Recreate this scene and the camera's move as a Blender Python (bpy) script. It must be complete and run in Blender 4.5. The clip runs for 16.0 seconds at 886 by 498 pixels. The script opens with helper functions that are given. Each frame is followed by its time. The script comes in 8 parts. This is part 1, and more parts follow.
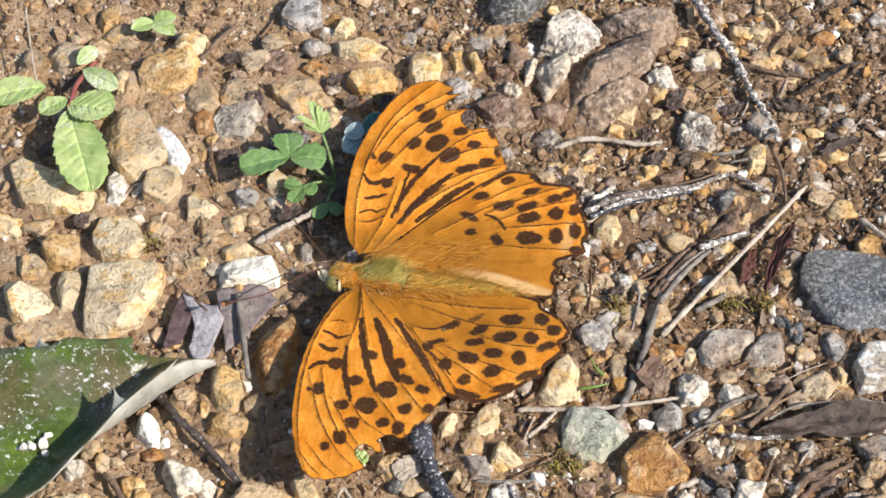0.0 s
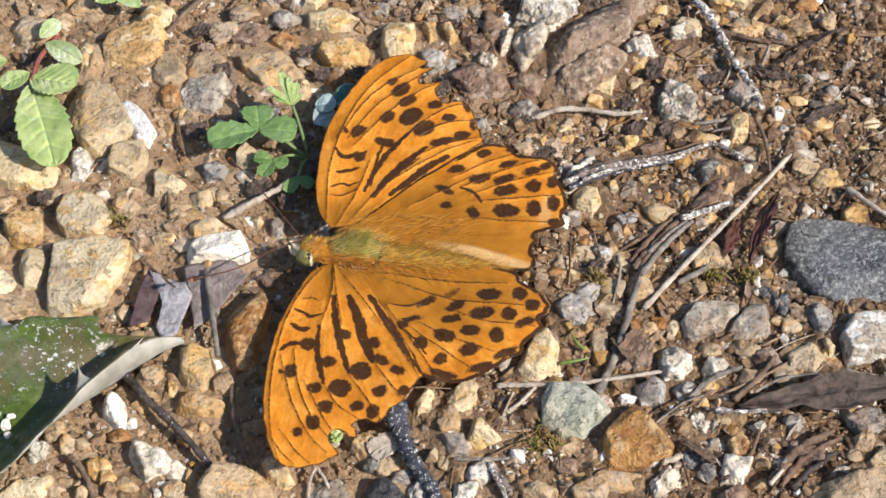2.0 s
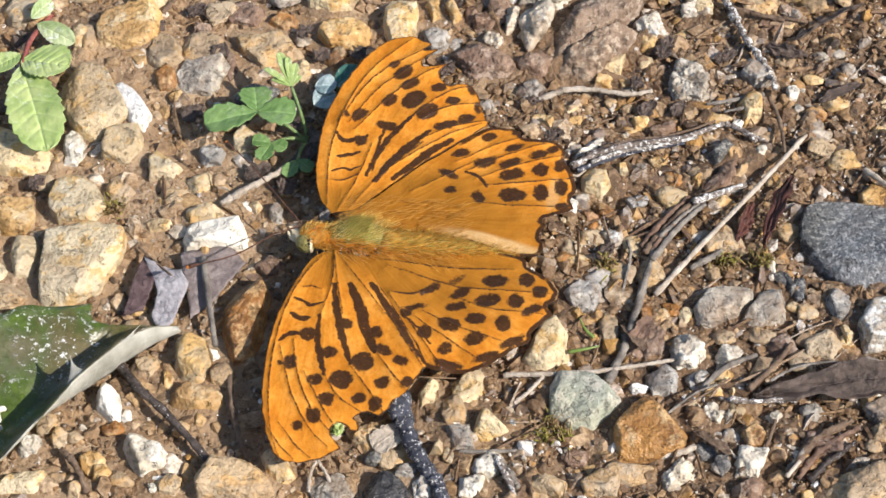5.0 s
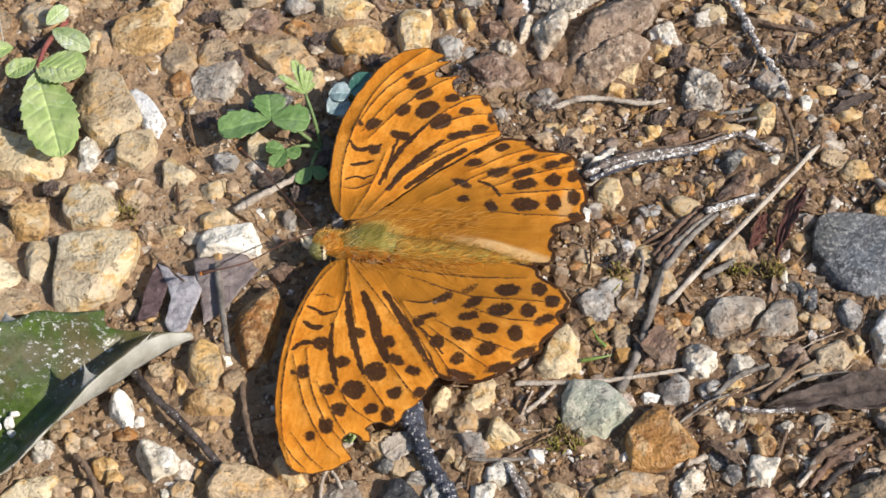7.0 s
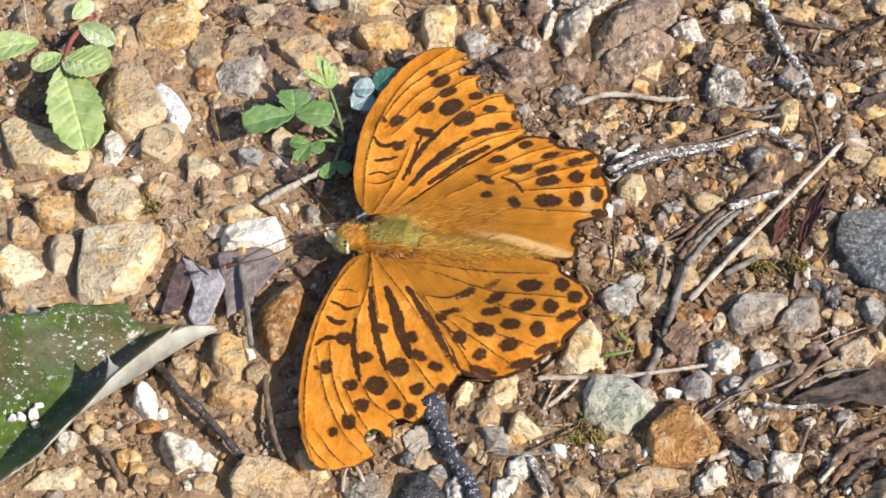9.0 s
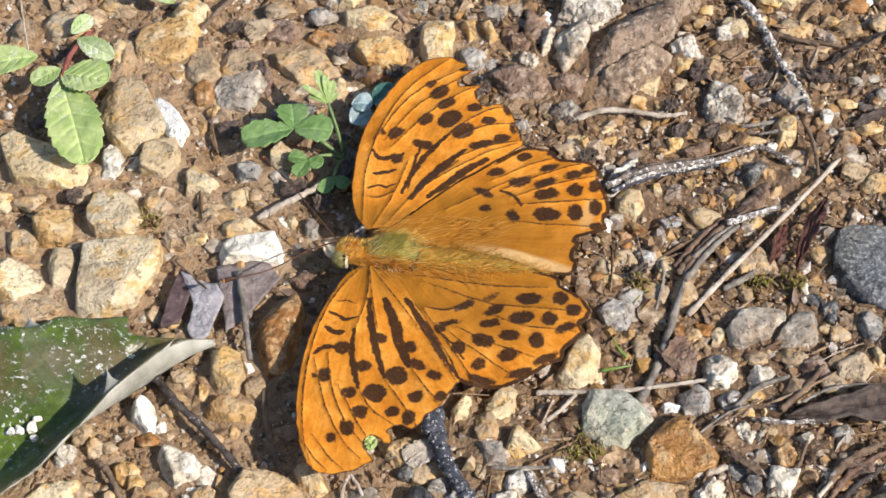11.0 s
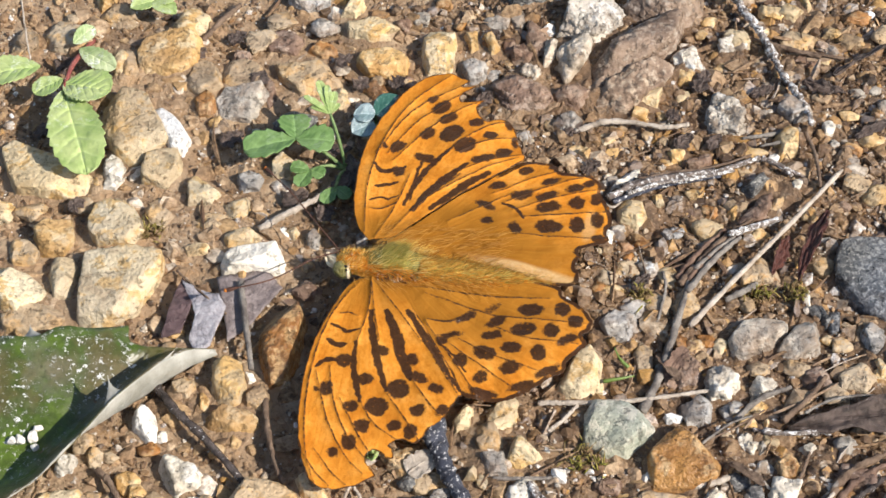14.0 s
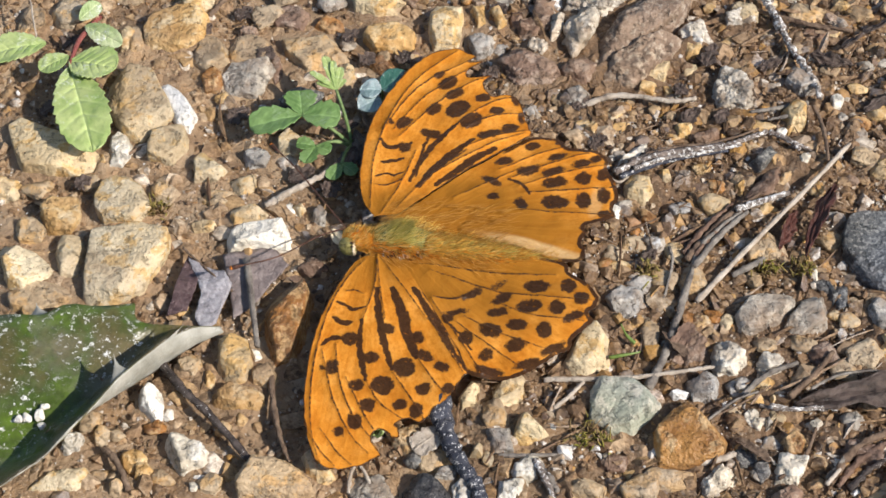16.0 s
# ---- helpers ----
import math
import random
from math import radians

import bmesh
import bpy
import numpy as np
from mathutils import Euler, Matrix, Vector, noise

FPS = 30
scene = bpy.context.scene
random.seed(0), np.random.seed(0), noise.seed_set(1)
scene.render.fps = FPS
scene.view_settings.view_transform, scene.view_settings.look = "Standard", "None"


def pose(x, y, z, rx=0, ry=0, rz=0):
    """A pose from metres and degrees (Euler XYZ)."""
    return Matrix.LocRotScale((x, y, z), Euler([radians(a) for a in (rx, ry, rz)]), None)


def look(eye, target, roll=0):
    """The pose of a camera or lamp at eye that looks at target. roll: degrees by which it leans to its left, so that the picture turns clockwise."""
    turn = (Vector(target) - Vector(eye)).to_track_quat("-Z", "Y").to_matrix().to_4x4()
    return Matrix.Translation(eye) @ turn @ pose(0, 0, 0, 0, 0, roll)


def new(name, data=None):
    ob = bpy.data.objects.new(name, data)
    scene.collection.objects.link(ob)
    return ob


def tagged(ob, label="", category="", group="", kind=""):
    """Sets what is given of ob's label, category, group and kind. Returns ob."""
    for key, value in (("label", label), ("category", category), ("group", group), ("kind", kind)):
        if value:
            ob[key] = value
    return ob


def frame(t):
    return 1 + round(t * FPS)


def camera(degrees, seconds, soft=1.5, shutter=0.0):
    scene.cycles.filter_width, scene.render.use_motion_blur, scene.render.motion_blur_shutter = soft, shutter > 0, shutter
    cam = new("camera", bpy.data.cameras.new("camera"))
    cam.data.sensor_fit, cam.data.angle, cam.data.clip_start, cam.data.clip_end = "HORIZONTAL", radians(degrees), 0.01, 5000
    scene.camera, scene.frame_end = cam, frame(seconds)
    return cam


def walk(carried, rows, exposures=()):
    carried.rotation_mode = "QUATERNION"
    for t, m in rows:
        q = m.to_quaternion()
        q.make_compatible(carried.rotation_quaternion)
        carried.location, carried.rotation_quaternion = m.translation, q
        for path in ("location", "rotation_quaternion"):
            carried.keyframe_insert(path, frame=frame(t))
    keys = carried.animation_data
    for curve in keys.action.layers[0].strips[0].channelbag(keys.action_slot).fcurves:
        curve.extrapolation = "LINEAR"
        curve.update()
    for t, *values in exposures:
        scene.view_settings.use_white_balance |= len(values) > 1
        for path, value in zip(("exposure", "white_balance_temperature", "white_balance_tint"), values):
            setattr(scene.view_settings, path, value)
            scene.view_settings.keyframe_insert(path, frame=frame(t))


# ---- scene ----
# A tattered orange fritillary basks on stony soil; all place numbers below are millimetres, scaled by MM.
MM = 0.001
cam = camera(25, 16.0, soft=1.55)
PATH = [
    (0, look((0.00115, -0.18196, 0.22318), (0.00103, -0.00787, 0.01380), -0.010)),
    (0.5, look((0.00150, -0.17940, 0.21920), (-0.00072, -0.00488, 0.01018), -0.817)),
    (1, look((0.00344, -0.17989, 0.21873), (0.00380, -0.00542, 0.00966), -0.286)),
    (1.5, look((0.00304, -0.17831, 0.21561), (0.00609, -0.00507, 0.00553), 0.197)),
    (2, look((0.00206, -0.17965, 0.21427), (0.00445, -0.00547, 0.00498), 0.054)),
    (2.5, look((0.00201, -0.17691, 0.21256), (0.00303, -0.00327, 0.00281), -0.395)),
    (3, look((0.00272, -0.17537, 0.21139), (0.00472, -0.00336, 0.00031), -0.179)),
    (3.5, look((0.00266, -0.17606, 0.21015), (0.00580, -0.00386, -0.00077), -0.080)),
    (4, look((0.00230, -0.17403, 0.20964), (0.00383, -0.00323, -0.00243), -0.433)),
    (4.5, look((0.00264, -0.17407, 0.20756), (0.00412, -0.00189, -0.00338), -0.456)),
    (7, look((0.00210, -0.17414, 0.20827), (0.00218, -0.00095, -0.00185), -0.430)),
    (7.5, look((0.00297, -0.17374, 0.20852), (0.00340, -0.00020, -0.00132), -0.370)),
    (8, look((0.00305, -0.17441, 0.20861), (0.00503, -0.00036, -0.00080), 0.129)),
    (8.5, look((-0.00059, -0.17495, 0.20846), (0.00272, -0.00159, -0.00151), 0.751)),
    (9, look((0.00203, -0.17526, 0.20824), (-0.00095, -0.00192, -0.00174), -0.915)),
    (9.2, look((0.00235, -0.17609, 0.20753), (-0.00127, -0.00132, -0.00126), -0.990)),
    (11.3, look((0.00099, -0.17599, 0.20801), (-0.00058, -0.00023, 0.00003), -0.390)),
    (11.5, look((0.00192, -0.17658, 0.20710), (0.00051, -0.00046, -0.00057), -0.300)),
    (12, look((0.00250, -0.17699, 0.20667), (0.00348, -0.00088, -0.00102), 0.309)),
    (12.5, look((0.00024, -0.17596, 0.20777), (0.00186, -0.00050, -0.00046), 0.566)),
    (13, look((0.00160, -0.17562, 0.20795), (-0.00091, 0.00045, 0.00024), -0.455)),
    (13.5, look((0.00104, -0.17603, 0.20770), (-0.00328, 0.00128, 0.00108), -0.864)),
    (14, look((0.00066, -0.17665, 0.20716), (-0.00099, 0.00068, 0.00052), -0.289)),
    (14.5, look((-0.00000, -0.17503, 0.20860), (-0.00000, 0.00000, 0.00000), 0.000)),
    (15, look((0.00107, -0.17627, 0.20716), (-0.00237, -0.00158, -0.00170), -1.132)),
    (15.5, look((0.00006, -0.17574, 0.20755), (-0.00255, -0.00216, -0.00224), -0.870)),
    (16, look((0.00261, -0.17519, 0.20784), (-0.00186, -0.00157, -0.00188), -1.261)),
]

# the clip's own automatic exposure drifts a little
EXPOSURES = [(t, 0.36 + d) for t, d in ((0, -0.01), (0.5, -0.04), (2, -0.13), (3, -0.18), (3.5, -0.17), (4, -0.10), (4.5, -0.02), (7, -0.23), (7.5, -0.15), (8.5, -0.05), (9, -0.03), (11.5, -0.10), (13.5, 0.0), (14.5, -0.16), (15, -0.24), (15.5, -0.24), (16, -0.26))]
walk(cam, PATH, EXPOSURES)

# ---- light ----
SUN_AZ, SUN_EL = -30.0, 40.0      # degrees from +x towards +y, and above the ground
world = bpy.data.worlds.new("sky")
scene.world = world
world.use_nodes = True
sky = world.node_tree.nodes.new("ShaderNodeTexSky")
sky.sky_type, sky.sun_disc = "NISHITA", False
sky.sun_elevation, sky.sun_rotation = radians(SUN_EL), radians(90 - SUN_AZ)
world.node_tree.nodes["Background"].inputs[1].default_value = 0.115
world.node_tree.links.new(sky.outputs[0], world.node_tree.nodes["Background"].inputs[0])
sun = new("sun", bpy.data.lights.new("sun", "SUN"))
sun.data.energy, sun.data.angle, sun.data.color = 5.0, radians(0.55), (1.0, 0.94, 0.88)
sun_way = Vector((math.cos(radians(SUN_EL)) * math.cos(radians(SUN_AZ)), math.cos(radians(SUN_EL)) * math.sin(radians(SUN_AZ)), math.sin(radians(SUN_EL))))
sun.matrix_world = look(sun_way * 5, (0, 0, 0))


# ---- materials ----
class Nodes:
    """A short way to wire a node material."""

    def __init__(self, name, rough=0.8, spec=0.3):
        self.mat = bpy.data.materials.new(name)
        self.mat.use_nodes = True
        self.tree = self.mat.node_tree
        self.bsdf = self.tree.nodes["Principled BSDF"]
        self.bsdf.inputs["Roughness"].default_value = rough
        self.bsdf.inputs["Specular IOR Level"].default_value = spec

    def node(self, kind, **given):
        n = self.tree.nodes.new(kind)
        for key, value in given.items():
            n.inputs[key.replace("_", " ")].default_value = value
        return n

    def link(self, a, b):
        self.tree.links.new(a, b)

    def place(self, own=False):
        if own:
            return self.tree.nodes.new("ShaderNodeTexCoord").outputs["Object"]
        return self.tree.nodes.new("ShaderNodeNewGeometry").outputs["Position"]

    def noise(self, scale, detail=4.0, rough=0.6, own=False, at=None):
        n = self.node("ShaderNodeTexNoise", Scale=scale, Detail=detail, Roughness=rough)
        self.link(at or self.place(own), n.inputs["Vector"])
        return n.outputs["Fac"]

    def ramp(self, fac, *stops):
        n = self.tree.nodes.new("ShaderNodeValToRGB")
        while len(n.color_ramp.elements) < len(stops):
            n.color_ramp.elements.new(0.5)
        for e, (at, c) in zip(n.color_ramp.elements, stops):
            e.position, e.color = at, (*c, 1) if len(c) == 3 else c
        self.link(fac, n.inputs[0])
        return n.outputs[0]

    def mix(self, fac, a, b, how="MIX"):
        n = self.tree.nodes.new("ShaderNodeMix")
        n.data_type, n.blend_type = "RGBA", how
        for value, socket in ((fac, n.inputs[0]), (a, n.inputs[6]), (b, n.inputs[7])):
            if isinstance(value, (int, float)):
                socket.default_value = value
            elif isinstance(value, tuple):
                socket.default_value = (*value, 1)
            else:
                self.link(value, socket)
        return n.outputs[2]

    def maths(self, how, a, b=0.0, c=0.0):
        n = self.tree.nodes.new("ShaderNodeMath")
        n.operation = how
        for value, socket in zip((a, b, c), n.inputs):
            if isinstance(value, (int, float)):
                socket.default_value = value
            else:
                self.link(value, socket)
        return n.outputs[0]

    def colour(self, socket):
        self.link(socket, self.bsdf.inputs["Base Color"])

    def bump(self, height, distance, strength=1.0):
        n = self.node("ShaderNodeBump", Strength=strength, Distance=distance)
        self.link(height, n.inputs["Height"])
        self.link(n.outputs[0], self.bsdf.inputs["Normal"])


def stone_material(name, pale, deep, stain, rough=0.75, speck=0.35, fine=1300, even=0.76, soiled=0.5, patch=300):
    """Weathered stone: mottled between two tones, stained, with grains and pits; each stone a little lighter or darker."""
    m = Nodes(name, rough, 0.35)
    broad = m.ramp(m.noise(150, 6, 0.66), (0.36, deep), (0.56, pale))
    blot = m.ramp(m.noise(patch, 7, 0.72), (0.50, (0, 0, 0)), (0.58, (1, 1, 1)))
    col = m.mix(m.maths("MULTIPLY", blot, 0.9), broad, stain)
    grain = m.noise(fine, 3, 0.7)
    col = m.mix(m.ramp(grain, (0.30, (0.8, 0.8, 0.8)), (0.41, (0, 0, 0))), col, tuple(c * speck for c in deep))
    tint = m.ramp(m.noise(48, 3, 0.5), (0.40, (1.0, 0.93, 0.80)), (0.60, (0.93, 0.96, 1.0)))
    col = m.mix(0.8, col, tint, "MULTIPLY")
    col = m.mix(m.ramp(grain, (0.62, (0, 0, 0)), (0.75, (0.4, 0.4, 0.4))), col, tuple(min(0.9, c * 1.25) for c in pale))
    rnd = m.tree.nodes.new("ShaderNodeObjectInfo").outputs["Random"]
    shade = m.ramp(rnd, (0.0, (even, even * 0.98, even * 0.95)), (0.5, (even * 0.3 + 0.7, even * 0.3 + 0.7, even * 0.4 + 0.6)), (1.0, (1.0, 0.97, 0.90)))
    col = m.mix(1.0, col, shade, "MULTIPLY")
    dust_or_glint = m.ramp(m.noise(95, 6, 0.68), (0.48, (0, 0, 0)), (0.68, (soiled, soiled, soiled)))
    col = m.mix(dust_or_glint, col, (0.36, 0.245, 0.15))
    dirt = m.ramp(m.noise(430, 7, 0.78), (0.53, (0, 0, 0)), (0.64, (soiled * 0.85, soiled * 0.85, soiled * 0.85)))
    col = m.mix(dirt, col, tuple(0.3 * c + 0.7 * d for c, d in zip(deep, (0.18, 0.115, 0.065))))
    pits = m.ramp(m.noise(620, 5, 0.7), (0.33, (0, 0, 0)), (0.43, (1, 1, 1)))
    m.colour(m.mix(m.maths("MULTIPLY_ADD", pits, -0.32, 0.32), col, tuple(0.45 * c for c in deep)))
    relief = m.maths("ADD", m.maths("MULTIPLY", m.noise(330, 5, 0.6), 0.9), m.maths("MULTIPLY_ADD", pits, 0.4, m.maths("MULTIPLY", grain, 0.5)))
    m.bump(relief, 0.0009, 0.9)
    m.link(m.ramp(grain, (0.4, (rough, rough, rough)), (0.7, (0.25, 0.25, 0.25))), m.bsdf.inputs["Roughness"])
    return m.mat


CREAM = stone_material("cream_stone", (0.80, 0.68, 0.475), (0.53, 0.40, 0.24), (0.66, 0.42, 0.16), soiled=0.42)
TAN = stone_material("tan_stone", (0.58, 0.46, 0.32), (0.36, 0.255, 0.155), (0.60, 0.38, 0.17), soiled=0.6)
OCHRE = stone_material("ochre_stone", (0.70, 0.46, 0.20), (0.46, 0.26, 0.09), (0.74, 0.58, 0.36), soiled=0.4)
RUST = stone_material("rust_stone", (0.43, 0.20, 0.06), (0.16, 0.075, 0.03), (0.58, 0.38, 0.19), rough=0.45, patch=420, soiled=0.55)
HONEY = stone_material("honey_stone", (0.48, 0.25, 0.08), (0.20, 0.085, 0.022), (0.64, 0.45, 0.25), rough=0.4, patch=240, soiled=0.4)
BLACK = stone_material("black_stone", (0.045, 0.047, 0.055), (0.02, 0.021, 0.025), (0.09, 0.09, 0.095), rough=0.3, patch=900, soiled=0.12)
WHITE = stone_material("white_quartz", (0.90, 0.885, 0.85), (0.82, 0.795, 0.745), (0.86, 0.83, 0.77), rough=0.6, speck=0.7, even=0.93, soiled=0.16)
GREY = stone_material("grey_stone", (0.40, 0.375, 0.35), (0.17, 0.15, 0.135), (0.58, 0.55, 0.51), patch=420, soiled=1.0)
SLATE = stone_material("dark_slate", (0.135, 0.14, 0.15), (0.066, 0.07, 0.078), (0.36, 0.36, 0.36), rough=0.36, fine=1800, soiled=0.15, patch=1400)
GREEN = stone_material("greenish_stone", (0.46, 0.48, 0.41), (0.29, 0.32, 0.27), (0.62, 0.60, 0.52), patch=420, soiled=0.3)
MAUVE = stone_material("mauve_rock", (0.27, 0.175, 0.13), (0.13, 0.08, 0.06), (0.40, 0.31, 0.255), patch=500, soiled=0.5)
LICHEN = stone_material("lichened_stone", (0.50, 0.43, 0.35), (0.24, 0.185, 0.14), (0.86, 0.84, 0.80), fine=1000, patch=560)
BIG_MAUVE = stone_material("pale_mauve_rock", (0.32, 0.235, 0.18), (0.17, 0.115, 0.085), (0.50, 0.42, 0.35), fine=1100, patch=700, soiled=0.5)
CRAG = stone_material("white_crusted_rock", (0.70, 0.64, 0.55), (0.28, 0.225, 0.175), (0.86, 0.82, 0.75), fine=800, patch=420, soiled=0.65)
CHALK = stone_material("chalky_stone", (0.80, 0.75, 0.66), (0.50, 0.45, 0.37), (0.88, 0.86, 0.82), fine=800, patch=420, soiled=0.35)
LABELS = {
    HONEY: "honey-brown stone with pale worn patches in the grit",
    BLACK: "black glossy stone lying on the soil",
    CHALK: "pale chalky crumb of stone in the grit",
    CRAG: "craggy rock crusted white, broken and rough",
    BIG_MAUVE: "large rough mauve-beige rock flecked with white",
    CREAM: "cream sunlit stone with ochre stains sunk in brown soil",
    TAN: "tan angular pebble half sunk in brown soil",
    OCHRE: "ochre yellow pebble lying in the grit",
    RUST: "rust-brown iron-stained stone lying in the grit",
    WHITE: "bright white quartz pebble on brown soil",
    GREY: "grey speckled pebble lying among soil crumbs",
    SLATE: "dark slate-grey smooth stone on brown soil",
    GREEN: "pale greenish grey angular stone in the grit",
    MAUVE: "mauve-brown rough rock lying on the soil",
    LICHEN: "crumbly pebble crusted with white specks",
}


def soil_material():
    m = Nodes("soil", 0.9, 0.25)
    x = m.tree.nodes.new("ShaderNodeSeparateXYZ")
    m.link(m.place(), x.inputs[0])
    wander = m.maths("MULTIPLY_ADD", m.noise(28, 3), 0.07, -0.035)
    right = m.maths("MULTIPLY_ADD", m.maths("ADD", x.outputs[0], wander), 22.0, 0.25)
    far = m.tree.nodes.new("ShaderNodeVectorMath")
    far.operation = "LENGTH"
    m.link(m.place(), far.inputs[0])
    beyond = m.ramp(m.maths("MULTIPLY", far.outputs["Value"], 2.0), (0.25, (0, 0, 0)), (0.7, (1, 1, 1)))
    patches = m.maths("ADD", m.noise(5, 5, 0.65), m.maths("MULTIPLY_ADD", m.noise(1.1, 4, 0.6), 0.8, -0.4))
    mud = m.ramp(m.noise(130, 6, 0.65), (0.34, (0.22, 0.135, 0.072)), (0.52, (0.37, 0.25, 0.145)), (0.68, (0.50, 0.37, 0.235)))
    mud = m.mix(m.ramp(m.noise(310, 6, 0.7), (0.52, (0, 0, 0)), (0.62, (0.75, 0.75, 0.75))), mud, (0.42, 0.26, 0.13))
    mud = m.mix(m.ramp(m.noise(520, 6, 0.75), (0.33, (0.7, 0.7, 0.7)), (0.43, (0, 0, 0))), mud, (0.12, 0.07, 0.038))
    humus = m.ramp(m.noise(420, 6, 0.7), (0.32, (0.065, 0.039, 0.022)), (0.55, (0.21, 0.128, 0.07)), (0.7, (0.42, 0.29, 0.175)))
    side = m.mix(beyond, m.ramp(right, (0.2, (0, 0, 0)), (0.8, (1, 1, 1))), m.ramp(patches, (0.38, (0, 0, 0)), (0.62, (1, 1, 1))))
    col = m.mix(side, mud, humus)
    grain = m.noise(1900, 3, 0.7)
    col = m.mix(m.ramp(grain, (0.63, (0, 0, 0)), (0.72, (0.8, 0.8, 0.8))), col, (0.55, 0.42, 0.28))
    col = m.mix(m.ramp(grain, (0.28, (0.8, 0.8, 0.8)), (0.38, (0, 0, 0))), col, (0.07, 0.042, 0.025))
    m.colour(col)
    damp = m.ramp(m.noise(160, 5, 0.65), (0.42, (0.85, 0.85, 0.85)), (0.6, (0.20, 0.20, 0.20)))
    m.link(damp, m.bsdf.inputs["Roughness"])
    m.bsdf.inputs["Specular IOR Level"].default_value = 0.45
    m.bump(m.maths("ADD", m.noise(900, 5, 0.7), m.maths("MULTIPLY", grain, 0.5)), 0.0009, 0.9)
    return m.mat


def island_material(name, stops, rough=0.8, spec=0.3, fine=1500):
    """Loose bits, each with a tone of its own."""
    m = Nodes(name, rough, spec)
    rnd = m.tree.nodes.new("ShaderNodeNewGeometry").outputs["Random Per Island"]
    col = m.ramp(rnd, *stops)
    grain = m.noise(fine, 4, 0.7)
    shade = m.ramp(grain, (0.3, (0.45, 0.42, 0.40)), (0.6, (1, 1, 1)))
    col = m.mix(0.8, col, shade, "MULTIPLY")
    dust_or_glint = m.ramp(m.noise(260, 6, 0.75), (0.42, (0, 0, 0)), (0.56, (0.9, 0.9, 0.9)))
    cake = m.ramp(m.noise(1400, 4, 0.7), (0.35, (0.07, 0.04, 0.02)), (0.5, (0.20, 0.12, 0.06)), (0.66, (0.40, 0.27, 0.15)))
    m.colour(m.mix(dust_or_glint, col, cake))
    m.bump(grain, 0.0004, 0.7)
    return m.mat


def bark_material(name, dark, pale, fleck=0.0, rough=0.75):
    m = Nodes(name, rough, 0.3)
    col = m.ramp(m.noise(500, 6, 0.7), (0.35, dark), (0.65, pale))
    if fleck:
        spots = m.ramp(m.noise(1500, 4, 0.8), (0.64 - 0.12 * fleck, (0, 0, 0)), (0.68 - 0.1 * fleck, (1, 1, 1)))
        col = m.mix(spots, col, (0.82, 0.79, 0.74))
    m.colour(col)
    m.bump(m.noise(1100, 5, 0.7), 0.0006, 0.9)
    return m.mat


def leaf_material(name, dark, pale, rough=0.42, spec=0.5, glint=0.0):
    m = Nodes(name, rough, spec)
    col = m.ramp(m.noise(260, 5, 0.6, own=True), (0.35, dark), (0.65, pale))
    if glint:
        # Pale patches: highlights painted into the colour; whitish fuzz on the hairy leaves.
        dust_or_glint = m.ramp(m.noise(420, 7, 0.85, own=True), (0.57, (0, 0, 0)), (0.65, (1, 1, 1)))
        col = m.mix(m.maths("MULTIPLY", dust_or_glint, glint), col, (0.76, 0.78, 0.72))
    veins = m.tree.nodes.new("ShaderNodeAttribute")
    veins.attribute_name = "veins"
    col = m.mix(m.maths("MULTIPLY", veins.outputs["Fac"], 0.55), col, tuple(min(0.8, 1.5 * c + 0.05) for c in pale))
    m.colour(col)
    m.bump(m.noise(800, 4, 0.6, own=True), 0.0004, 0.6)
    m.bsdf.inputs["Transmission Weight"].default_value = 0.0
    return m.mat


SOIL = soil_material()
GRAVEL_MIX = island_material("gravel_mix", [(0.0, (0.14, 0.08, 0.045)), (0.2, (0.34, 0.20, 0.09)), (0.36, (0.56, 0.31, 0.09)), (0.5, (0.54, 0.40, 0.25)), (0.62, (0.24, 0.19, 0.165)), (0.74, (0.44, 0.39, 0.34)), (0.88, (0.70, 0.59, 0.45)), (0.97, (0.86, 0.83, 0.77)), (1.0, (0.46, 0.21, 0.06))], rough=0.45)
TAN_MIX = island_material("tan_mix", [(0.0, (0.34, 0.22, 0.125)), (0.3, (0.46, 0.32, 0.195)), (0.55, (0.56, 0.42, 0.27)), (0.75, (0.50, 0.31, 0.13)), (0.9, (0.70, 0.58, 0.43)), (1.0, (0.86, 0.82, 0.74))])
CRUMB_MIX = island_material("crumb_mix", [(0.0, (0.06, 0.036, 0.022)), (0.25, (0.17, 0.10, 0.055)), (0.45, (0.36, 0.20, 0.085)), (0.62, (0.46, 0.31, 0.17)), (0.78, (0.60, 0.48, 0.33)), (0.9, (0.78, 0.71, 0.60)), (1.0, (0.92, 0.90, 0.86))], rough=0.42, spec=0.5, fine=2200)
HUMUS_MIX = island_material("humus_mix", [(0.0, (0.04, 0.024, 0.014)), (0.45, (0.16, 0.09, 0.044)), (0.8, (0.34, 0.205, 0.10)), (1.0, (0.52, 0.36, 0.19))], rough=0.38, spec=0.5, fine=2600)
CHIP_MIX = island_material("chip_mix", [(0.0, (0.10, 0.062, 0.045)), (0.22, (0.22, 0.135, 0.085)), (0.4, (0.40, 0.26, 0.15)), (0.55, (0.17, 0.12, 0.105)), (0.7, (0.52, 0.43, 0.33)), (0.85, (0.36, 0.20, 0.085)), (0.95, (0.74, 0.68, 0.60)), (1.0, (0.86, 0.84, 0.80))], rough=0.32, spec=0.5, fine=1900)
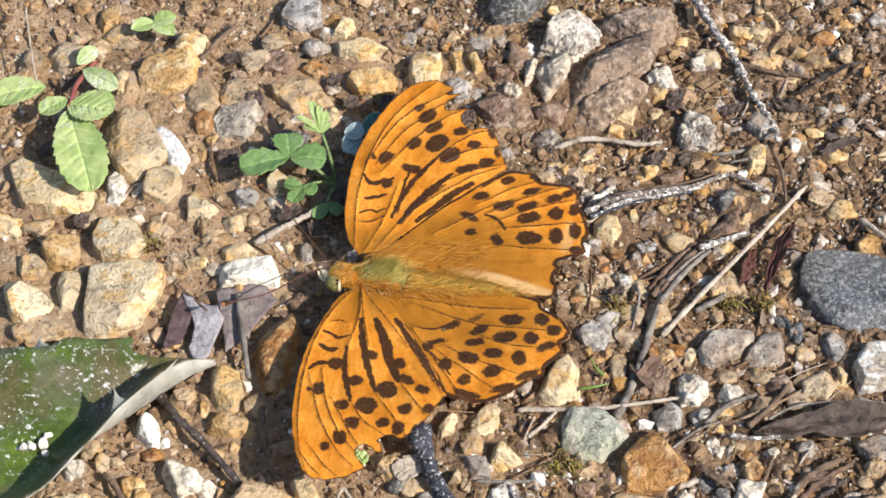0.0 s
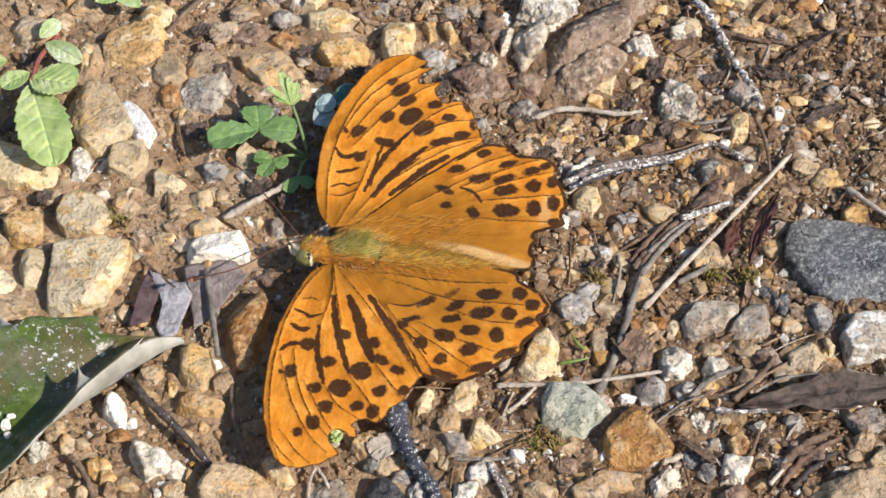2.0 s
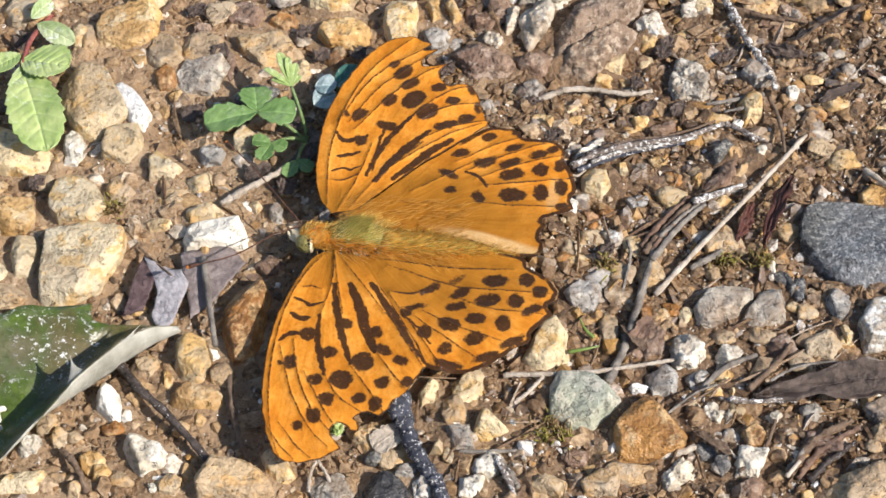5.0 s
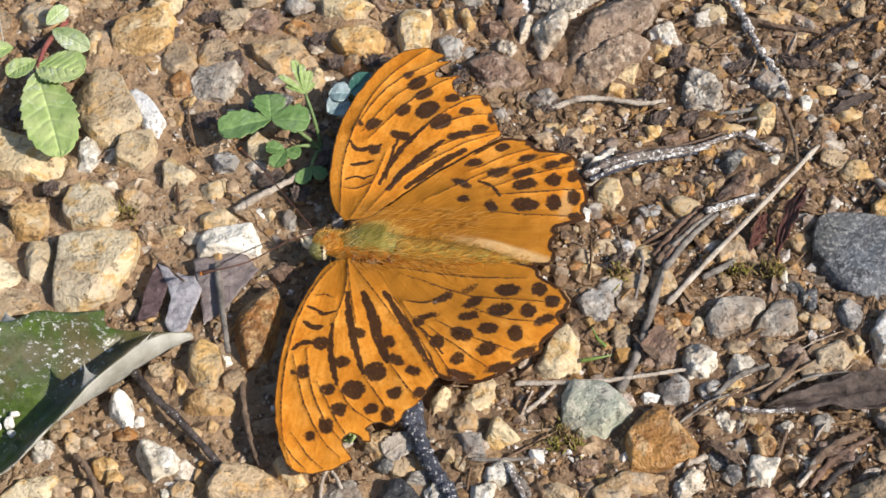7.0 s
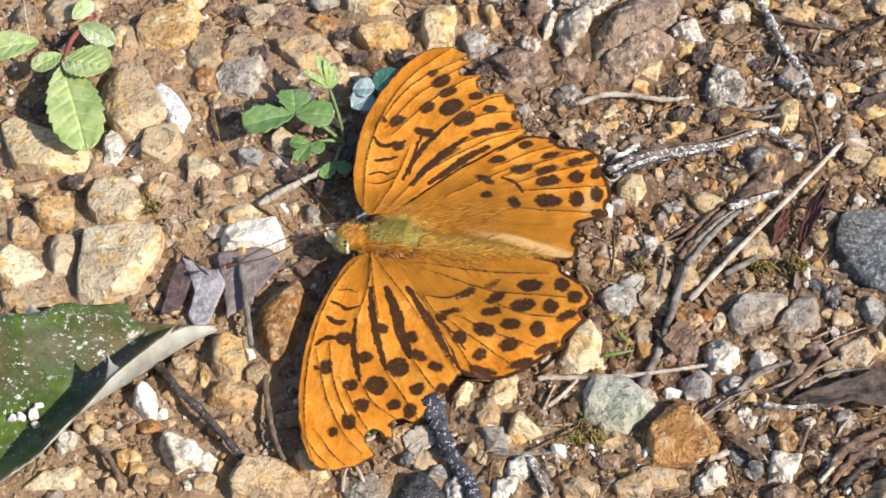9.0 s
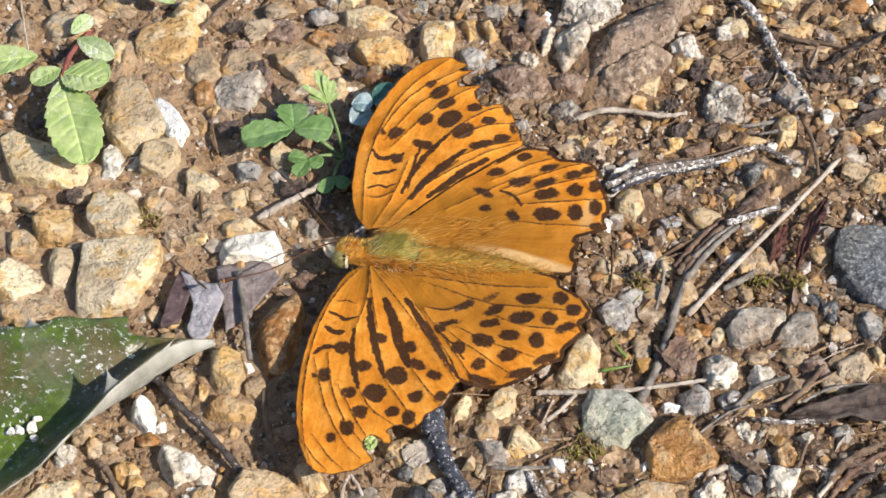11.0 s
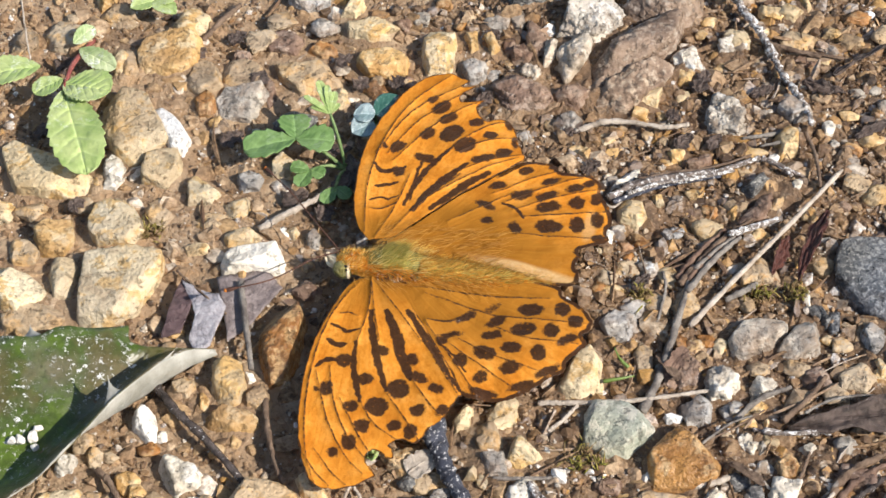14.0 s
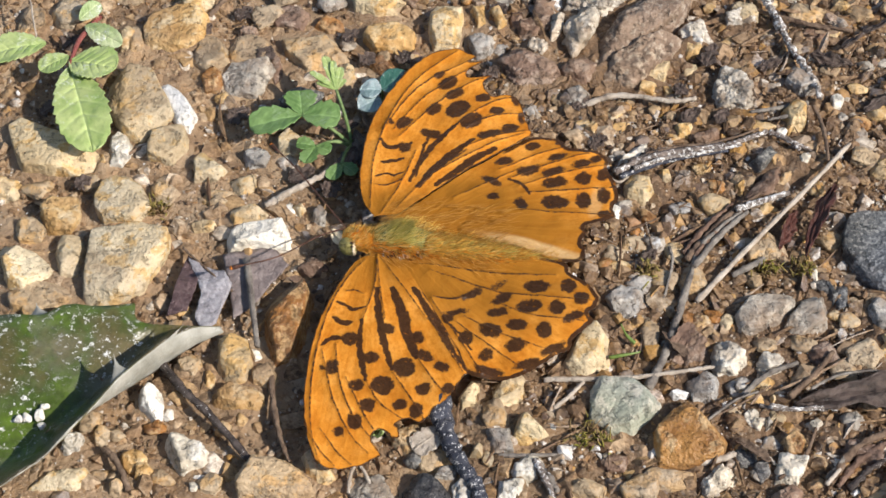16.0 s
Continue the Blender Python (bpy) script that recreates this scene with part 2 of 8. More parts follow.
LITTER_MIX = island_material("litter_mix", [(0.0, (0.05, 0.032, 0.022)), (0.4, (0.13, 0.075, 0.045)), (0.7, (0.24, 0.15, 0.09)), (0.9, (0.38, 0.29, 0.21)), (1.0, (0.55, 0.48, 0.40))], rough=0.7)
BARK_PALE = bark_material("pale_twig", (0.36, 0.29, 0.22), (0.62, 0.54, 0.44))
BARK_BROWN = bark_material("brown_twig", (0.10, 0.062, 0.04), (0.26, 0.18, 0.12))
BARK_GREY = bark_material("grey_twig", (0.12, 0.10, 0.085), (0.34, 0.30, 0.25))
BARK_FLECK = bark_material("flecked_twig", (0.07, 0.054, 0.046), (0.28, 0.22, 0.18), fleck=0.95)
BARK_CHALK = bark_material("chalk_crusted_twig", (0.09, 0.07, 0.06), (0.34, 0.28, 0.23), fleck=1.2)
BARK_BLACK = bark_material("black_twig", (0.022, 0.024, 0.034), (0.085, 0.09, 0.115), fleck=0.6, rough=0.4)
BARK_RED = bark_material("red_bark", (0.10, 0.058, 0.04), (0.27, 0.17, 0.115), rough=0.5)
BARK_STICK = bark_material("glossy_dark_stick", (0.022, 0.017, 0.015), (0.12, 0.095, 0.082), fleck=0.2, rough=0.24)
DEAD_GREY = bark_material("dead_leaf_grey", (0.24, 0.215, 0.22), (0.54, 0.51, 0.515), rough=0.24)
DEAD_MAUVE = bark_material("dead_leaf_mauve", (0.16, 0.125, 0.115), (0.31, 0.255, 0.235), rough=0.3)
DEAD_PURPLE = bark_material("dead_leaf_purple", (0.06, 0.035, 0.035), (0.17, 0.11, 0.105), rough=0.3)
DEAD_BROWN = bark_material("dead_leaf_brown", (0.035, 0.025, 0.02), (0.16, 0.115, 0.09), rough=0.3)
DEAD_RED = bark_material("dead_leaf_red", (0.05, 0.018, 0.014), (0.13, 0.05, 0.035), rough=0.35)
GRASS = leaf_material("grass_blade", (0.10, 0.16, 0.03), (0.22, 0.30, 0.07))
LEAF_LIGHT = leaf_material("sapling_leaf", (0.22, 0.32, 0.085), (0.42, 0.49, 0.19), rough=0.34, glint=0.45)
LEAF_HAIRY = leaf_material("hairy_leaf", (0.24, 0.33, 0.11), (0.48, 0.54, 0.30), rough=0.5, glint=0.95)
LEAF_MID = leaf_material("clover_leaf", (0.085, 0.165, 0.04), (0.17, 0.27, 0.085), rough=0.45, glint=0.12)
LEAF_TEAL = leaf_material("blue_green_leaf", (0.03, 0.10, 0.075), (0.08, 0.19, 0.14), rough=0.22, glint=0.5)
LEAF_FROST = leaf_material("frosted_leaf", (0.16, 0.25, 0.24), (0.36, 0.44, 0.44), rough=0.4, glint=0.7)


def dusty_leaf_material():
    """Glossy blade mottled brown, olive and green; its dusty chalk film and dried specks also paint sheen and glints.
    """
    m = Nodes("dark_glossy_leaf", 0.32, 0.5)
    tone = m.ramp(m.noise(75, 4, 0.6), (0.36, (0.15, 0.105, 0.045)), (0.47, (0.105, 0.095, 0.03)), (0.54, (0.06, 0.095, 0.012)), (0.64, (0.11, 0.175, 0.015)))
    tone = m.mix(m.ramp(m.noise(900, 4, 0.7), (0.35, (0.55, 0.55, 0.55)), (0.6, (0, 0, 0))), tone, (0.035, 0.045, 0.012))
    # The pale film is part chalk, part hazy sheen put into the colour.
    film = m.ramp(m.noise(120, 7, 0.75), (0.45, (0, 0, 0)), (0.68, (0.34, 0.34, 0.34)))
    tone = m.mix(film, tone, (0.34, 0.31, 0.24))
    cluster = m.ramp(m.noise(130, 3, 0.5), (0.36, (0, 0, 0)), (0.52, (1, 1, 1)))
    specks = m.ramp(m.noise(1300, 6, 0.8), (0.57, (0, 0, 0)), (0.60, (1, 1, 1)))
    m.colour(m.mix(m.maths("MULTIPLY", specks, cluster), tone, (0.84, 0.84, 0.80)))
    m.bump(m.maths("ADD", m.noise(420, 4, 0.6), specks), 0.0005, 0.6)
    return m.mat


LEAF_DARK = dusty_leaf_material()
LEAF_BACK = leaf_material("leaf_underside", (0.26, 0.25, 0.205), (0.42, 0.40, 0.34), rough=0.42, glint=0.4)
STEM_RED = bark_material("red_stem", (0.22, 0.05, 0.045), (0.38, 0.13, 0.10), rough=0.5)
STEM_GREEN = bark_material("green_stem", (0.12, 0.20, 0.06), (0.26, 0.34, 0.14), rough=0.5)
MOSS = island_material("moss_green", [(0.0, (0.20, 0.20, 0.025)), (1.0, (0.46, 0.43, 0.07))])


# ---- builders ----
def mesh(name, verts, faces, material, smooth=True):
    me = bpy.data.meshes.new(name)
    me.from_pydata(np.asarray(verts, float).tolist(), [], [tuple(f) for f in faces])
    me.materials.append(material)
    if smooth:
        me.polygons.foreach_set("use_smooth", np.ones(len(me.polygons), bool))
    me.update()
    return me


def part(name, me, parent, label=""):
    ob = new(name, me)
    ob.parent = parent
    return tagged(ob, label)


def ball(sub):
    bm = bmesh.new()
    bmesh.ops.create_icosphere(bm, subdivisions=sub, radius=1)
    v = np.array([p.co[:] for p in bm.verts])
    f = [[p.index for p in q.verts] for q in bm.faces]
    bm.free()
    return v, f


BALLS = {n: ball(n) for n in (1, 2, 3, 4, 5, 6)}


def rock_shape(seed, facets, sub, rough=0.07, sharp=75.0):
    """A unit pebble: a broken lump bounded by bent planes, with worn edges and an uneven, pitted skin."""
    rng = np.random.default_rng(seed)
    v, f = BALLS[sub]
    off = Vector(rng.uniform(-50, 50, 3))
    if sub > 2:
        warp = np.array([noise.noise_vector(Vector(p) * 1.3 + off)[:] for p in v])
        w = v + 0.22 * warp
        w /= np.linalg.norm(w, axis=1)[:, None]
    else:
        w = v
    n = rng.normal(size=(facets, 3)) * (1, 1, 0.8)
    gaps = rng.uniform(0.35, 1.0, rng.integers(3, 6))
    round_about = rng.uniform(0, 6.28) + np.cumsum(gaps) / gaps.sum() * 6.28
    sides = np.stack([np.cos(round_about), np.sin(round_about), rng.uniform(-0.1, 0.5, len(gaps))], 1)
    n = np.vstack([n, (rng.normal() * 0.35, rng.normal() * 0.35, 1), sides])
    n /= np.linalg.norm(n, axis=1)[:, None]
    d = np.concatenate([rng.uniform(0.6, 1.05, facets), [rng.uniform(0.5, 0.8)], rng.uniform(0.45, 0.95, len(gaps))])
    dots = w @ n.T
    reach = np.where(dots > 0.1, d / np.maximum(dots, 0.1), 9.0)
    r = -np.log(np.exp(-sharp * np.minimum(reach, 1.3)).sum(1) + math.exp(-sharp * 1.18)) / sharp
    if sub > 2:
        skin = np.array([noise.fractal(Vector(p) * 1.7 + off, 0.8, 2.1, 5) for p in v])
        pits = np.array([noise.noise(Vector(p) * 7.0 + off) for p in v])
        r = r * (1 + rough * skin - 0.03 * np.maximum(0, pits - 0.15) * 2)
    if rough > 0.2:
        crag = np.array([noise.fractal(Vector(p) * 5.0 + off, 0.6, 2.2, 3) for p in v])
        r = r * (1 + 0.17 * crag)
    return v * r[:, None] / r.max(), f


PLACED, BEDDED = [], []


def stone(x, y, z, a, b, c, turn, material, seed, facets=7):
    """One pebble at its centre, with its half lengths in millimetres."""
    sub = 4 if max(a, b) > 2.4 else 3
    v, f = rock_shape(seed, facets, sub, 0.26 if material in (CRAG, CHALK, BIG_MAUVE) else 0.19 if material in (LICHEN, MAUVE, BIG_MAUVE, GREY, GREEN, RUST) else 0.14)
    top = np.abs(v).max(0)
    v = v / top * np.array((a, b, c)) * 1.08 * MM
    ob = new("pebble" if max(a, b) < 4.5 else "stone", mesh("stone", v, f, material))
    ob.matrix_world = pose(x * MM, y * MM, z * MM, 0, 0, turn)
    PLACED.append((x, y, max(a, b)))
    return tagged(ob, LABELS[material], "stone" if max(a, b) >= 4.5 else "pebble", "stones on the soil")


def broken(x, y, high, material, seed, *cuts):
    """A broken stone bedded in the soil: its sides as (direction in degrees, distance in millimetres) from the middle, and how high it stands."""
    rng = np.random.default_rng(seed)
    high = high * 1.25
    reach = np.array([d for _, d in cuts])
    v, f = BALLS[6 if reach.mean() > 3.3 else 5]
    a = reach.mean() * 1.1
    w = v * (a, a, high * 0.9)
    w /= np.linalg.norm(w, axis=1)[:, None]
    off = Vector(rng.uniform(-50, 50, 3))
    n, d = [], []
    for ang, dist in cuts:
        lean = rng.uniform(0.02, 0.5) * min(1.0, high / a * 1.2)
        n.append((math.cos(radians(ang)), math.sin(radians(ang)), lean))
        d.append(dist + lean * 0.15 * high)
    for k in range(3 + int(rng.integers(3))):
        ang, rise = rng.uniform(0, 6.28), rng.uniform(0.5, 1.6)
        side = min(r / max(0.05, math.cos(ang - radians(q))) for q, r in cuts)
        n.append((math.cos(ang), math.sin(ang), rise))
        d.append(side * rng.uniform(0.72, 1.0) + rise * high * rng.uniform(0.6, 0.85))
    tilt = rng.normal(size=2) * 0.10
    n.append((tilt[0], tilt[1], 1))
    d.append(high)
    n.append((0, 0, -1))
    d.append(high * 0.6)
    n = np.array(n)
    length = np.linalg.norm(n, axis=1)
    n, d = n / length[:, None], np.array(d) / length
    dots = w @ n.T
    far = np.where(dots > 0.02, d / np.maximum(dots, 0.02), 99.0)
    worn = 50.0 / a
    least = far.min(1)
    r = least - np.log(np.exp(-worn * np.minimum(far - least[:, None], 30)).sum(1)) / worn
    grit = 3.0 if material is CRAG else 1.9 if material in (CHALK, BIG_MAUVE, MAUVE) else 1.25 if material in (GREY, RUST, TAN, OCHRE) else 0.9
    place = w * r[:, None]
    skin = np.array([noise.fractal(Vector(p) * 0.42 + off, 0.75, 2.1, 6) for p in place])
    chip = np.array([noise.fractal(Vector(p) * 2.3 - off, 0.6, 2.2, 3) for p in place])
    step = np.array([noise.noise(Vector((p[0] * 0.5, p[1] * 0.5, p[2] * 1.6)) + off) for p in place])
    r = r + grit * (0.19 * skin + 0.11 * np.round(step * 3) / 3 + 0.055 * np.minimum(chip, 0.25)) * min(1.0, high / 1.8)
    ob = new("pebble" if reach.max() < 4.0 else "stone", mesh("stone", w * r[:, None] * MM, f, material))
    ob.matrix_world = pose(x * MM, y * MM, (bed_height(x, y) + 0.05 * high) * MM)
    PLACED.append((x, y, reach.mean()))
    BEDDED.append((x, y, high, cuts))
    return tagged(ob, LABELS[material], "stone" if reach.max() >= 4.0 else "pebble", "stones on the soil")


def tube(points, radii, sides=8, seed=0, knobbly=0.12, close=True):
    """Vertices and faces of a knobbly tube along points."""
    rng = np.random.default_rng(seed)
    p = np.asarray(points, float)
    t = np.gradient(p, axis=0)
    t /= np.linalg.norm(t, axis=1)[:, None] + 1e-12
    verts, faces = [], []
    up = np.array((0.13, 0.21, 0.97))
    wob = 1 + knobbly * rng.normal(size=(len(p), sides)) * 0.6 + knobbly * rng.normal(size=(len(p), 1))
    for i in range(len(p)):
        s = np.cross(t[i], up)
        s /= np.linalg.norm(s) + 1e-12
        q = np.cross(s, t[i])
        for k in range(sides):
            ang = 2 * math.pi * k / sides
            verts.append(p[i] + radii[i] * wob[i, k] * (math.cos(ang) * s + math.sin(ang) * q))
    for i in range(len(p) - 1):
        for k in range(sides):
            j = (k + 1) % sides
            faces.append((i * sides + k, i * sides + j, (i + 1) * sides + j, (i + 1) * sides + k))
    if close:
        faces.append(tuple(range(sides - 1, -1, -1)))
        faces.append(tuple((len(p) - 1) * sides + k for k in range(sides)))
    return np.array(verts), faces


def smooth_line(points, steps):
    """A Catmull-Rom line through points."""
    p = np.asarray(points, float)
    p = np.vstack([2 * p[0] - p[1], p, 2 * p[-1] - p[-2]])
    out = []
    for i in range(1, len(p) - 2):
        for s in np.arange(steps) / steps:
            out.append(0.5 * (2 * p[i] + (p[i + 1] - p[i - 1]) * s + (2 * p[i - 1] - 5 * p[i] + 4 * p[i + 1] - p[i + 2]) * s * s + (3 * p[i] - p[i - 1] - 3 * p[i + 1] + p[i + 2]) * s ** 3))
    out.append(p[-2])
    return np.array(out)


SEEDS = [1000]


def fresh():
    SEEDS[0] += 1
    return SEEDS[0]


def twig(name, points, r0, r1, material, label, category, steps=10, knobbly=0.09, jitter=0.10, sides=8):
    """A twig, root or stalk along points, from radius r0 to r1."""
    line = smooth_line(points, steps)
    rng = np.random.default_rng(fresh())
    line[1:-1] += rng.normal(size=(len(line) - 2, 3)) * jitter * (r0 + r1) * 0.5
    v, f = tube(line * MM, np.linspace(r0, r1, len(line)) * MM, sides, SEEDS[0], knobbly)
    return tagged(new(name, mesh(name, v, f, material)), label, category)


def leaf_shape(length, width, teeth=0, tooth=0.06, fold=0.18, arch=0.15, curl=0.0, pointed=0.75, n=40, m=16, ribs=6, wave=0.03, seed=0, widest=0.42, ragged=0.0, blunt=0.75, vein=0.012):
    """A leaf blade along +x from its stalk, folded along the midrib, with teeth and raised veins."""
    rng = np.random.default_rng(seed)
    verts, faces = [], []
    peak = widest ** pointed * (1 - widest) ** blunt
    for i in range(n + 1):
        s = i / n
        half = 0.5 * width * (s + 0.002) ** pointed * (1.0001 - s) ** blunt / peak * 0.5 * 2
        if teeth:
            saw = (s * teeth) % 1.0
            half *= 1 + tooth * (saw - 0.5) * 2 * (1 if 0.04 < s < 0.97 else 0)
        for j in range(-m, m + 1):
            q = j / m
            y = q * half * (1 + ragged * noise.fractal(Vector((s * 5, 3.0 if q > 0 else 9.0, seed)), 0.7, 2.2, 4))
            z = abs(y) * fold + arch * length * math.sin(math.pi * s * 0.9) - curl * length * s * s
            rib = ((s - 0.35 * abs(q) * width / length) * ribs) % 1.0
            z -= vein * width * math.exp(-((rib - 0.5) / 0.12) ** 2) * (1 - abs(q)) + 0.02 * width * math.exp(-(q / 0.06) ** 2)
            z += wave * width * noise.noise(Vector((s * 5 + seed, q * 2, seed)))
            verts.append((s * length, y, z))
    w = 2 * m + 1
    for i in range(n):
        for j in range(w - 1):
            faces.append((i * w + j, (i + 1) * w + j, (i + 1) * w + j + 1, i * w + j + 1))
    return np.array(verts) * MM, faces


def aim(base, tip, roll=0.0):
    """A pose at base whose x axis runs to tip, with z as upright as can be, rolled about x."""
    x = (Vector(tip) - Vector(base)).normalized()
    y = Vector((0, 0, 1)).cross(x).normalized()
    z = x.cross(y)
    m = Matrix((x, y, z)).transposed().to_4x4()
    return Matrix.Translation(Vector(base) * MM) @ m @ pose(0, 0, 0, roll)


def blade(name, parent, base, tip, width, material, label="", roll=0.0, thick=0.12, **shape):
    length = (Vector(tip) - Vector(base)).length
    v, f = leaf_shape(length, width, **shape)
    me = mesh(name, v, f, material)
    n, m, ribs = shape.get("n", 40), shape.get("m", 16), shape.get("ribs", 6)
    along, across = (a.ravel() for a in np.meshgrid(np.arange(n + 1) / n, np.arange(-m, m + 1) / m, indexing="ij"))
    rib = ((along - 0.35 * np.abs(across) * width / length) * ribs) % 1.0
    veins = np.maximum(np.exp(-((rib - 0.5) / 0.09) ** 2) * (1 - 0.7 * np.abs(across)) * 0.7, np.exp(-(across / 0.05) ** 2))
    me.attributes.new("veins", "FLOAT", "POINT").data.foreach_set("value", veins.astype(np.float32))
    ob = part(name, me, parent, label)
    ob.matrix_world = aim(base, tip, roll)
    s = ob.modifiers.new("thickness", "SOLIDIFY")
    s.thickness, s.offset = thick * MM, 0
    return ob


# ---- ground ----
def axis(near, step, far):
    """Close steps near the middle that widen out to the horizon."""
    a = list(np.arange(0, near, step))
    d = step
    while a[-1] < far:
        d *= 1.22
        a.append(a[-1] + d)
    a = np.array(a)
    return np.concatenate([-a[:0:-1], a])


def bed_height(x, y):
    """Height of the broad lie of the soil, in millimetres."""
    return 1.1 * noise.fractal(Vector((x / 34, y / 34, 3.1)), 1.0, 2.0, 2) - 0.3


def ground_height(x, y):
    """Height of the soil in millimetres: cloddy on the litter side."""
    clod = 1 / (1 + math.exp(-(x - 6) / 4))
    h = bed_height(x, y) + (0.45 + 0.65 * clod) * noise.fractal(Vector((x / 5.5, y / 5.5, 8.2)), 0.75, 2.1, 5)
    return h + 0.4 * clod * abs(noise.noise(Vector((x / 1.7, y / 1.7, 1.2)))) - 0.05


def banked(xs, ys, z):
    """Soil heights with mud banked up against the bedded stones."""
    for x, y, high, cuts in BEDDED:
        reach = max(d for _, d in cuts) * 1.4 + 4
        i0, i1 = np.searchsorted(ys, (y - reach, y + reach))
        j0, j1 = np.searchsorted(xs, (x - reach, x + reach))
        gx, gy = np.meshgrid(xs[j0:j1] - x, ys[i0:i1] - y)
        out = np.max([gx * math.cos(radians(q)) + gy * math.sin(radians(q)) - d for q, d in cuts], axis=0)
        z[i0:i1, j0:j1] += min(high, 2.0) * 0.28 * np.exp(-np.maximum(out, 0.0) / 0.8) * (out > -1.0)
    return z


def ground():
    xs, ys = axis(92, 0.45, 40000), axis(78, 0.45, 40000)
    z = np.array([[ground_height(x, y) if abs(x) < 400 and abs(y) < 400 else 0.0 for x in xs] for y in ys])
    z = banked(xs, ys, z)
    gx, gy = np.meshgrid(xs, ys)
    verts = np.stack([gx.ravel(), gy.ravel(), z.ravel()], 1) * MM
    n = len(xs)
    i, j = np.meshgrid(np.arange(len(ys) - 1), np.arange(n - 1), indexing="ij")
    a = (i * n + j).ravel()
    faces = np.stack([a, a + 1, a + n + 1, a + n], 1).tolist()
    return tagged(new("ground", mesh("ground", verts, faces, SOIL)), "brown stony soil, muddy on one side and full of litter on the other", "ground", kind="structure")


def chip_shape(seed, points):
    """A small angular chip: the hull of a few random points."""
    rng = np.random.default_rng(seed)
    p = rng.normal(size=(points, 3))
    p *= rng.uniform(0.8, 1.05, (points, 1)) / np.linalg.norm(p, axis=1)[:, None]
    bm = bmesh.new()
    for q in p:
        bm.verts.new(q)
    out = bmesh.ops.convex_hull(bm, input=bm.verts)
    bmesh.ops.delete(bm, geom=[g for g in out["geom_interior"] if isinstance(g, bmesh.types.BMVert)], context="VERTS")
    bm.verts.index_update()
    v = np.array([q.co[:] for q in bm.verts])
    f = np.array([[q.index for q in t.verts] for t in bm.faces])
    bm.free()
    return v, f


def scatter(name, label, category, material, count, size, area, seed, shapes=10, sub=1, squash=(0.5, 0.9), keep=None, sink=0.25, tip=0.35):
    """Loose grains too many to count, joined into one mesh."""
    rng = np.random.default_rng(seed)
    kinds = [chip_shape(seed * 77 + k, 7 + 4 * sub + k % 4) for k in range(shapes)]
    V, F, base = [], [], 0
    made = 0
    while made < count:
        x, y = rng.uniform(area[0], area[1]), rng.uniform(area[2], area[3])
        if keep and rng.random() > keep(x, y):
            continue
        made += 1
        r = size[0] * (size[1] / size[0]) ** (rng.random() ** 2.0)
        v, f = kinds[rng.integers(shapes)]
        turn = np.array(Euler(rng.uniform(0, 6.28, 3)).to_matrix())
        s = np.array((r * rng.uniform(0.8, 1.3), r * rng.uniform(0.7, 1.0), r * rng.uniform(*squash)))
        tilt = np.array(Euler((rng.normal() * tip, rng.normal() * tip, rng.uniform(0, 6.28))).to_matrix())
        q = ((v @ turn.T) * s) @ tilt.T + (x, y, ground_height(x, y) + s[2] * (1 - 2 * sink))
        V.append(q * MM)
        F.append(np.array(f) + base)
        base += len(v)
    ob = new(name, mesh(name, np.concatenate(V), np.concatenate(F).tolist(), material, smooth=False))
    return tagged(ob, label, category, kind="stuff")


AREA = (-88, 92, -66, 84)
litter_side = lambda x, y: 0.12 + 0.88 / (1 + math.exp(-(x - 4 + y * 0.15) / 5))
mud_side = lambda x, y: 1.0 - 0.85 / (1 + math.exp(-(x - 4 + y * 0.15) / 5))
right_side = lambda x, y: 0.52 + 0.48 / (1 + math.exp(-(x - 4 + y * 0.15) / 5))
scatter("gravel", "mixed small gravel strewn over the soil", "gravel", GRAVEL_MIX, 4600, (0.5, 2.0), AREA, 5, shapes=60, sub=2, squash=(0.4, 0.85), keep=litter_side, sink=0.52)
scatter("tan_gravel", "tan and cream gravel bits pressed into dried mud", "gravel", TAN_MIX, 4200, (0.4, 2.4), AREA, 25, shapes=60, sub=2, squash=(0.45, 0.8), keep=mud_side, sink=0.5)
scatter("grit", "fine tan and brown grit and soil crumbs", "grit", CRUMB_MIX, 50000, (0.16, 0.75), AREA, 6, shapes=30, sub=1, keep=right_side)
scatter("soil_crumbs", "loose brown crumbs of soil and humus", "soil", HUMUS_MIX, 9000, (0.3, 1.5), AREA, 8, shapes=40, sub=3, squash=(0.5, 0.8), keep=litter_side, sink=0.4)

scatter("stone_chips", "thin broken chips of stone and bark lying at all angles", "gravel", CHIP_MIX, 1000, (0.6, 2.3), AREA, 41, shapes=50, sub=1, squash=(0.10, 0.28), keep=litter_side, sink=0.2, tip=0.6)
# White grit, made denser to imitate sun sparkles on the wet ground.
scatter("white_flecks", "tiny white mineral flecks, many standing in for wet glints on soil and litter", "grit", WHITE, 9500, (0.05, 0.26), AREA, 16, shapes=12, sub=1, keep=right_side, sink=-0.6)


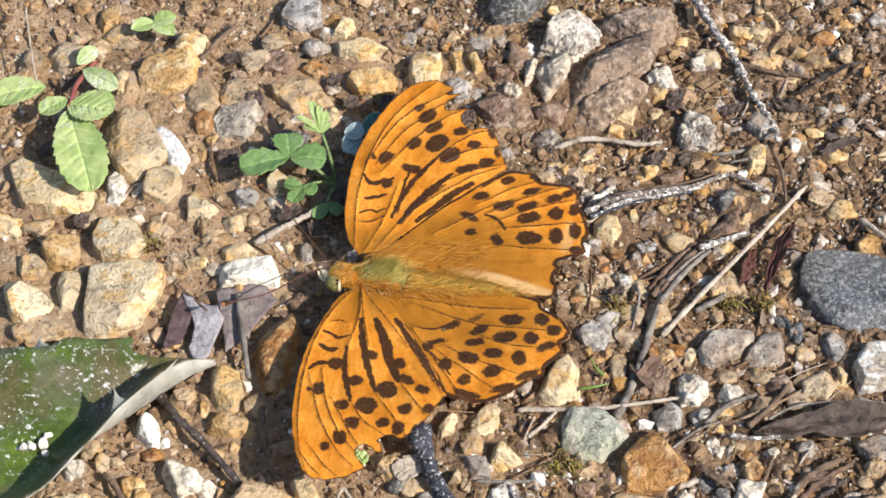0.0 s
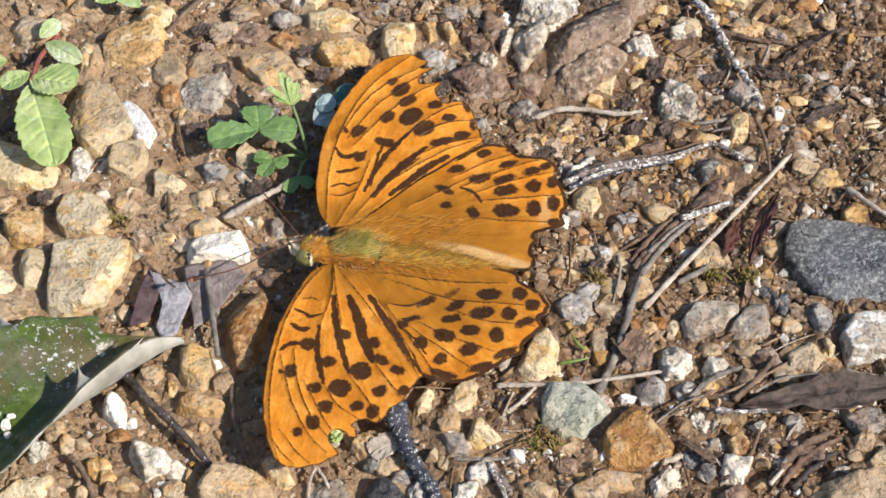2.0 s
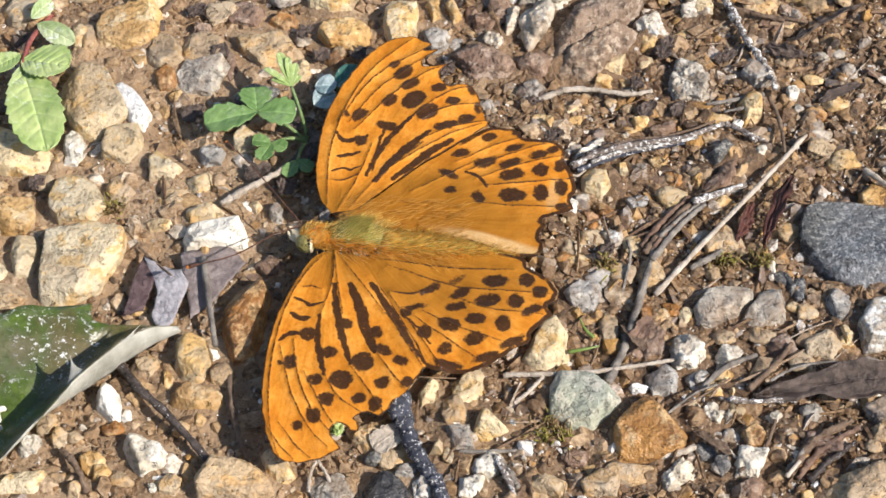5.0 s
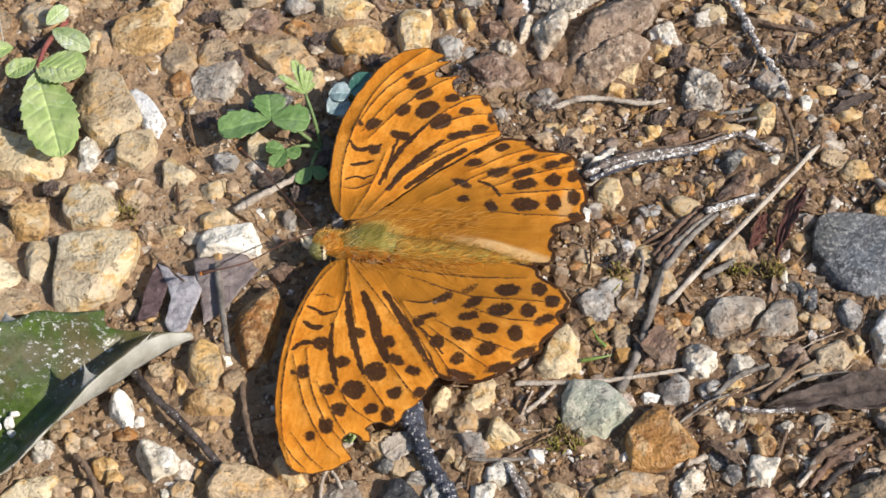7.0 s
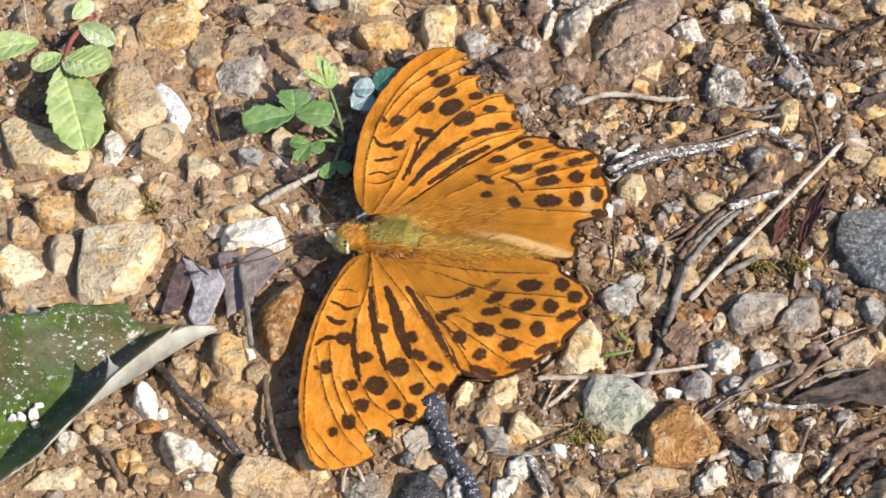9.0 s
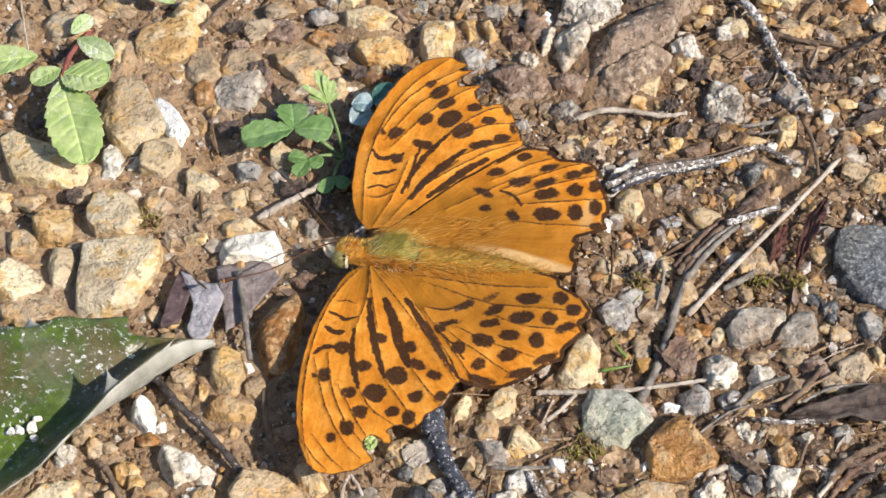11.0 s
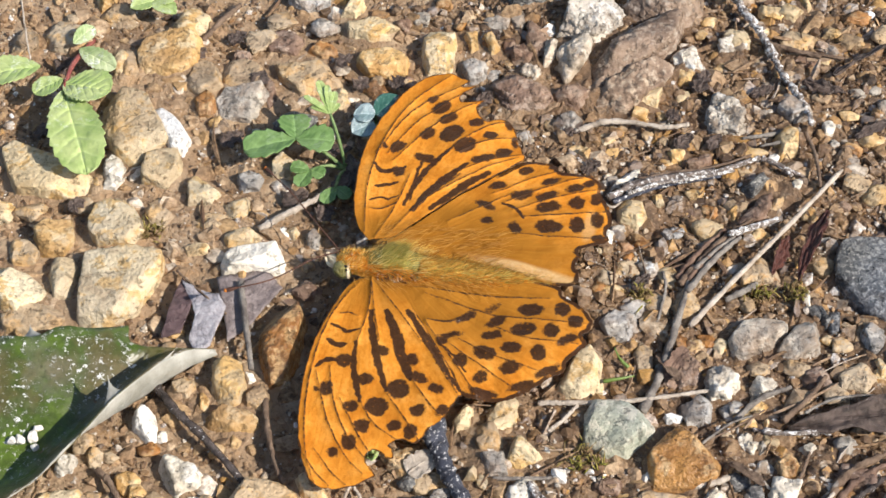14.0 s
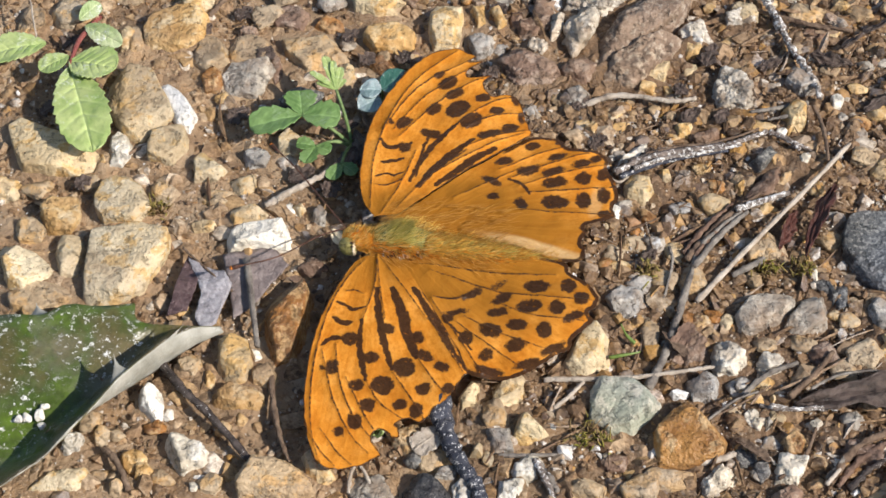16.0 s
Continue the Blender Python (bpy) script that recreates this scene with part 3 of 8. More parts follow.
def litter(count, seed):
    """Splinters, bark flakes and stalk bits on the humus side, joined."""
    rng = np.random.default_rng(seed)
    V, F, base = [], [], 0
    made = 0
    while made < count:
        x, y = rng.uniform(AREA[0], AREA[1]), rng.uniform(AREA[2], AREA[3])
        if rng.random() > (right_side(x, y) - 0.5):
            continue
        made += 1
        length, r = 1.5 + 9 * rng.random() ** 1.7, 0.07 + 0.36 * rng.random() ** 2.5
        ang = rng.normal(0.75, 0.7)
        s = np.linspace(-0.5, 0.5, 5)
        bend = rng.normal() * 0.12
        line = np.stack([x + s * length * math.cos(ang) - bend * length * s * s * math.sin(ang), y + s * length * math.sin(ang) + bend * length * s * s * math.cos(ang), ground_height(x, y) + 0.5 + s * rng.normal() * 1.2 + rng.random() * 0.5], 1)
        v, f = tube(line * MM, np.array((0.4, 1, 0.8, 0.9, 0.3)) * r * MM, 4, made, 0.35)
        V.append(v)
        F += [tuple(i + base for i in q) for q in f]
        base += len(v)
    return tagged(new("litter", mesh("litter", np.concatenate(V), F, LITTER_MIX, smooth=False)), "brown plant litter, splinters and stalk bits", "litter", kind="stuff")


litter(800, 9)

# ---- stones ----
broken(-45.6, 22.8, 2.6, CREAM, 11, (-176, 4.5), (-151, 4.2), (-122, 5.7), (-48, 6.0), (25, 3.9), (69, 6.2), (136, 6.1))
broken(-41.0, 15.6, 1.9, CREAM, 13, (-170, 2.8), (-106, 3.5), (-24, 3.0), (8, 3.1), (74, 3.2), (173, 2.9))
broken(-47.6, 14.8, 1.4, CHALK, 14, (-174, 1.5), (-90, 3.0), (-21, 1.8), (45, 2.1), (120, 2.9))
broken(-57.3, 14.6, 2.0, CREAM, 15, (-163, 5.0), (-154, 4.7), (-99, 3.8), (-75, 6.0), (21, 6.4), (59, 2.9), (132, 8.4))
broken(-34.9, 11.0, 1.6, CREAM, 16, (-175, 1.9), (-90, 2.3), (-32, 2.5), (49, 1.8), (145, 2.7))
broken(-28.1, 13.2, 1.2, GREY, 17, (-164, 1.7), (-90, 1.7), (-12, 1.8), (59, 1.6), (125, 1.9))
broken(-23.5, 16.1, 1.5, CREAM, 18, (-174, 1.8), (-86, 2.2), (-15, 2.1), (43, 1.9), (143, 2.1))
broken(-30.3, 28.8, 1.6, GREY, 19, (-160, 3.7), (-98, 3.3), (-33, 3.0), (31, 4.2), (98, 2.9), (141, 3.5))
broken(-21.0, 34.5, 1.7, TAN, 20, (-167, 4.4), (-138, 3.4), (-86, 3.9), (-26, 5.1), (33, 3.5), (82, 3.7), (122, 4.6))
broken(-41.7, 38.2, 2.0, OCHRE, 21, (-169, 4.8), (-100, 4.4), (-64, 4.3), (-2, 4.6), (49, 5.2), (98, 4.2), (152, 4.6))
broken(-36.4, 33.5, 1.5, TAN, 22, (-124, 3.1), (-64, 3.0), (16, 2.6), (63, 3.0), (165, 2.4))
broken(-30.7, 34.4, 1.4, TAN, 23, (-161, 2.9), (-82, 2.6), (4, 3.1), (55, 2.9), (104, 2.7))
broken(-16.1, 30.1, 1.4, CREAM, 24, (-146, 1.5), (-43, 1.7), (11, 1.3), (80, 1.9), (173, 1.3))
broken(-10.0, 37.5, 1.9, OCHRE, 25, (-146, 3.4), (-88, 2.8), (-7, 3.9), (45, 3.0), (98, 3.1), (166, 3.8))
broken(-1.7, 39.1, 2.0, CREAM, 26, (-179, 2.7), (-162, 3.1), (-87, 4.4), (-10, 2.7), (7, 2.8), (81, 4.4), (158, 3.1))
broken(-12.4, 44.0, 1.7, CREAM, 27, (-170, 3.2), (-112, 2.3), (-80, 2.5), (12, 2.9), (96, 2.1))
broken(-46.0, 5.0, 2.2, CREAM, 28, (-173, 3.9), (-150, 3.9), (-90, 3.9), (-41, 4.3), (25, 3.6), (33, 3.5), (111, 4.2), (161, 4.0))
broken(-54.2, 2.5, 1.8, OCHRE, 29, (-159, 2.7), (-87, 3.3), (-16, 2.5), (13, 2.8), (98, 3.1), (152, 2.8))
broken(-52.0, -4.9, 1.9, CREAM, 30, (-168, 1.9), (-94, 3.6), (-8, 2.0), (26, 2.4), (96, 3.5), (168, 2.4))
broken(-44.9, -5.7, 2.5, CREAM, 31, (-175, 5.1), (-142, 7.4), (-69, 6.3), (-25, 5.1), (5, 6.5), (73, 6.2), (134, 6.7), (179, 4.9))
broken(-58.1, -6.7, 2.0, CREAM, 32, (-161, 2.7), (-112, 3.8), (-52, 3.9), (-21, 4.3), (42, 2.9), (75, 3.1))
broken(-58.4, 0.1, 1.3, TAN, 33, (-152, 1.9), (-90, 2.1), (-18, 2.6), (55, 2.0), (90, 1.9))
broken(-28.5, 2.1, 2.0, CREAM, 34, (-154, 2.5), (-86, 1.6), (-11, 2.5), (50, 2.2), (106, 1.7), (178, 2.6))
broken(-26.6, -1.7, 2.4, WHITE, 35, (-159, 4.6), (-87, 2.3), (-36, 4.5), (26, 4.0), (100, 2.4), (172, 4.4))
broken(-34.4, 0.7, 1.0, CREAM, 36, (-154, 1.8), (-81, 1.0), (8, 1.7), (110, 1.0))
broken(-55.3, -11.7, 1.1, TAN, 37, (-162, 4.1), (-65, 2.2), (-22, 3.9), (85, 2.8), (120, 2.6))
broken(-21.9, -16.1, 2.6, RUST, 38, (-171, 3.2), (-160, 3.7), (-65, 5.6), (-16, 2.9), (-7, 2.6), (27, 4.7), (116, 5.1), (151, 3.4))
broken(-28.5, -22.0, 2.4, CREAM, 39, (-176, 2.2), (-147, 2.7), (-76, 4.1), (-15, 2.6), (12, 2.2), (60, 3.5), (117, 3.9))
broken(-24.5, -24.7, 1.6, TAN, 40, (-176, 1.6), (-102, 1.8), (-37, 1.7), (29, 1.7), (110, 1.7))
broken(-27.6, -28.0, 1.7, OCHRE, 41, (-161, 3.3), (-112, 2.1), (-85, 1.9), (-7, 3.4), (53, 2.4), (80, 1.9), (131, 2.7))
broken(-31.6, -24.8, 1.1, OCHRE, 42, (-175, 0.7), (-112, 1.4), (-8, 0.8), (32, 1.0), (138, 1.2))
broken(-38.6, -28.8, 1.9, WHITE, 43, (-172, 1.7), (-135, 1.6), (-73, 2.8), (11, 1.4), (59, 2.0), (134, 2.5))
broken(-33.4, -36.4, 1.7, CHALK, 44, (-161, 2.0), (-137, 2.2), (-71, 3.0), (-18, 2.9), (45, 2.0), (61, 2.1), (131, 3.6))
broken(-47.9, -34.8, 1.4, CHALK, 45, (-158, 1.6), (-79, 1.5), (-12, 1.3), (27, 1.5), (104, 1.6), (157, 1.2))
broken(-48.8, -40.5, 1.3, CREAM, 46, (-147, 3.8), (-92, 1.5), (-41, 3.4), (15, 3.7), (97, 1.5), (120, 2.6))
broken(-22.4, -40.9, 2.2, TAN, 47, (-170, 4.5), (-97, 2.9), (-62, 3.9), (18, 4.4), (48, 3.5), (85, 3.3), (140, 4.1))
broken(-17.0, -38.5, 1.5, CREAM, 48, (-166, 1.7), (-132, 1.7), (-68, 2.6), (22, 1.6), (47, 1.6), (118, 2.7))
broken(-26.0, -21.1, 1.2, WHITE, 49, (-155, 0.6), (-49, 1.1), (31, 0.7), (73, 0.9))
broken(-5.5, -34.2, 1.5, TAN, 50, (-128, 2.2), (-68, 2.1), (-4, 1.8), (116, 1.7), (159, 2.1))
broken(1.8, -27.9, 1.6, CREAM, 51, (-169, 1.4), (-90, 2.0), (-9, 1.1), (56, 2.1), (151, 1.2))
broken(5.0, -31.0, 1.6, TAN, 52, (-154, 2.0), (-82, 2.1), (13, 1.6), (100, 2.3), (169, 1.8))
broken(5.5, -34.5, 1.2, GREY, 53, (-156, 1.6), (-81, 1.9), (3, 1.7), (96, 1.6))
broken(12.2, -33.0, 0.9, WHITE, 55, (-172, 0.7), (-102, 0.6), (-12, 0.7), (75, 0.6))
broken(-1.0, -39.5, 1.4, GREY, 57, (-98, 1.1), (-19, 1.4), (80, 1.1), (149, 1.3))
broken(0.9, -41.8, 1.5, CHALK, 59, (-172, 1.5), (-101, 2.0), (-16, 1.4), (23, 1.5), (135, 1.6))
broken(6.8, -42.0, 1.5, CHALK, 60, (-100, 1.9), (-32, 1.5), (54, 2.0), (111, 1.7), (173, 1.7))
broken(17.1, -20.9, 2.2, CREAM, 61, (-137, 4.0), (-102, 3.8), (-52, 2.9), (-13, 2.5), (26, 3.6), (127, 2.8), (154, 2.3))
broken(20.8, -29.6, 2.3, GREEN, 62, (-119, 4.3), (-96, 4.4), (-39, 4.0), (45, 4.1), (84, 4.1), (152, 4.5), (178, 4.0))
broken(28.4, -27.4, 1.2, WHITE, 64, (-160, 1.2), (-81, 0.8), (-48, 1.0), (70, 0.9), (113, 0.9))
broken(31.5, -26.5, 1.5, GREY, 65, (-166, 2.0), (-78, 2.0), (-10, 1.9), (52, 2.3), (114, 1.9))
broken(34.9, -22.2, 2.0, CRAG, 66, (-156, 2.4), (-90, 2.6), (-42, 2.3), (10, 2.3), (70, 2.5), (131, 2.5), (176, 2.2))
broken(30.6, -19.9, 1.5, MAUVE, 67, (-157, 1.7), (-79, 2.3), (-12, 1.8), (45, 1.9), (134, 2.0))
broken(40.3, -14.4, 2.0, GREY, 68, (-163, 4.1), (-73, 2.5), (-50, 2.5), (2, 4.1), (94, 2.6), (147, 3.0))
broken(46.0, -15.0, 1.8, GREY, 69, (-124, 3.7), (-67, 2.4), (-1, 2.6), (47, 3.5), (145, 1.9))
broken(40.5, -22.6, 1.5, CRAG, 70, (-153, 1.9), (-79, 1.7), (-20, 1.6), (49, 1.8), (141, 1.4))
broken(41.2, -39.0, 1.6, CHALK, 71, (-99, 2.2), (-26, 1.7), (78, 1.9), (172, 1.7))
broken(32.2, -40.7, 1.5, CRAG, 73, (-172, 2.0), (-130, 2.5), (-52, 1.5), (-5, 1.8), (78, 2.3), (142, 1.5))
broken(37.5, -31.6, 1.2, CRAG, 74, (-131, 1.0), (-36, 1.2), (52, 1.1), (130, 1.2))
broken(25.3, 7.2, 1.8, CREAM, 75, (-174, 2.3), (-115, 2.3), (-65, 2.4), (5, 2.1), (79, 2.4), (134, 2.4))
broken(28.7, 9.3, 1.5, CREAM, 76, (-133, 1.5), (-36, 1.2), (10, 1.0), (123, 1.4), (177, 1.0))
broken(24.8, 13.3, 1.6, CHALK, 77, (-123, 2.5), (-58, 1.1), (-7, 1.6), (100, 1.8), (142, 1.0))
broken(31.9, 18.2, 1.3, CREAM, 78, (-171, 1.2), (-90, 1.4), (-20, 1.1), (96, 1.1))
broken(35.1, 17.0, 1.3, MAUVE, 79, (-138, 2.0), (-61, 1.1), (-5, 1.8), (115, 0.9))
broken(48.0, 20.9, 2.2, OCHRE, 80, (-160, 1.8), (-73, 2.1), (-6, 1.6), (59, 2.2), (138, 1.8))
broken(54.3, 23.4, 1.3, WHITE, 81, (-90, 1.7), (-22, 0.9), (31, 1.3), (126, 1.4), (180, 0.9))
broken(39.6, 25.7, 1.7, CRAG, 82, (-169, 2.9), (-98, 3.8), (-22, 3.1), (23, 3.0), (78, 4.0), (151, 3.2))
broken(49.5, 27.4, 1.6, GREY, 83, (-142, 2.0), (-72, 2.2), (31, 1.7), (44, 1.7), (155, 2.1))
broken(29.2, 29.9, 1.4, CREAM, 84, (-97, 1.6), (-17, 1.3), (94, 1.6), (161, 1.4))
broken(27.4, 26.6, 1.1, OCHRE, 85, (-103, 1.2), (-14, 1.2), (74, 1.2), (157, 1.1))
broken(35.5, 37.6, 1.5, CRAG, 86, (-158, 1.8), (-66, 2.2), (4, 1.6), (40, 2.1), (145, 1.8))
broken(34.6, 34.3, 1.2, OCHRE, 87, (-180, 1.3), (-100, 1.4), (-21, 1.2), (90, 1.2))
broken(42.5, 41.4, 1.5, CREAM, 88, (-162, 2.0), (-71, 2.0), (3, 2.1), (78, 2.1), (142, 2.1))
broken(10.4, 29.8, 2.4, MAUVE, 89, (-165, 3.8), (-139, 3.4), (-84, 3.2), (-56, 4.2), (22, 4.0), (63, 2.8), (133, 4.3))
broken(17.1, 24.5, 1.4, GREY, 90, (-174, 1.6), (-103, 1.9), (-18, 1.6), (43, 1.8), (118, 1.9))
broken(49.8, -31.3, 1.2, GREY, 91, (-175, 1.4), (-104, 1.3), (-37, 1.2), (44, 1.4), (115, 1.2))
broken(47.9, -33.2, 1.1, OCHRE, 92, (-180, 0.5), (-68, 1.4), (-1, 0.5), (111, 1.4))
broken(44.9, -32.2, 1.0, CHALK, 93, (-144, 0.8), (-43, 0.9), (35, 0.9), (120, 0.9))
broken(27.1, 38.9, 3.4, BIG_MAUVE, 94, (-158, 10.7), (-51, 3.2), (-21, 5.4), (30, 10.0), (121, 4.5), (132, 3.5), (149, 3.8))
broken(26.5, 31.4, 2.4, BIG_MAUVE, 95, (-162, 7.2), (-94, 4.9), (-43, 3.0), (-38, 3.1), (77, 6.0), (122, 3.0), (132, 2.9))
broken(17.6, 29.6, 1.9, MAUVE, 96, (-161, 2.8), (-101, 2.3), (-46, 2.3), (34, 2.5), (124, 2.1))
broken(21.4, 45.7, 3.0, CRAG, 97, (-114, 4.7), (-46, 3.8), (3, 4.6), (74, 4.8), (131, 3.8), (159, 4.1))
broken(18.3, 38.0, 2.6, CRAG, 98, (-165, 2.9), (-46, 2.7), (-15, 2.1), (81, 3.8), (159, 2.2))
broken(14.7, 38.9, 1.8, CRAG, 99, (-51, 1.8), (-7, 1.1), (106, 2.3), (174, 1.0))
broken(11.7, 34.7, 1.5, CRAG, 100, (-169, 1.6), (-114, 1.6), (-37, 1.8), (41, 1.4), (125, 1.8))
broken(32.8, 48.7, 3.0, BIG_MAUVE, 101, (-153, 5.9), (-104, 3.7), (-52, 4.8), (1, 5.5), (84, 3.8), (120, 4.1))
broken(13.1, 55.2, 2.6, SLATE, 102, (-160, 5.9), (-71, 5.0), (-36, 3.8), (33, 6.5), (100, 4.8), (165, 4.3))
broken(-38.9, 45.2, 2.0, CREAM, 103, (-153, 3.4), (-80, 2.7), (-10, 3.0), (29, 2.8), (90, 3.5), (153, 2.4))
broken(-21.6, 52.4, 1.9, GREY, 104, (-167, 3.5), (-119, 3.6), (-66, 3.6), (2, 3.2), (74, 3.5), (152, 3.3))
broken(-14.9, 49.0, 1.6, CREAM, 105, (-113, 2.1), (-27, 1.6), (42, 1.8), (160, 1.4))
broken(-11.7, 44.4, 1.7, CREAM, 106, (-156, 3.4), (-96, 2.5), (-48, 2.5), (61, 2.6), (132, 2.5))
broken(-52.2, 51.0, 1.5, OCHRE, 107, (-162, 1.8), (-51, 1.9), (19, 1.6), (150, 1.5))
broken(34.8, 37.6, 1.4, CHALK, 108, (-170, 2.2), (-122, 2.1), (-20, 1.9), (35, 2.2), (131, 2.0))
broken(42.0, 40.3, 1.6, CRAG, 109, (-171, 2.3), (-95, 1.7), (-30, 1.8), (64, 2.0), (128, 1.7))
broken(51.3, 48.3, 1.5, CREAM, 110, (-109, 1.5), (-41, 1.5), (63, 1.6), (136, 1.4))
broken(53.6, 51.5, 1.1, CREAM, 111, (-157, 0.6), (-56, 2.9), (21, 0.6), (133, 2.6))
broken(57.4, 43.8, 1.3, CREAM, 112, (-104, 1.0), (-50, 1.3), (67, 0.9), (150, 1.4))
broken(42.8, 12.6, 1.7, SLATE, 311, (-142, 2.3), (-42, 1.2), (37, 2.2), (140, 1.1))
broken(42.9, 8.1, 1.6, MAUVE, 312, (-79, 2.5), (-34, 1.4), (36, 3.7), (142, 1.2), (145, 1.3))
broken(45.4, 9.0, 1.3, TAN, 313, (-71, 1.1), (-39, 0.6), (52, 2.0), (141, 0.5))
broken(40.4, -4.0, 1.4, TAN, 314, (-165, 2.0), (-86, 1.9), (-15, 1.6), (46, 2.2), (135, 1.5))
broken(39.3, 7.6, 1.0, OCHRE, 315, (-140, 1.0), (-32, 0.7), (39, 1.0), (140, 0.7))
broken(49.9, 7.0, 1.1, OCHRE, 316, (-159, 0.7), (-48, 0.8), (16, 0.7), (129, 0.8))
broken(48.3, 12.1, 1.1, CHALK, 317, (-175, 0.8), (-90, 1.1), (-25, 0.8), (45, 1.1), (129, 0.9))
broken(47.1, -1.5, 1.0, OCHRE, 318, (-165, 0.5), (-50, 0.5), (15, 0.5), (130, 0.5))
broken(29.7, 3.4, 1.2, GREY, 319, (-145, 0.8), (-23, 0.9), (24, 0.8), (137, 1.0))
broken(31.4, 9.5, 1.2, GREY, 320, (-141, 0.7), (-36, 0.9), (50, 0.8), (121, 1.0))
broken(26.1, 32.7, 1.4, OCHRE, 321, (-157, 0.9), (-31, 1.3), (33, 1.1), (132, 1.7))
broken(19.1, 18.4, 1.2, OCHRE, 322, (-137, 0.7), (-21, 0.8), (40, 0.9), (131, 0.9))
broken(33.0, -4.7, 1.4, TAN, 323, (-118, 0.9), (-28, 1.1), (61, 1.0), (140, 1.1))
broken(22.2, -12.2, 1.5, GREY, 324, (-150, 2.4), (-71, 1.7), (6, 2.6), (78, 1.8), (134, 2.1))
broken(21.1, -15.6, 1.2, OCHRE, 325, (-148, 0.8), (-44, 0.9), (25, 0.9), (121, 0.9))
broken(29.8, -15.8, 1.3, RUST, 326, (-171, 0.9), (-100, 1.3), (-19, 0.8), (36, 1.1), (133, 1.0))
broken(36.3, -26.2, 1.2, GREY, 327, (-173, 0.9), (-90, 1.3), (-9, 0.9), (36, 1.2), (138, 1.0))
broken(39.5, -25.9, 1.1, OCHRE, 328, (-117, 1.1), (-45, 0.9), (57, 1.2), (129, 0.8))
broken(49.5, -10.8, 1.2, SLATE, 329, (-159, 0.7), (-39, 1.4), (22, 0.8), (128, 1.6))
broken(55.9, -19.5, 1.4, CREAM, 331, (-168, 0.7), (-43, 1.2), (19, 0.8), (112, 1.5))
broken(39.2, -31.6, 1.0, GREY, 332, (-162, 0.6), (-50, 0.7), (19, 0.6), (111, 0.8))
broken(40.2, -28.5, 1.2, CREAM, 333, (-168, 0.6), (-66, 0.8), (13, 0.6), (121, 0.8))
broken(22.6, -41.9, 1.5, TAN, 334, (-164, 2.6), (-90, 1.8), (-17, 2.3), (65, 2.1), (125, 1.9))
broken(16.2, -42.3, 1.5, TAN, 335, (-110, 1.1), (-18, 1.9), (73, 1.3), (123, 1.6))
broken(37.9, -38.9, 1.2, SLATE, 336, (-162, 1.0), (-51, 1.2), (10, 1.0), (124, 1.2))
broken(40.5, -43.0, 1.4, MAUVE, 337, (-176, 1.7), (-90, 1.4), (-24, 1.6), (52, 1.7), (119, 1.4))
broken(-63.3, 41.4, 1.5, TAN, 338, (-146, 2.0), (-77, 2.3), (1, 1.7), (57, 2.3), (145, 1.8))
broken(-57.4, 42.2, 1.6, TAN, 339, (-147, 3.2), (-90, 2.8), (-57, 3.0), (28, 3.1), (74, 2.7), (156, 3.2))
broken(-48.8, 36.6, 1.6, OCHRE, 340, (-167, 1.3), (-109, 2.7), (-8, 1.3), (35, 1.8), (149, 1.9))
broken(-47.7, 36.4, 1.4, TAN, 341, (-164, 1.3), (-64, 2.3), (11, 1.4), (101, 2.2))
broken(-25.0, 41.6, 1.3, MAUVE, 342, (-159, 2.6), (-96, 2.1), (-27, 2.6), (62, 2.2), (122, 2.3))
broken(-10.3, 31.4, 1.2, OCHRE, 343, (-136, 0.9), (-39, 1.1), (47, 0.9), (130, 1.1))
broken(-40.3, 6.5, 1.2, TAN, 344, (-163, 1.7), (-103, 1.7), (-34, 1.9), (49, 1.6), (110, 1.8))
broken(-32.9, 4.8, 1.0, TAN, 345, (-130, 1.2), (-57, 1.2), (51, 1.3), (111, 1.1))
broken(-49.8, 13.0, 1.1, OCHRE, 346, (-155, 0.5), (-44, 0.9), (21, 0.5), (131, 0.9))
broken(-45.0, 0.8, 1.2, TAN, 347, (-147, 0.8), (-83, 0.5), (26, 0.7), (109, 0.5))
broken(-21.7, 3.8, 1.0, CREAM, 348, (-129, 0.7), (-41, 0.9), (44, 0.8), (115, 0.8))
broken(-18.7, 2.9, 1.3, GREY, 349, (-167, 1.0), (-99, 1.6), (-13, 1.0), (39, 1.2), (145, 1.2))
broken(-34.3, -23.1, 1.3, TAN, 350, (-164, 1.6), (-102, 1.5), (-22, 1.5), (49, 1.6), (123, 1.5))
broken(-44.6, -33.6, 1.2, TAN, 351, (-164, 1.0), (-90, 1.6), (-12, 1.1), (51, 1.2), (145, 1.3))
broken(-38.6, -39.0, 1.3, OCHRE, 352, (-174, 1.2), (-106, 1.5), (-37, 1.2), (36, 1.3), (117, 1.4))
broken(-41.6, -41.2, 1.3, TAN, 353, (-174, 1.1), (-106, 1.4), (-28, 1.1), (28, 1.2), (128, 1.1))
broken(-27.2, -31.1, 1.0, OCHRE, 354, (-161, 0.9), (-90, 1.1), (-26, 0.9), (46, 0.9), (139, 0.9))
broken(-30.3, -41.0, 1.2, TAN, 355, (-163, 1.5), (-90, 1.3), (-29, 1.4), (56, 1.3), (127, 1.3))
broken(-32.0, -41.5, 0.9, CHALK, 356, (-166, 0.7), (-100, 0.8), (-32, 0.8), (50, 0.7), (115, 0.8))
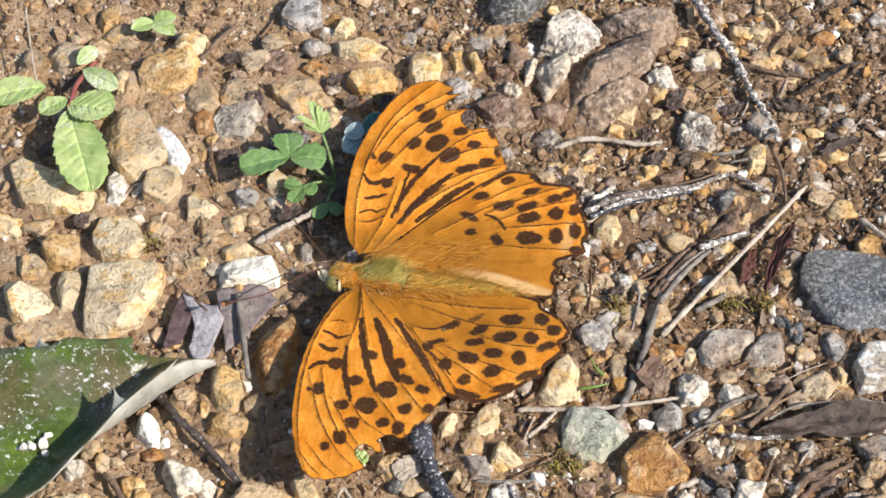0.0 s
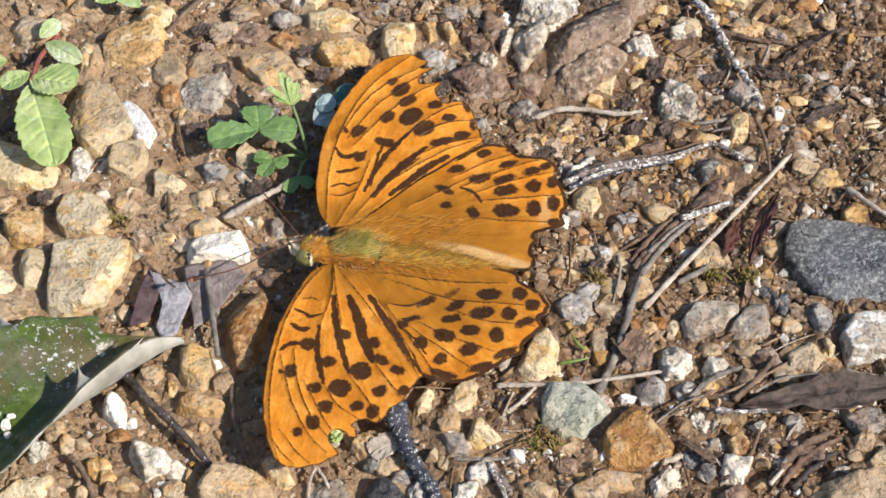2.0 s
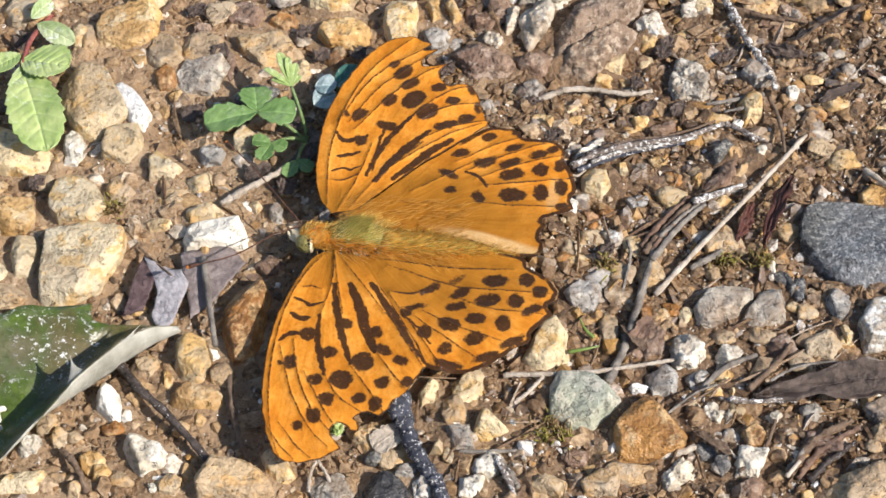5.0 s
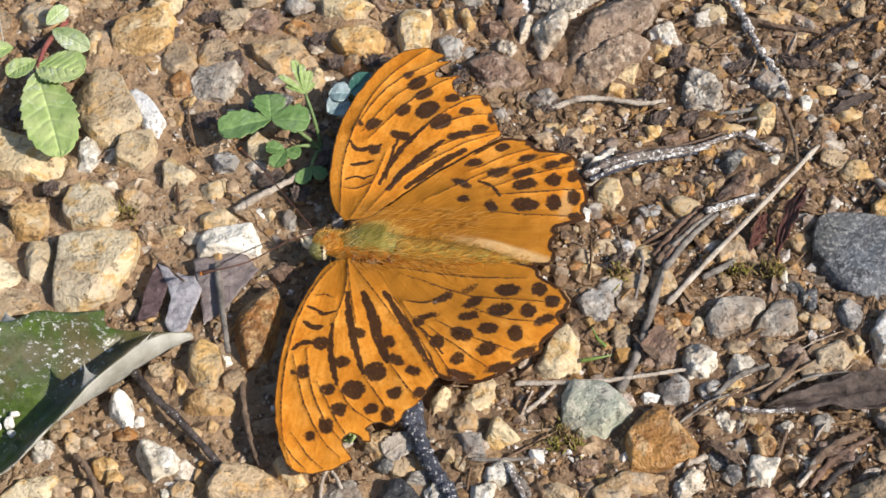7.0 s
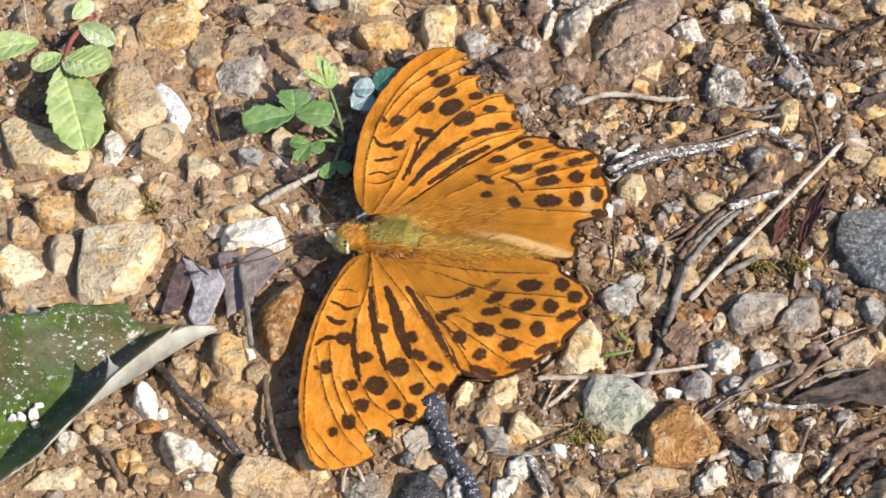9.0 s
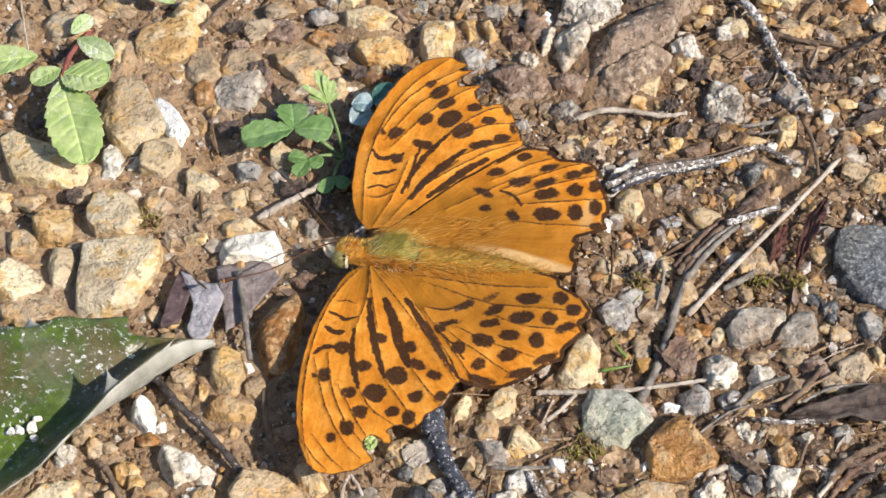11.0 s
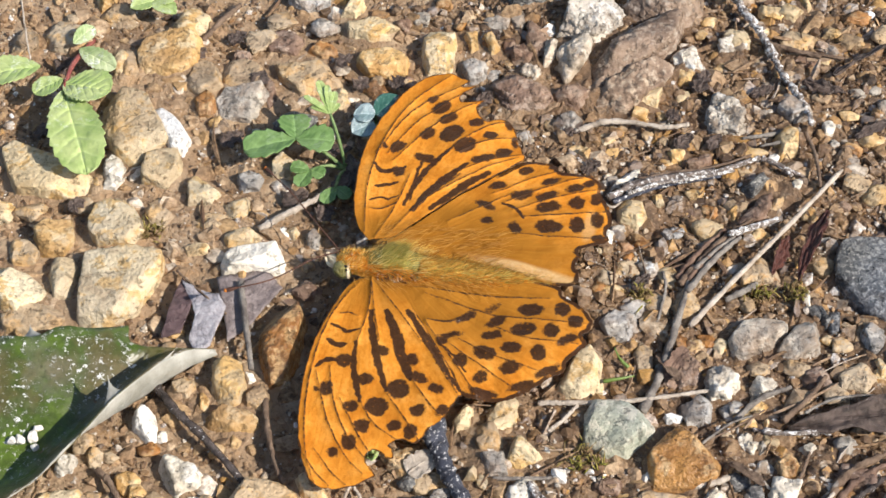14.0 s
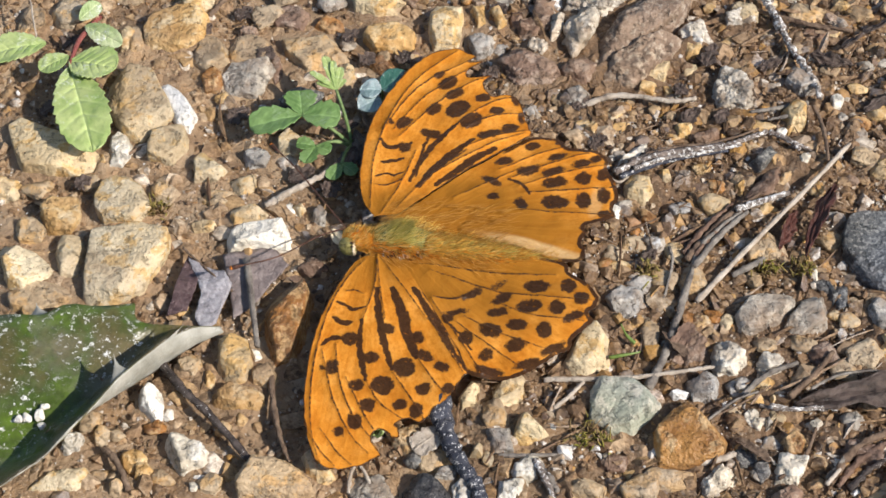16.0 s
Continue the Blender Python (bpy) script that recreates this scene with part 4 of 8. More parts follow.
# Mauve and rust lumps in this group stand in for soil clods and shadowed hollows.
broken(-31.2, 38.0, 1.4, MAUVE, 511, (-137, 1.7), (-74, 1.4), (-10, 1.5), (61, 1.4), (158, 1.3))
broken(-26.6, 31.1, 1.2, MAUVE, 512, (-149, 1.6), (-33, 2.0), (9, 1.0), (48, 2.2), (173, 1.1))
broken(-35.6, 28.2, 1.3, RUST, 513, (-162, 1.5), (-90, 2.2), (-4, 1.7), (43, 1.7), (125, 2.2))
broken(-10.9, 31.8, 1.2, RUST, 514, (-137, 1.6), (-50, 1.9), (21, 1.7), (74, 1.9), (153, 1.8))
broken(-6.2, 32.6, 1.4, MAUVE, 515, (-160, 1.5), (-90, 1.6), (-19, 1.5), (55, 1.6), (119, 1.5))
broken(-19.1, 40.1, 1.2, RUST, 516, (-125, 1.5), (-64, 1.7), (27, 1.9), (76, 1.5), (138, 1.9))
broken(3.6, 35.4, 1.4, GREY, 517, (-159, 1.7), (-81, 2.3), (-16, 1.7), (49, 2.0), (130, 2.0))
broken(3.1, 41.4, 1.3, OCHRE, 518, (-167, 0.8), (-49, 1.9), (11, 0.8), (128, 1.9))
broken(6.1, 40.9, 1.5, OCHRE, 519, (-161, 1.0), (-45, 1.8), (12, 1.0), (122, 1.8))
broken(10.8, 38.6, 1.3, MAUVE, 520, (-175, 1.7), (-123, 1.9), (-44, 1.8), (22, 1.6), (115, 1.8))
broken(-6.5, 28.9, 1.2, RUST, 521, (-144, 0.9), (-35, 1.2), (36, 1.0), (125, 1.3))
broken(61.6, -5.0, 2.2, SLATE, 711, (-149, 8.5), (-129, 7.7), (-103, 7.2), (-88, 7.2), (-54, 9.0), (8, 10.4), (60, 6.8), (70, 6.4), (85, 7.0), (110, 9.2), (155, 10.5), (177, 9.9))
broken(62.2, -18.3, 2.4, LICHEN, 712, (-165, 4.9), (-91, 3.7), (-51, 4.1), (32, 4.7), (74, 4.0), (116, 4.2), (152, 4.5))
broken(63.0, 4.1, 1.5, OCHRE, 713, (-168, 2.1), (-91, 1.6), (-24, 1.7), (64, 1.9), (137, 1.5))
broken(55.5, -14.7, 1.4, GREY, 714, (-167, 1.5), (-77, 2.8), (-13, 1.6), (51, 2.2), (144, 2.2))
broken(56.6, -43.9, 2.4, TAN, 715, (-171, 7.6), (-89, 3.6), (-25, 6.3), (48, 6.0), (102, 3.8), (131, 5.0))
broken(60.8, -37.3, 1.7, CREAM, 716, (-132, 2.5), (-76, 1.4), (5, 2.3), (99, 1.5), (140, 1.8))
broken(58.5, -28.7, 1.2, CHALK, 717, (-122, 1.0), (-51, 0.8), (43, 1.0), (135, 0.8))
broken(54.7, -39.2, 1.2, GREY, 718, (-102, 0.8), (-26, 1.2), (75, 0.9), (138, 1.0))
broken(58.3, -34.5, 1.5, TAN, 719, (-177, 1.6), (-95, 1.8), (-27, 1.5), (34, 1.8), (128, 1.6))
broken(52.6, -21.3, 1.4, TAN, 720, (-180, 2.4), (-98, 2.1), (-40, 2.1), (40, 2.3), (117, 1.9))
broken(28.9, -34.5, 2.6, HONEY, 721, (-164, 4.9), (-97, 4.5), (-70, 4.2), (-20, 5.0), (34, 4.1), (41, 4.2), (132, 4.2), (143, 4.1), (171, 4.4))
broken(42.1, -35.6, 1.5, HONEY, 722, (-170, 1.4), (-91, 1.7), (-24, 1.5), (49, 1.5), (125, 1.7))
broken(-3.6, -42.8, 1.6, BLACK, 723, (-174, 2.9), (-91, 2.4), (-19, 3.1), (42, 2.6), (76, 2.6), (148, 2.8))
broken(2.8, -36.3, 1.5, CREAM, 724, (-105, 0.8), (-6, 0.8), (69, 0.9), (157, 0.8))
broken(9.3, -33.2, 2.0, CREAM, 725, (-94, 1.5), (-68, 2.0), (39, 1.4), (123, 2.2), (168, 1.8))
broken(-40.2, 22.6, 2.3, WHITE, 726, (-153, 1.9), (-100, 4.5), (-14, 3.4), (30, 1.9), (57, 3.5), (150, 4.1))
stone(-23.07, 3.92, 0.16, 1.08, 0.84, 0.40, 0, WHITE, 8636, 6)
stone(-64.39, 40.38, 0.26, 1.16, 2.66, 0.66, 0, TAN, 1091, 6)
stone(-33.90, 24.93, 0.21, 1.16, 1.12, 0.53, 0, OCHRE, 5256, 6)
stone(-36.21, -30.54, 0.18, 0.77, 0.94, 0.44, 0, WHITE, 1947, 6)
stone(-46.23, -31.35, 0.35, 1.54, 1.87, 0.88, 0, TAN, 1067, 6)
stone(-39.88, -37.68, 0.32, 1.69, 1.68, 0.79, 0, OCHRE, 2604, 6)
stone(-36.05, -13.66, 0.18, 1.08, 0.94, 0.44, 0, OCHRE, 9654, 6)
stone(2.87, 41.83, 0.26, 1.16, 2.96, 0.66, 0, OCHRE, 6521, 6)
stone(5.41, 42.05, 0.28, 1.23, 2.55, 0.70, 0, RUST, 6706, 6)
stone(-11.11, 32.65, 0.28, 1.23, 2.13, 0.70, 0, TAN, 6347, 6)
stone(6.65, 45.65, 0.35, 2.31, 1.87, 0.88, 0, GREY, 6428, 6)
stone(12.74, 41.39, 0.68, 2.00, 4.52, 1.14, 20, MAUVE, 7351, 5)
stone(14.33, 24.65, 0.26, 1.39, 1.40, 0.66, 0, TAN, 9429, 6)
stone(18.33, 19.09, 0.26, 1.69, 1.40, 0.66, 0, OCHRE, 474, 6)
stone(30.33, 26.43, 0.18, 0.92, 0.94, 0.44, 0, OCHRE, 620, 6)
stone(43.70, 38.07, 0.18, 0.77, 1.46, 0.44, 0, OCHRE, 368, 6)
stone(30.50, 17.14, 0.25, 1.08, 1.31, 0.61, 0, OCHRE, 1771, 6)
stone(31.15, 9.43, 0.26, 1.39, 1.40, 0.66, 0, GREY, 2816, 6)
stone(48.23, 12.33, 0.21, 1.08, 1.12, 0.53, 0, GREY, 3952, 6)
stone(49.74, 7.01, 0.28, 1.23, 1.50, 0.70, 0, OCHRE, 4793, 6)
stone(59.71, 42.02, 0.32, 2.08, 1.68, 0.79, 0, TAN, 1238, 6)
stone(63.51, 48.09, 0.16, 0.77, 0.84, 0.40, 0, WHITE, 842, 6)
stone(48.50, 48.19, 0.30, 2.16, 1.59, 0.75, 0, CREAM, 9582, 6)
stone(51.61, 41.63, 0.46, 3.08, 2.43, 1.14, 0, TAN, 612, 6)
stone(60.26, 21.22, 0.35, 2.00, 1.87, 0.88, 0, OCHRE, 3844, 6)
stone(6.61, -27.47, 0.66, 2.16, 2.46, 1.64, 0, CREAM, 5651, 6)
stone(3.93, -37.27, 0.33, 1.08, 1.23, 0.82, 0, CREAM, 6906, 6)
stone(-4.35, -37.27, 0.33, 2.00, 1.45, 0.82, 0, SLATE, 6092, 6)
stone(30.08, -15.64, 0.32, 1.69, 1.68, 0.79, 0, RUST, 6179, 6)
stone(45.31, -37.41, 0.28, 1.39, 1.50, 0.70, 0, TAN, 1093, 6)
stone(36.17, -26.09, 0.32, 1.69, 1.68, 0.79, 0, GREY, 8339, 6)
stone(37.82, -27.80, 0.25, 1.23, 1.31, 0.61, 0, OCHRE, 8768, 6)
stone(51.57, -15.62, 0.28, 1.54, 1.50, 0.70, 0, TAN, 8207, 6)
stone(41.66, -3.30, 0.49, 2.62, 2.62, 1.23, 0, TAN, 5481, 6)
stone(23.77, -2.69, 0.35, 2.00, 1.87, 0.88, 0, TAN, 3763, 6)
stone(26.80, -3.16, 0.32, 1.85, 1.68, 0.79, 0, LICHEN, 4106, 6)
stone(21.03, -4.14, 0.32, 1.69, 1.68, 0.79, 0, TAN, 3709, 6)
stone(21.88, -16.55, 0.28, 1.54, 1.50, 0.70, 0, OCHRE, 5537, 6)
stone(8.45, -38.68, 0.56, 2.31, 2.10, 1.40, 0, CHALK, 7572, 12)
stone(28.19, -21.56, 0.25, 1.54, 1.31, 0.61, 0, MAUVE, 6882, 6)
stone(15.66, -41.85, 0.39, 3.08, 2.06, 0.97, 0, TAN, 8837, 6)
stone(26.17, -40.21, 0.39, 3.54, 2.06, 0.97, 0, TAN, 9633, 6)
stone(-2.73, -37.73, 0.39, 2.31, 2.06, 0.97, 0, TAN, 6322, 6)
stone(-17.13, 7.01, 0.28, 1.54, 1.50, 0.70, 0, TAN, 8785, 6)
stone(-19.62, -6.55, 0.26, 2.31, 1.72, 0.66, 0, MAUVE, 297, 6)
stone(-33.05, 5.50, 0.23, 2.31, 1.95, 0.59, 0, TAN, 7555, 6)
stone(-29.06, 41.65, 0.44, 3.08, 2.87, 1.10, 0, TAN, 3900, 6)
stone(-25.92, 45.95, 0.42, 2.69, 2.24, 1.05, 0, TAN, 3720, 6)
stone(-19.05, 44.75, 0.39, 2.31, 2.06, 0.97, 0, GREY, 4405, 6)
stone(-49.93, 47.23, 0.38, 3.08, 2.49, 0.95, 0, TAN, 1635, 6)
stone(-6.96, 32.85, 0.32, 2.00, 1.68, 0.79, 0, TAN, 6681, 6)
stone(-62.98, 7.90, 0.46, 2.31, 2.43, 1.14, 0, CREAM, 4570, 6)
stone(-51.39, 9.07, 0.32, 2.00, 1.68, 0.79, 0, TAN, 5486, 6)
stone(-58.24, 7.47, 0.35, 2.31, 1.87, 0.88, 0, TAN, 5055, 6)
stone(-54.95, -19.44, 0.46, 3.08, 2.43, 1.14, 0, TAN, 8605, 6)
stone(-9.97, -42.31, 0.46, 3.08, 2.43, 1.14, 0, GREY, 6312, 6)
stone(49.80, -23.86, 0.32, 2.00, 1.68, 0.79, 0, TAN, 9313, 6)
stone(35.43, 4.34, 0.39, 2.31, 2.06, 0.97, 0, OCHRE, 3872, 6)
stone(39.32, 8.55, 0.32, 2.00, 1.68, 0.79, 0, TAN, 3663, 6)
stone(21.38, 2.87, 0.32, 1.54, 1.68, 0.79, 0, WHITE, 2797, 6)
stone(50.21, -2.16, 0.32, 2.31, 1.68, 0.79, 0, TAN, 6117, 6)
stone(47.64, -7.96, 0.21, 0.92, 1.96, 0.53, 0, WHITE, 6704, 6)
stone(31.29, -9.18, 0.53, 2.77, 2.81, 1.32, 0, TAN, 5353, 6)
stone(27.55, -9.04, 0.35, 2.00, 1.87, 0.88, 0, TAN, 4993, 6)
stone(50.37, -36.08, 0.42, 2.77, 2.24, 1.05, 0, MAUVE, 1380, 6)
stone(47.90, -38.98, 0.39, 2.31, 2.06, 0.97, 0, RUST, 1619, 6)
stone(58.74, -31.85, 0.46, 2.77, 2.43, 1.14, 0, GREY, 1500, 6)
stone(59.08, -24.80, 0.39, 2.31, 2.06, 0.97, 0, GREY, 384, 6)
stone(38.91, 46.11, 0.26, 1.39, 1.40, 0.66, 9, CREAM, 9023, 6)
stone(37.42, 43.47, 0.21, 1.16, 1.12, 0.53, 8, OCHRE, 9201, 6)
stone(45.30, 41.64, 0.21, 1.16, 1.12, 0.53, 7, OCHRE, 88, 6)
stone(47.25, 44.12, 0.18, 1.08, 0.94, 0.44, 6, CREAM, 9940, 6)
stone(40.62, 36.40, 0.18, 1.85, 0.94, 0.44, 5, OCHRE, 319, 6)
stone(45.74, 37.52, 0.25, 1.54, 1.31, 0.61, 4, TAN, 605, 6)
stone(55.39, 37.67, 0.21, 1.23, 1.12, 0.53, 3, CREAM, 1393, 6)
stone(61.21, 47.00, 0.25, 2.31, 1.31, 0.61, 1, RUST, 791, 6)
stone(64.55, 43.44, 0.35, 1.54, 1.87, 0.88, 0, TAN, 1460, 6)
stone(52.65, 37.96, 0.28, 2.46, 1.50, 0.70, -1, MAUVE, 1139, 6)
stone(54.07, 30.06, 0.21, 1.54, 1.12, 0.53, -2, TAN, 2207, 6)
stone(59.17, 31.25, 0.18, 1.39, 0.94, 0.44, -3, GREY, 2495, 6)
stone(62.97, 27.73, 0.25, 1.08, 1.94, 0.61, -4, GREY, 3245, 6)
stone(57.73, 26.43, 0.18, 1.54, 0.94, 0.44, -6, OCHRE, 2973, 6)
stone(43.12, 19.25, 0.21, 2.00, 1.12, 0.53, -7, OCHRE, 2621, 6)
stone(41.19, 15.84, 0.25, 2.00, 1.31, 0.61, -8, TAN, 2884, 6)
stone(22.31, 21.43, 0.25, 1.23, 1.31, 0.61, 8, CREAM, 531, 6)
stone(23.01, 19.29, 0.18, 1.54, 0.94, 0.44, 7, OCHRE, 865, 6)
stone(30.41, 21.49, 0.18, 0.92, 0.94, 0.44, 6, TAN, 1227, 6)
stone(33.67, 21.91, 0.21, 1.23, 1.12, 0.53, 5, OCHRE, 1459, 6)
stone(28.05, 22.61, 0.18, 1.08, 0.94, 0.44, 4, TAN, 889, 6)
stone(45.84, 18.22, 0.14, 0.92, 0.75, 0.35, 3, WHITE, 2982, 6)
stone(56.77, 13.03, 0.39, 2.31, 2.06, 0.97, 2, TAN, 4613, 6)
stone(59.81, 10.93, 0.35, 2.31, 1.87, 0.88, 1, OCHRE, 5167, 6)
stone(54.86, 8.98, 0.18, 1.08, 0.94, 0.44, 0, MAUVE, 4991, 6)
stone(42.38, 3.72, 0.28, 1.54, 1.50, 0.70, -1, OCHRE, 4583, 6)
stone(35.90, 7.88, 0.25, 1.69, 1.31, 0.61, -2, RUST, 3449, 6)
stone(34.03, 11.06, 0.21, 1.39, 1.12, 0.53, -3, OCHRE, 2866, 6)
stone(30.74, 3.75, 0.25, 1.39, 1.31, 0.61, -4, GREY, 3531, 6)
stone(23.01, 4.29, 0.21, 1.08, 1.12, 0.53, -5, GREY, 2762, 6)
stone(26.15, 2.32, 0.25, 1.54, 1.31, 0.61, -6, RUST, 3309, 6)
stone(24.27, -0.71, 0.25, 1.23, 1.31, 0.61, -7, RUST, 3541, 6)
stone(22.06, -6.24, 0.25, 1.69, 1.31, 0.61, -8, OCHRE, 4100, 6)
stone(19.78, -6.27, 0.28, 1.23, 1.50, 0.70, -9, RUST, 3884, 6)
stone(29.39, -4.34, 0.32, 1.39, 1.90, 0.79, 9, OCHRE, 4501, 6)
stone(24.15, -9.23, 0.35, 2.31, 1.87, 0.88, 8, GREY, 4708, 6)
stone(20.70, -10.61, 0.28, 2.31, 1.50, 0.70, 7, TAN, 4588, 6)
stone(22.42, -13.46, 0.28, 2.00, 1.50, 0.70, 6, GREY, 5149, 6)
stone(20.45, -15.78, 0.25, 1.69, 1.31, 0.61, 5, OCHRE, 5295, 6)
stone(24.91, -17.71, 0.35, 1.54, 2.72, 0.88, 3, TAN, 5987, 6)
stone(32.08, -15.75, 0.21, 1.23, 1.12, 0.53, 2, TAN, 6388, 6)
stone(34.01, -14.81, 0.21, 1.54, 1.12, 0.53, 1, RUST, 6437, 6)
stone(36.01, -11.49, 0.18, 1.23, 0.94, 0.44, 0, OCHRE, 6139, 6)
stone(39.65, -8.67, 0.25, 1.08, 1.52, 0.61, -1, TAN, 6062, 6)
stone(35.27, -15.75, 0.21, 1.08, 1.12, 0.53, -2, CREAM, 6687, 6)
stone(40.08, -19.47, 0.25, 1.54, 1.31, 0.61, -3, TAN, 7703, 6)
stone(47.22, -20.96, 0.42, 2.31, 2.24, 1.05, -4, MAUVE, 8608, 6)
stone(44.84, -19.52, 0.32, 2.00, 1.68, 0.79, -5, TAN, 8164, 6)
stone(49.47, -14.79, 0.18, 0.92, 0.94, 0.44, -6, CREAM, 7885, 6)
stone(50.92, -11.99, 0.21, 0.92, 2.37, 0.53, -7, SLATE, 7600, 6)
stone(48.54, -9.92, 0.25, 1.39, 1.31, 0.61, -8, SLATE, 7075, 6)
stone(55.73, -20.41, 0.28, 1.23, 1.92, 0.70, -9, CREAM, 9334, 6)
stone(44.18, -28.82, 0.21, 1.54, 1.12, 0.53, 8, OCHRE, 9558, 6)
stone(40.35, -31.04, 0.28, 1.23, 1.50, 0.70, 7, CREAM, 9529, 6)
stone(35.70, -35.24, 0.18, 1.08, 0.94, 0.44, 5, OCHRE, 9757, 6)
stone(19.34, -37.80, 0.25, 2.00, 1.31, 0.61, 2, MAUVE, 8549, 6)
stone(22.05, -39.44, 0.21, 1.39, 1.12, 0.53, 1, OCHRE, 9081, 6)
stone(37.40, -39.44, 0.21, 1.08, 1.12, 0.53, 0, GREY, 644, 6)
stone(36.19, -37.41, 0.28, 1.69, 1.50, 0.70, -1, SLATE, 187, 6)
stone(-23.15, 25.16, 0.32, 3.70, 1.68, 0.79, -2, SLATE, 6174, 6)
stone(-11.74, 24.96, 0.18, 1.08, 0.94, 0.44, -3, WHITE, 7159, 6)
stone(-51.03, -0.58, 0.21, 1.23, 1.12, 0.53, -5, TAN, 6641, 6)
stone(-36.90, -16.49, 0.21, 1.39, 1.12, 0.53, -6, TAN, 9943, 6)
stone(-42.52, -19.28, 0.25, 1.54, 1.31, 0.61, -7, MAUVE, 9775, 6)
stone(-37.93, -32.57, 0.25, 1.54, 1.31, 0.61, -8, RUST, 2067, 6)
stone(-42.81, -33.40, 0.21, 1.54, 1.12, 0.53, -9, TAN, 1707, 6)
stone(-29.41, -32.54, 0.21, 1.23, 1.12, 0.53, 9, OCHRE, 2903, 6)
stone(-31.64, -40.07, 0.16, 1.08, 0.84, 0.40, 8, WHITE, 3791, 6)
stone(-36.50, -40.12, 0.25, 1.85, 1.31, 0.61, 7, TAN, 3311, 6)
stone(-54.02, 45.48, 0.28, 1.85, 1.50, 0.70, 6, TAN, 1464, 6)
stone(-57.59, 46.75, 0.25, 1.54, 1.31, 0.61, 5, TAN, 1050, 6)
stone(-60.11, 33.47, 0.28, 1.54, 1.50, 0.70, 4, RUST, 2130, 6)
stone(-16.20, 35.89, 0.21, 1.39, 1.12, 0.53, 2, GREY, 5578, 6)
stone(-7.16, 45.48, 0.28, 1.23, 1.92, 0.70, 1, MAUVE, 5306, 6)
stone(-4.19, 46.68, 0.32, 1.39, 1.68, 0.79, 0, GREY, 5423, 6)
stone(8.94, 40.64, 0.25, 1.08, 2.15, 0.61, -1, MAUVE, 7154, 6)
stone(10.33, 46.64, 0.35, 1.54, 2.51, 0.88, -2, GREY, 6615, 6)


def small_pebbles(count, seed, west=-82, size=(0.9, 2.1)):
    """Lesser pebbles in the gaps between the others, too many to count, joined."""
    rng = np.random.default_rng(seed)
    kinds = (CREAM, TAN, OCHRE, GREY, CRAG, LICHEN, RUST, HONEY)
    V, F, skins, base, made = [], [], [], 0, 0
    while made < count:
        x, y = rng.uniform(west, 88), rng.uniform(-60, 78)
        r = rng.uniform(*size)
        if any((x - u) ** 2 + (y - v) ** 2 < (0.85 * (r + q)) ** 2 for u, v, q in PLACED):
            continue
        made += 1
        PLACED.append((x, y, r))
        v, f = rock_shape(5000 + made + 131 * seed, 5, 3, 0.16)
        turn = np.array(Euler((0, 0, rng.uniform(0, 6.28))).to_matrix())
        v = (v / np.abs(v).max(0) * (r * rng.uniform(0.9, 1.4), r, r * rng.uniform(0.5, 0.8))) @ turn.T
        V.append((v + (x, y, ground_height(x, y) + 0.15 * r)) * MM)
        F += [tuple(k + base for k in q) for q in f]
        base += len(v)
        skins += [int(rng.integers(len(kinds)))] * len(f)
    me = mesh("pebbles", np.concatenate(V), F, kinds[0])
    for kind in kinds[1:]:
        me.materials.append(kind)
    me.polygons.foreach_set("material_index", np.array(skins, np.int32))
    return tagged(new("pebbles", me), "small mixed pebbles strewn between the larger stones", "pebbles", kind="stuff")


small_pebbles(75, 12)
small_pebbles(90, 13, 8, (0.7, 1.5))
ground()

# ---- twigs, roots and dead leaves ----
twig("twig", [(31.52, -13.14, 1.20), (38.27, -5.36, 1.80), (47.81, 5.72, 2.00), (54.87, 14.49, 1.60)], 0.42, 0.30, BARK_PALE, "straight pale dry twig lying on litter", "twig", jitter=0.06, knobbly=0.1)
twig("twig", [(17.89, 22.68, 0.80), (21.54, 23.71, 1.60), (25.59, 23.82, 1.60), (30.40, 22.91, 1.50), (34.08, 23.47, 1.50)], 0.50, 0.30, BARK_PALE, "bent pale grey twig lying on the soil", "twig")
twig("twig", [(44.81, 16.99, 1.00), (46.94, 15.00, 1.40), (49.63, 13.75, 1.00)], 0.40, 0.25, BARK_FLECK, "dark splintered twig flecked with white specks", "twig")
twig("twig", [(28.62, -3.72, 1.00), (28.74, -6.98, 1.40), (27.28, -12.42, 1.00)], 0.25, 0.20, BARK_GREY, "short thin grey stalk on litter", "twig")
twig("twig", [(49.07, 23.05, 1.00), (45.63, 21.56, 1.40), (41.60, 21.16, 1.00)], 0.35, 0.25, BARK_GREY, "short thin grey stalk on litter", "twig")
twig("twig", [(36.56, -8.60, 1.00), (39.67, -6.98, 1.40), (40.96, -5.88, 1.00)], 0.50, 0.40, BARK_GREY, "short thick grey wood splinter", "twig")
twig("twig", [(32.32, -31.78, 1.60), (36.78, -29.33, 1.80), (39.97, -26.72, 1.20)], 0.15, 0.12, BARK_BROWN, "hair-thin brown rootlet across stones", "twig")
twig("twig", [(39.65, -40.55, 0.90), (43.04, -37.57, 1.40), (45.01, -33.08, 1.00)], 0.30, 0.20, BARK_BROWN, "thin brown stalk on the litter", "twig")
twig("twig", [(45.55, -40.55, 0.90), (47.48, -38.40, 1.40), (48.83, -36.46, 1.00)], 0.35, 0.30, BARK_GREY, "short thin grey stalk on litter", "twig")
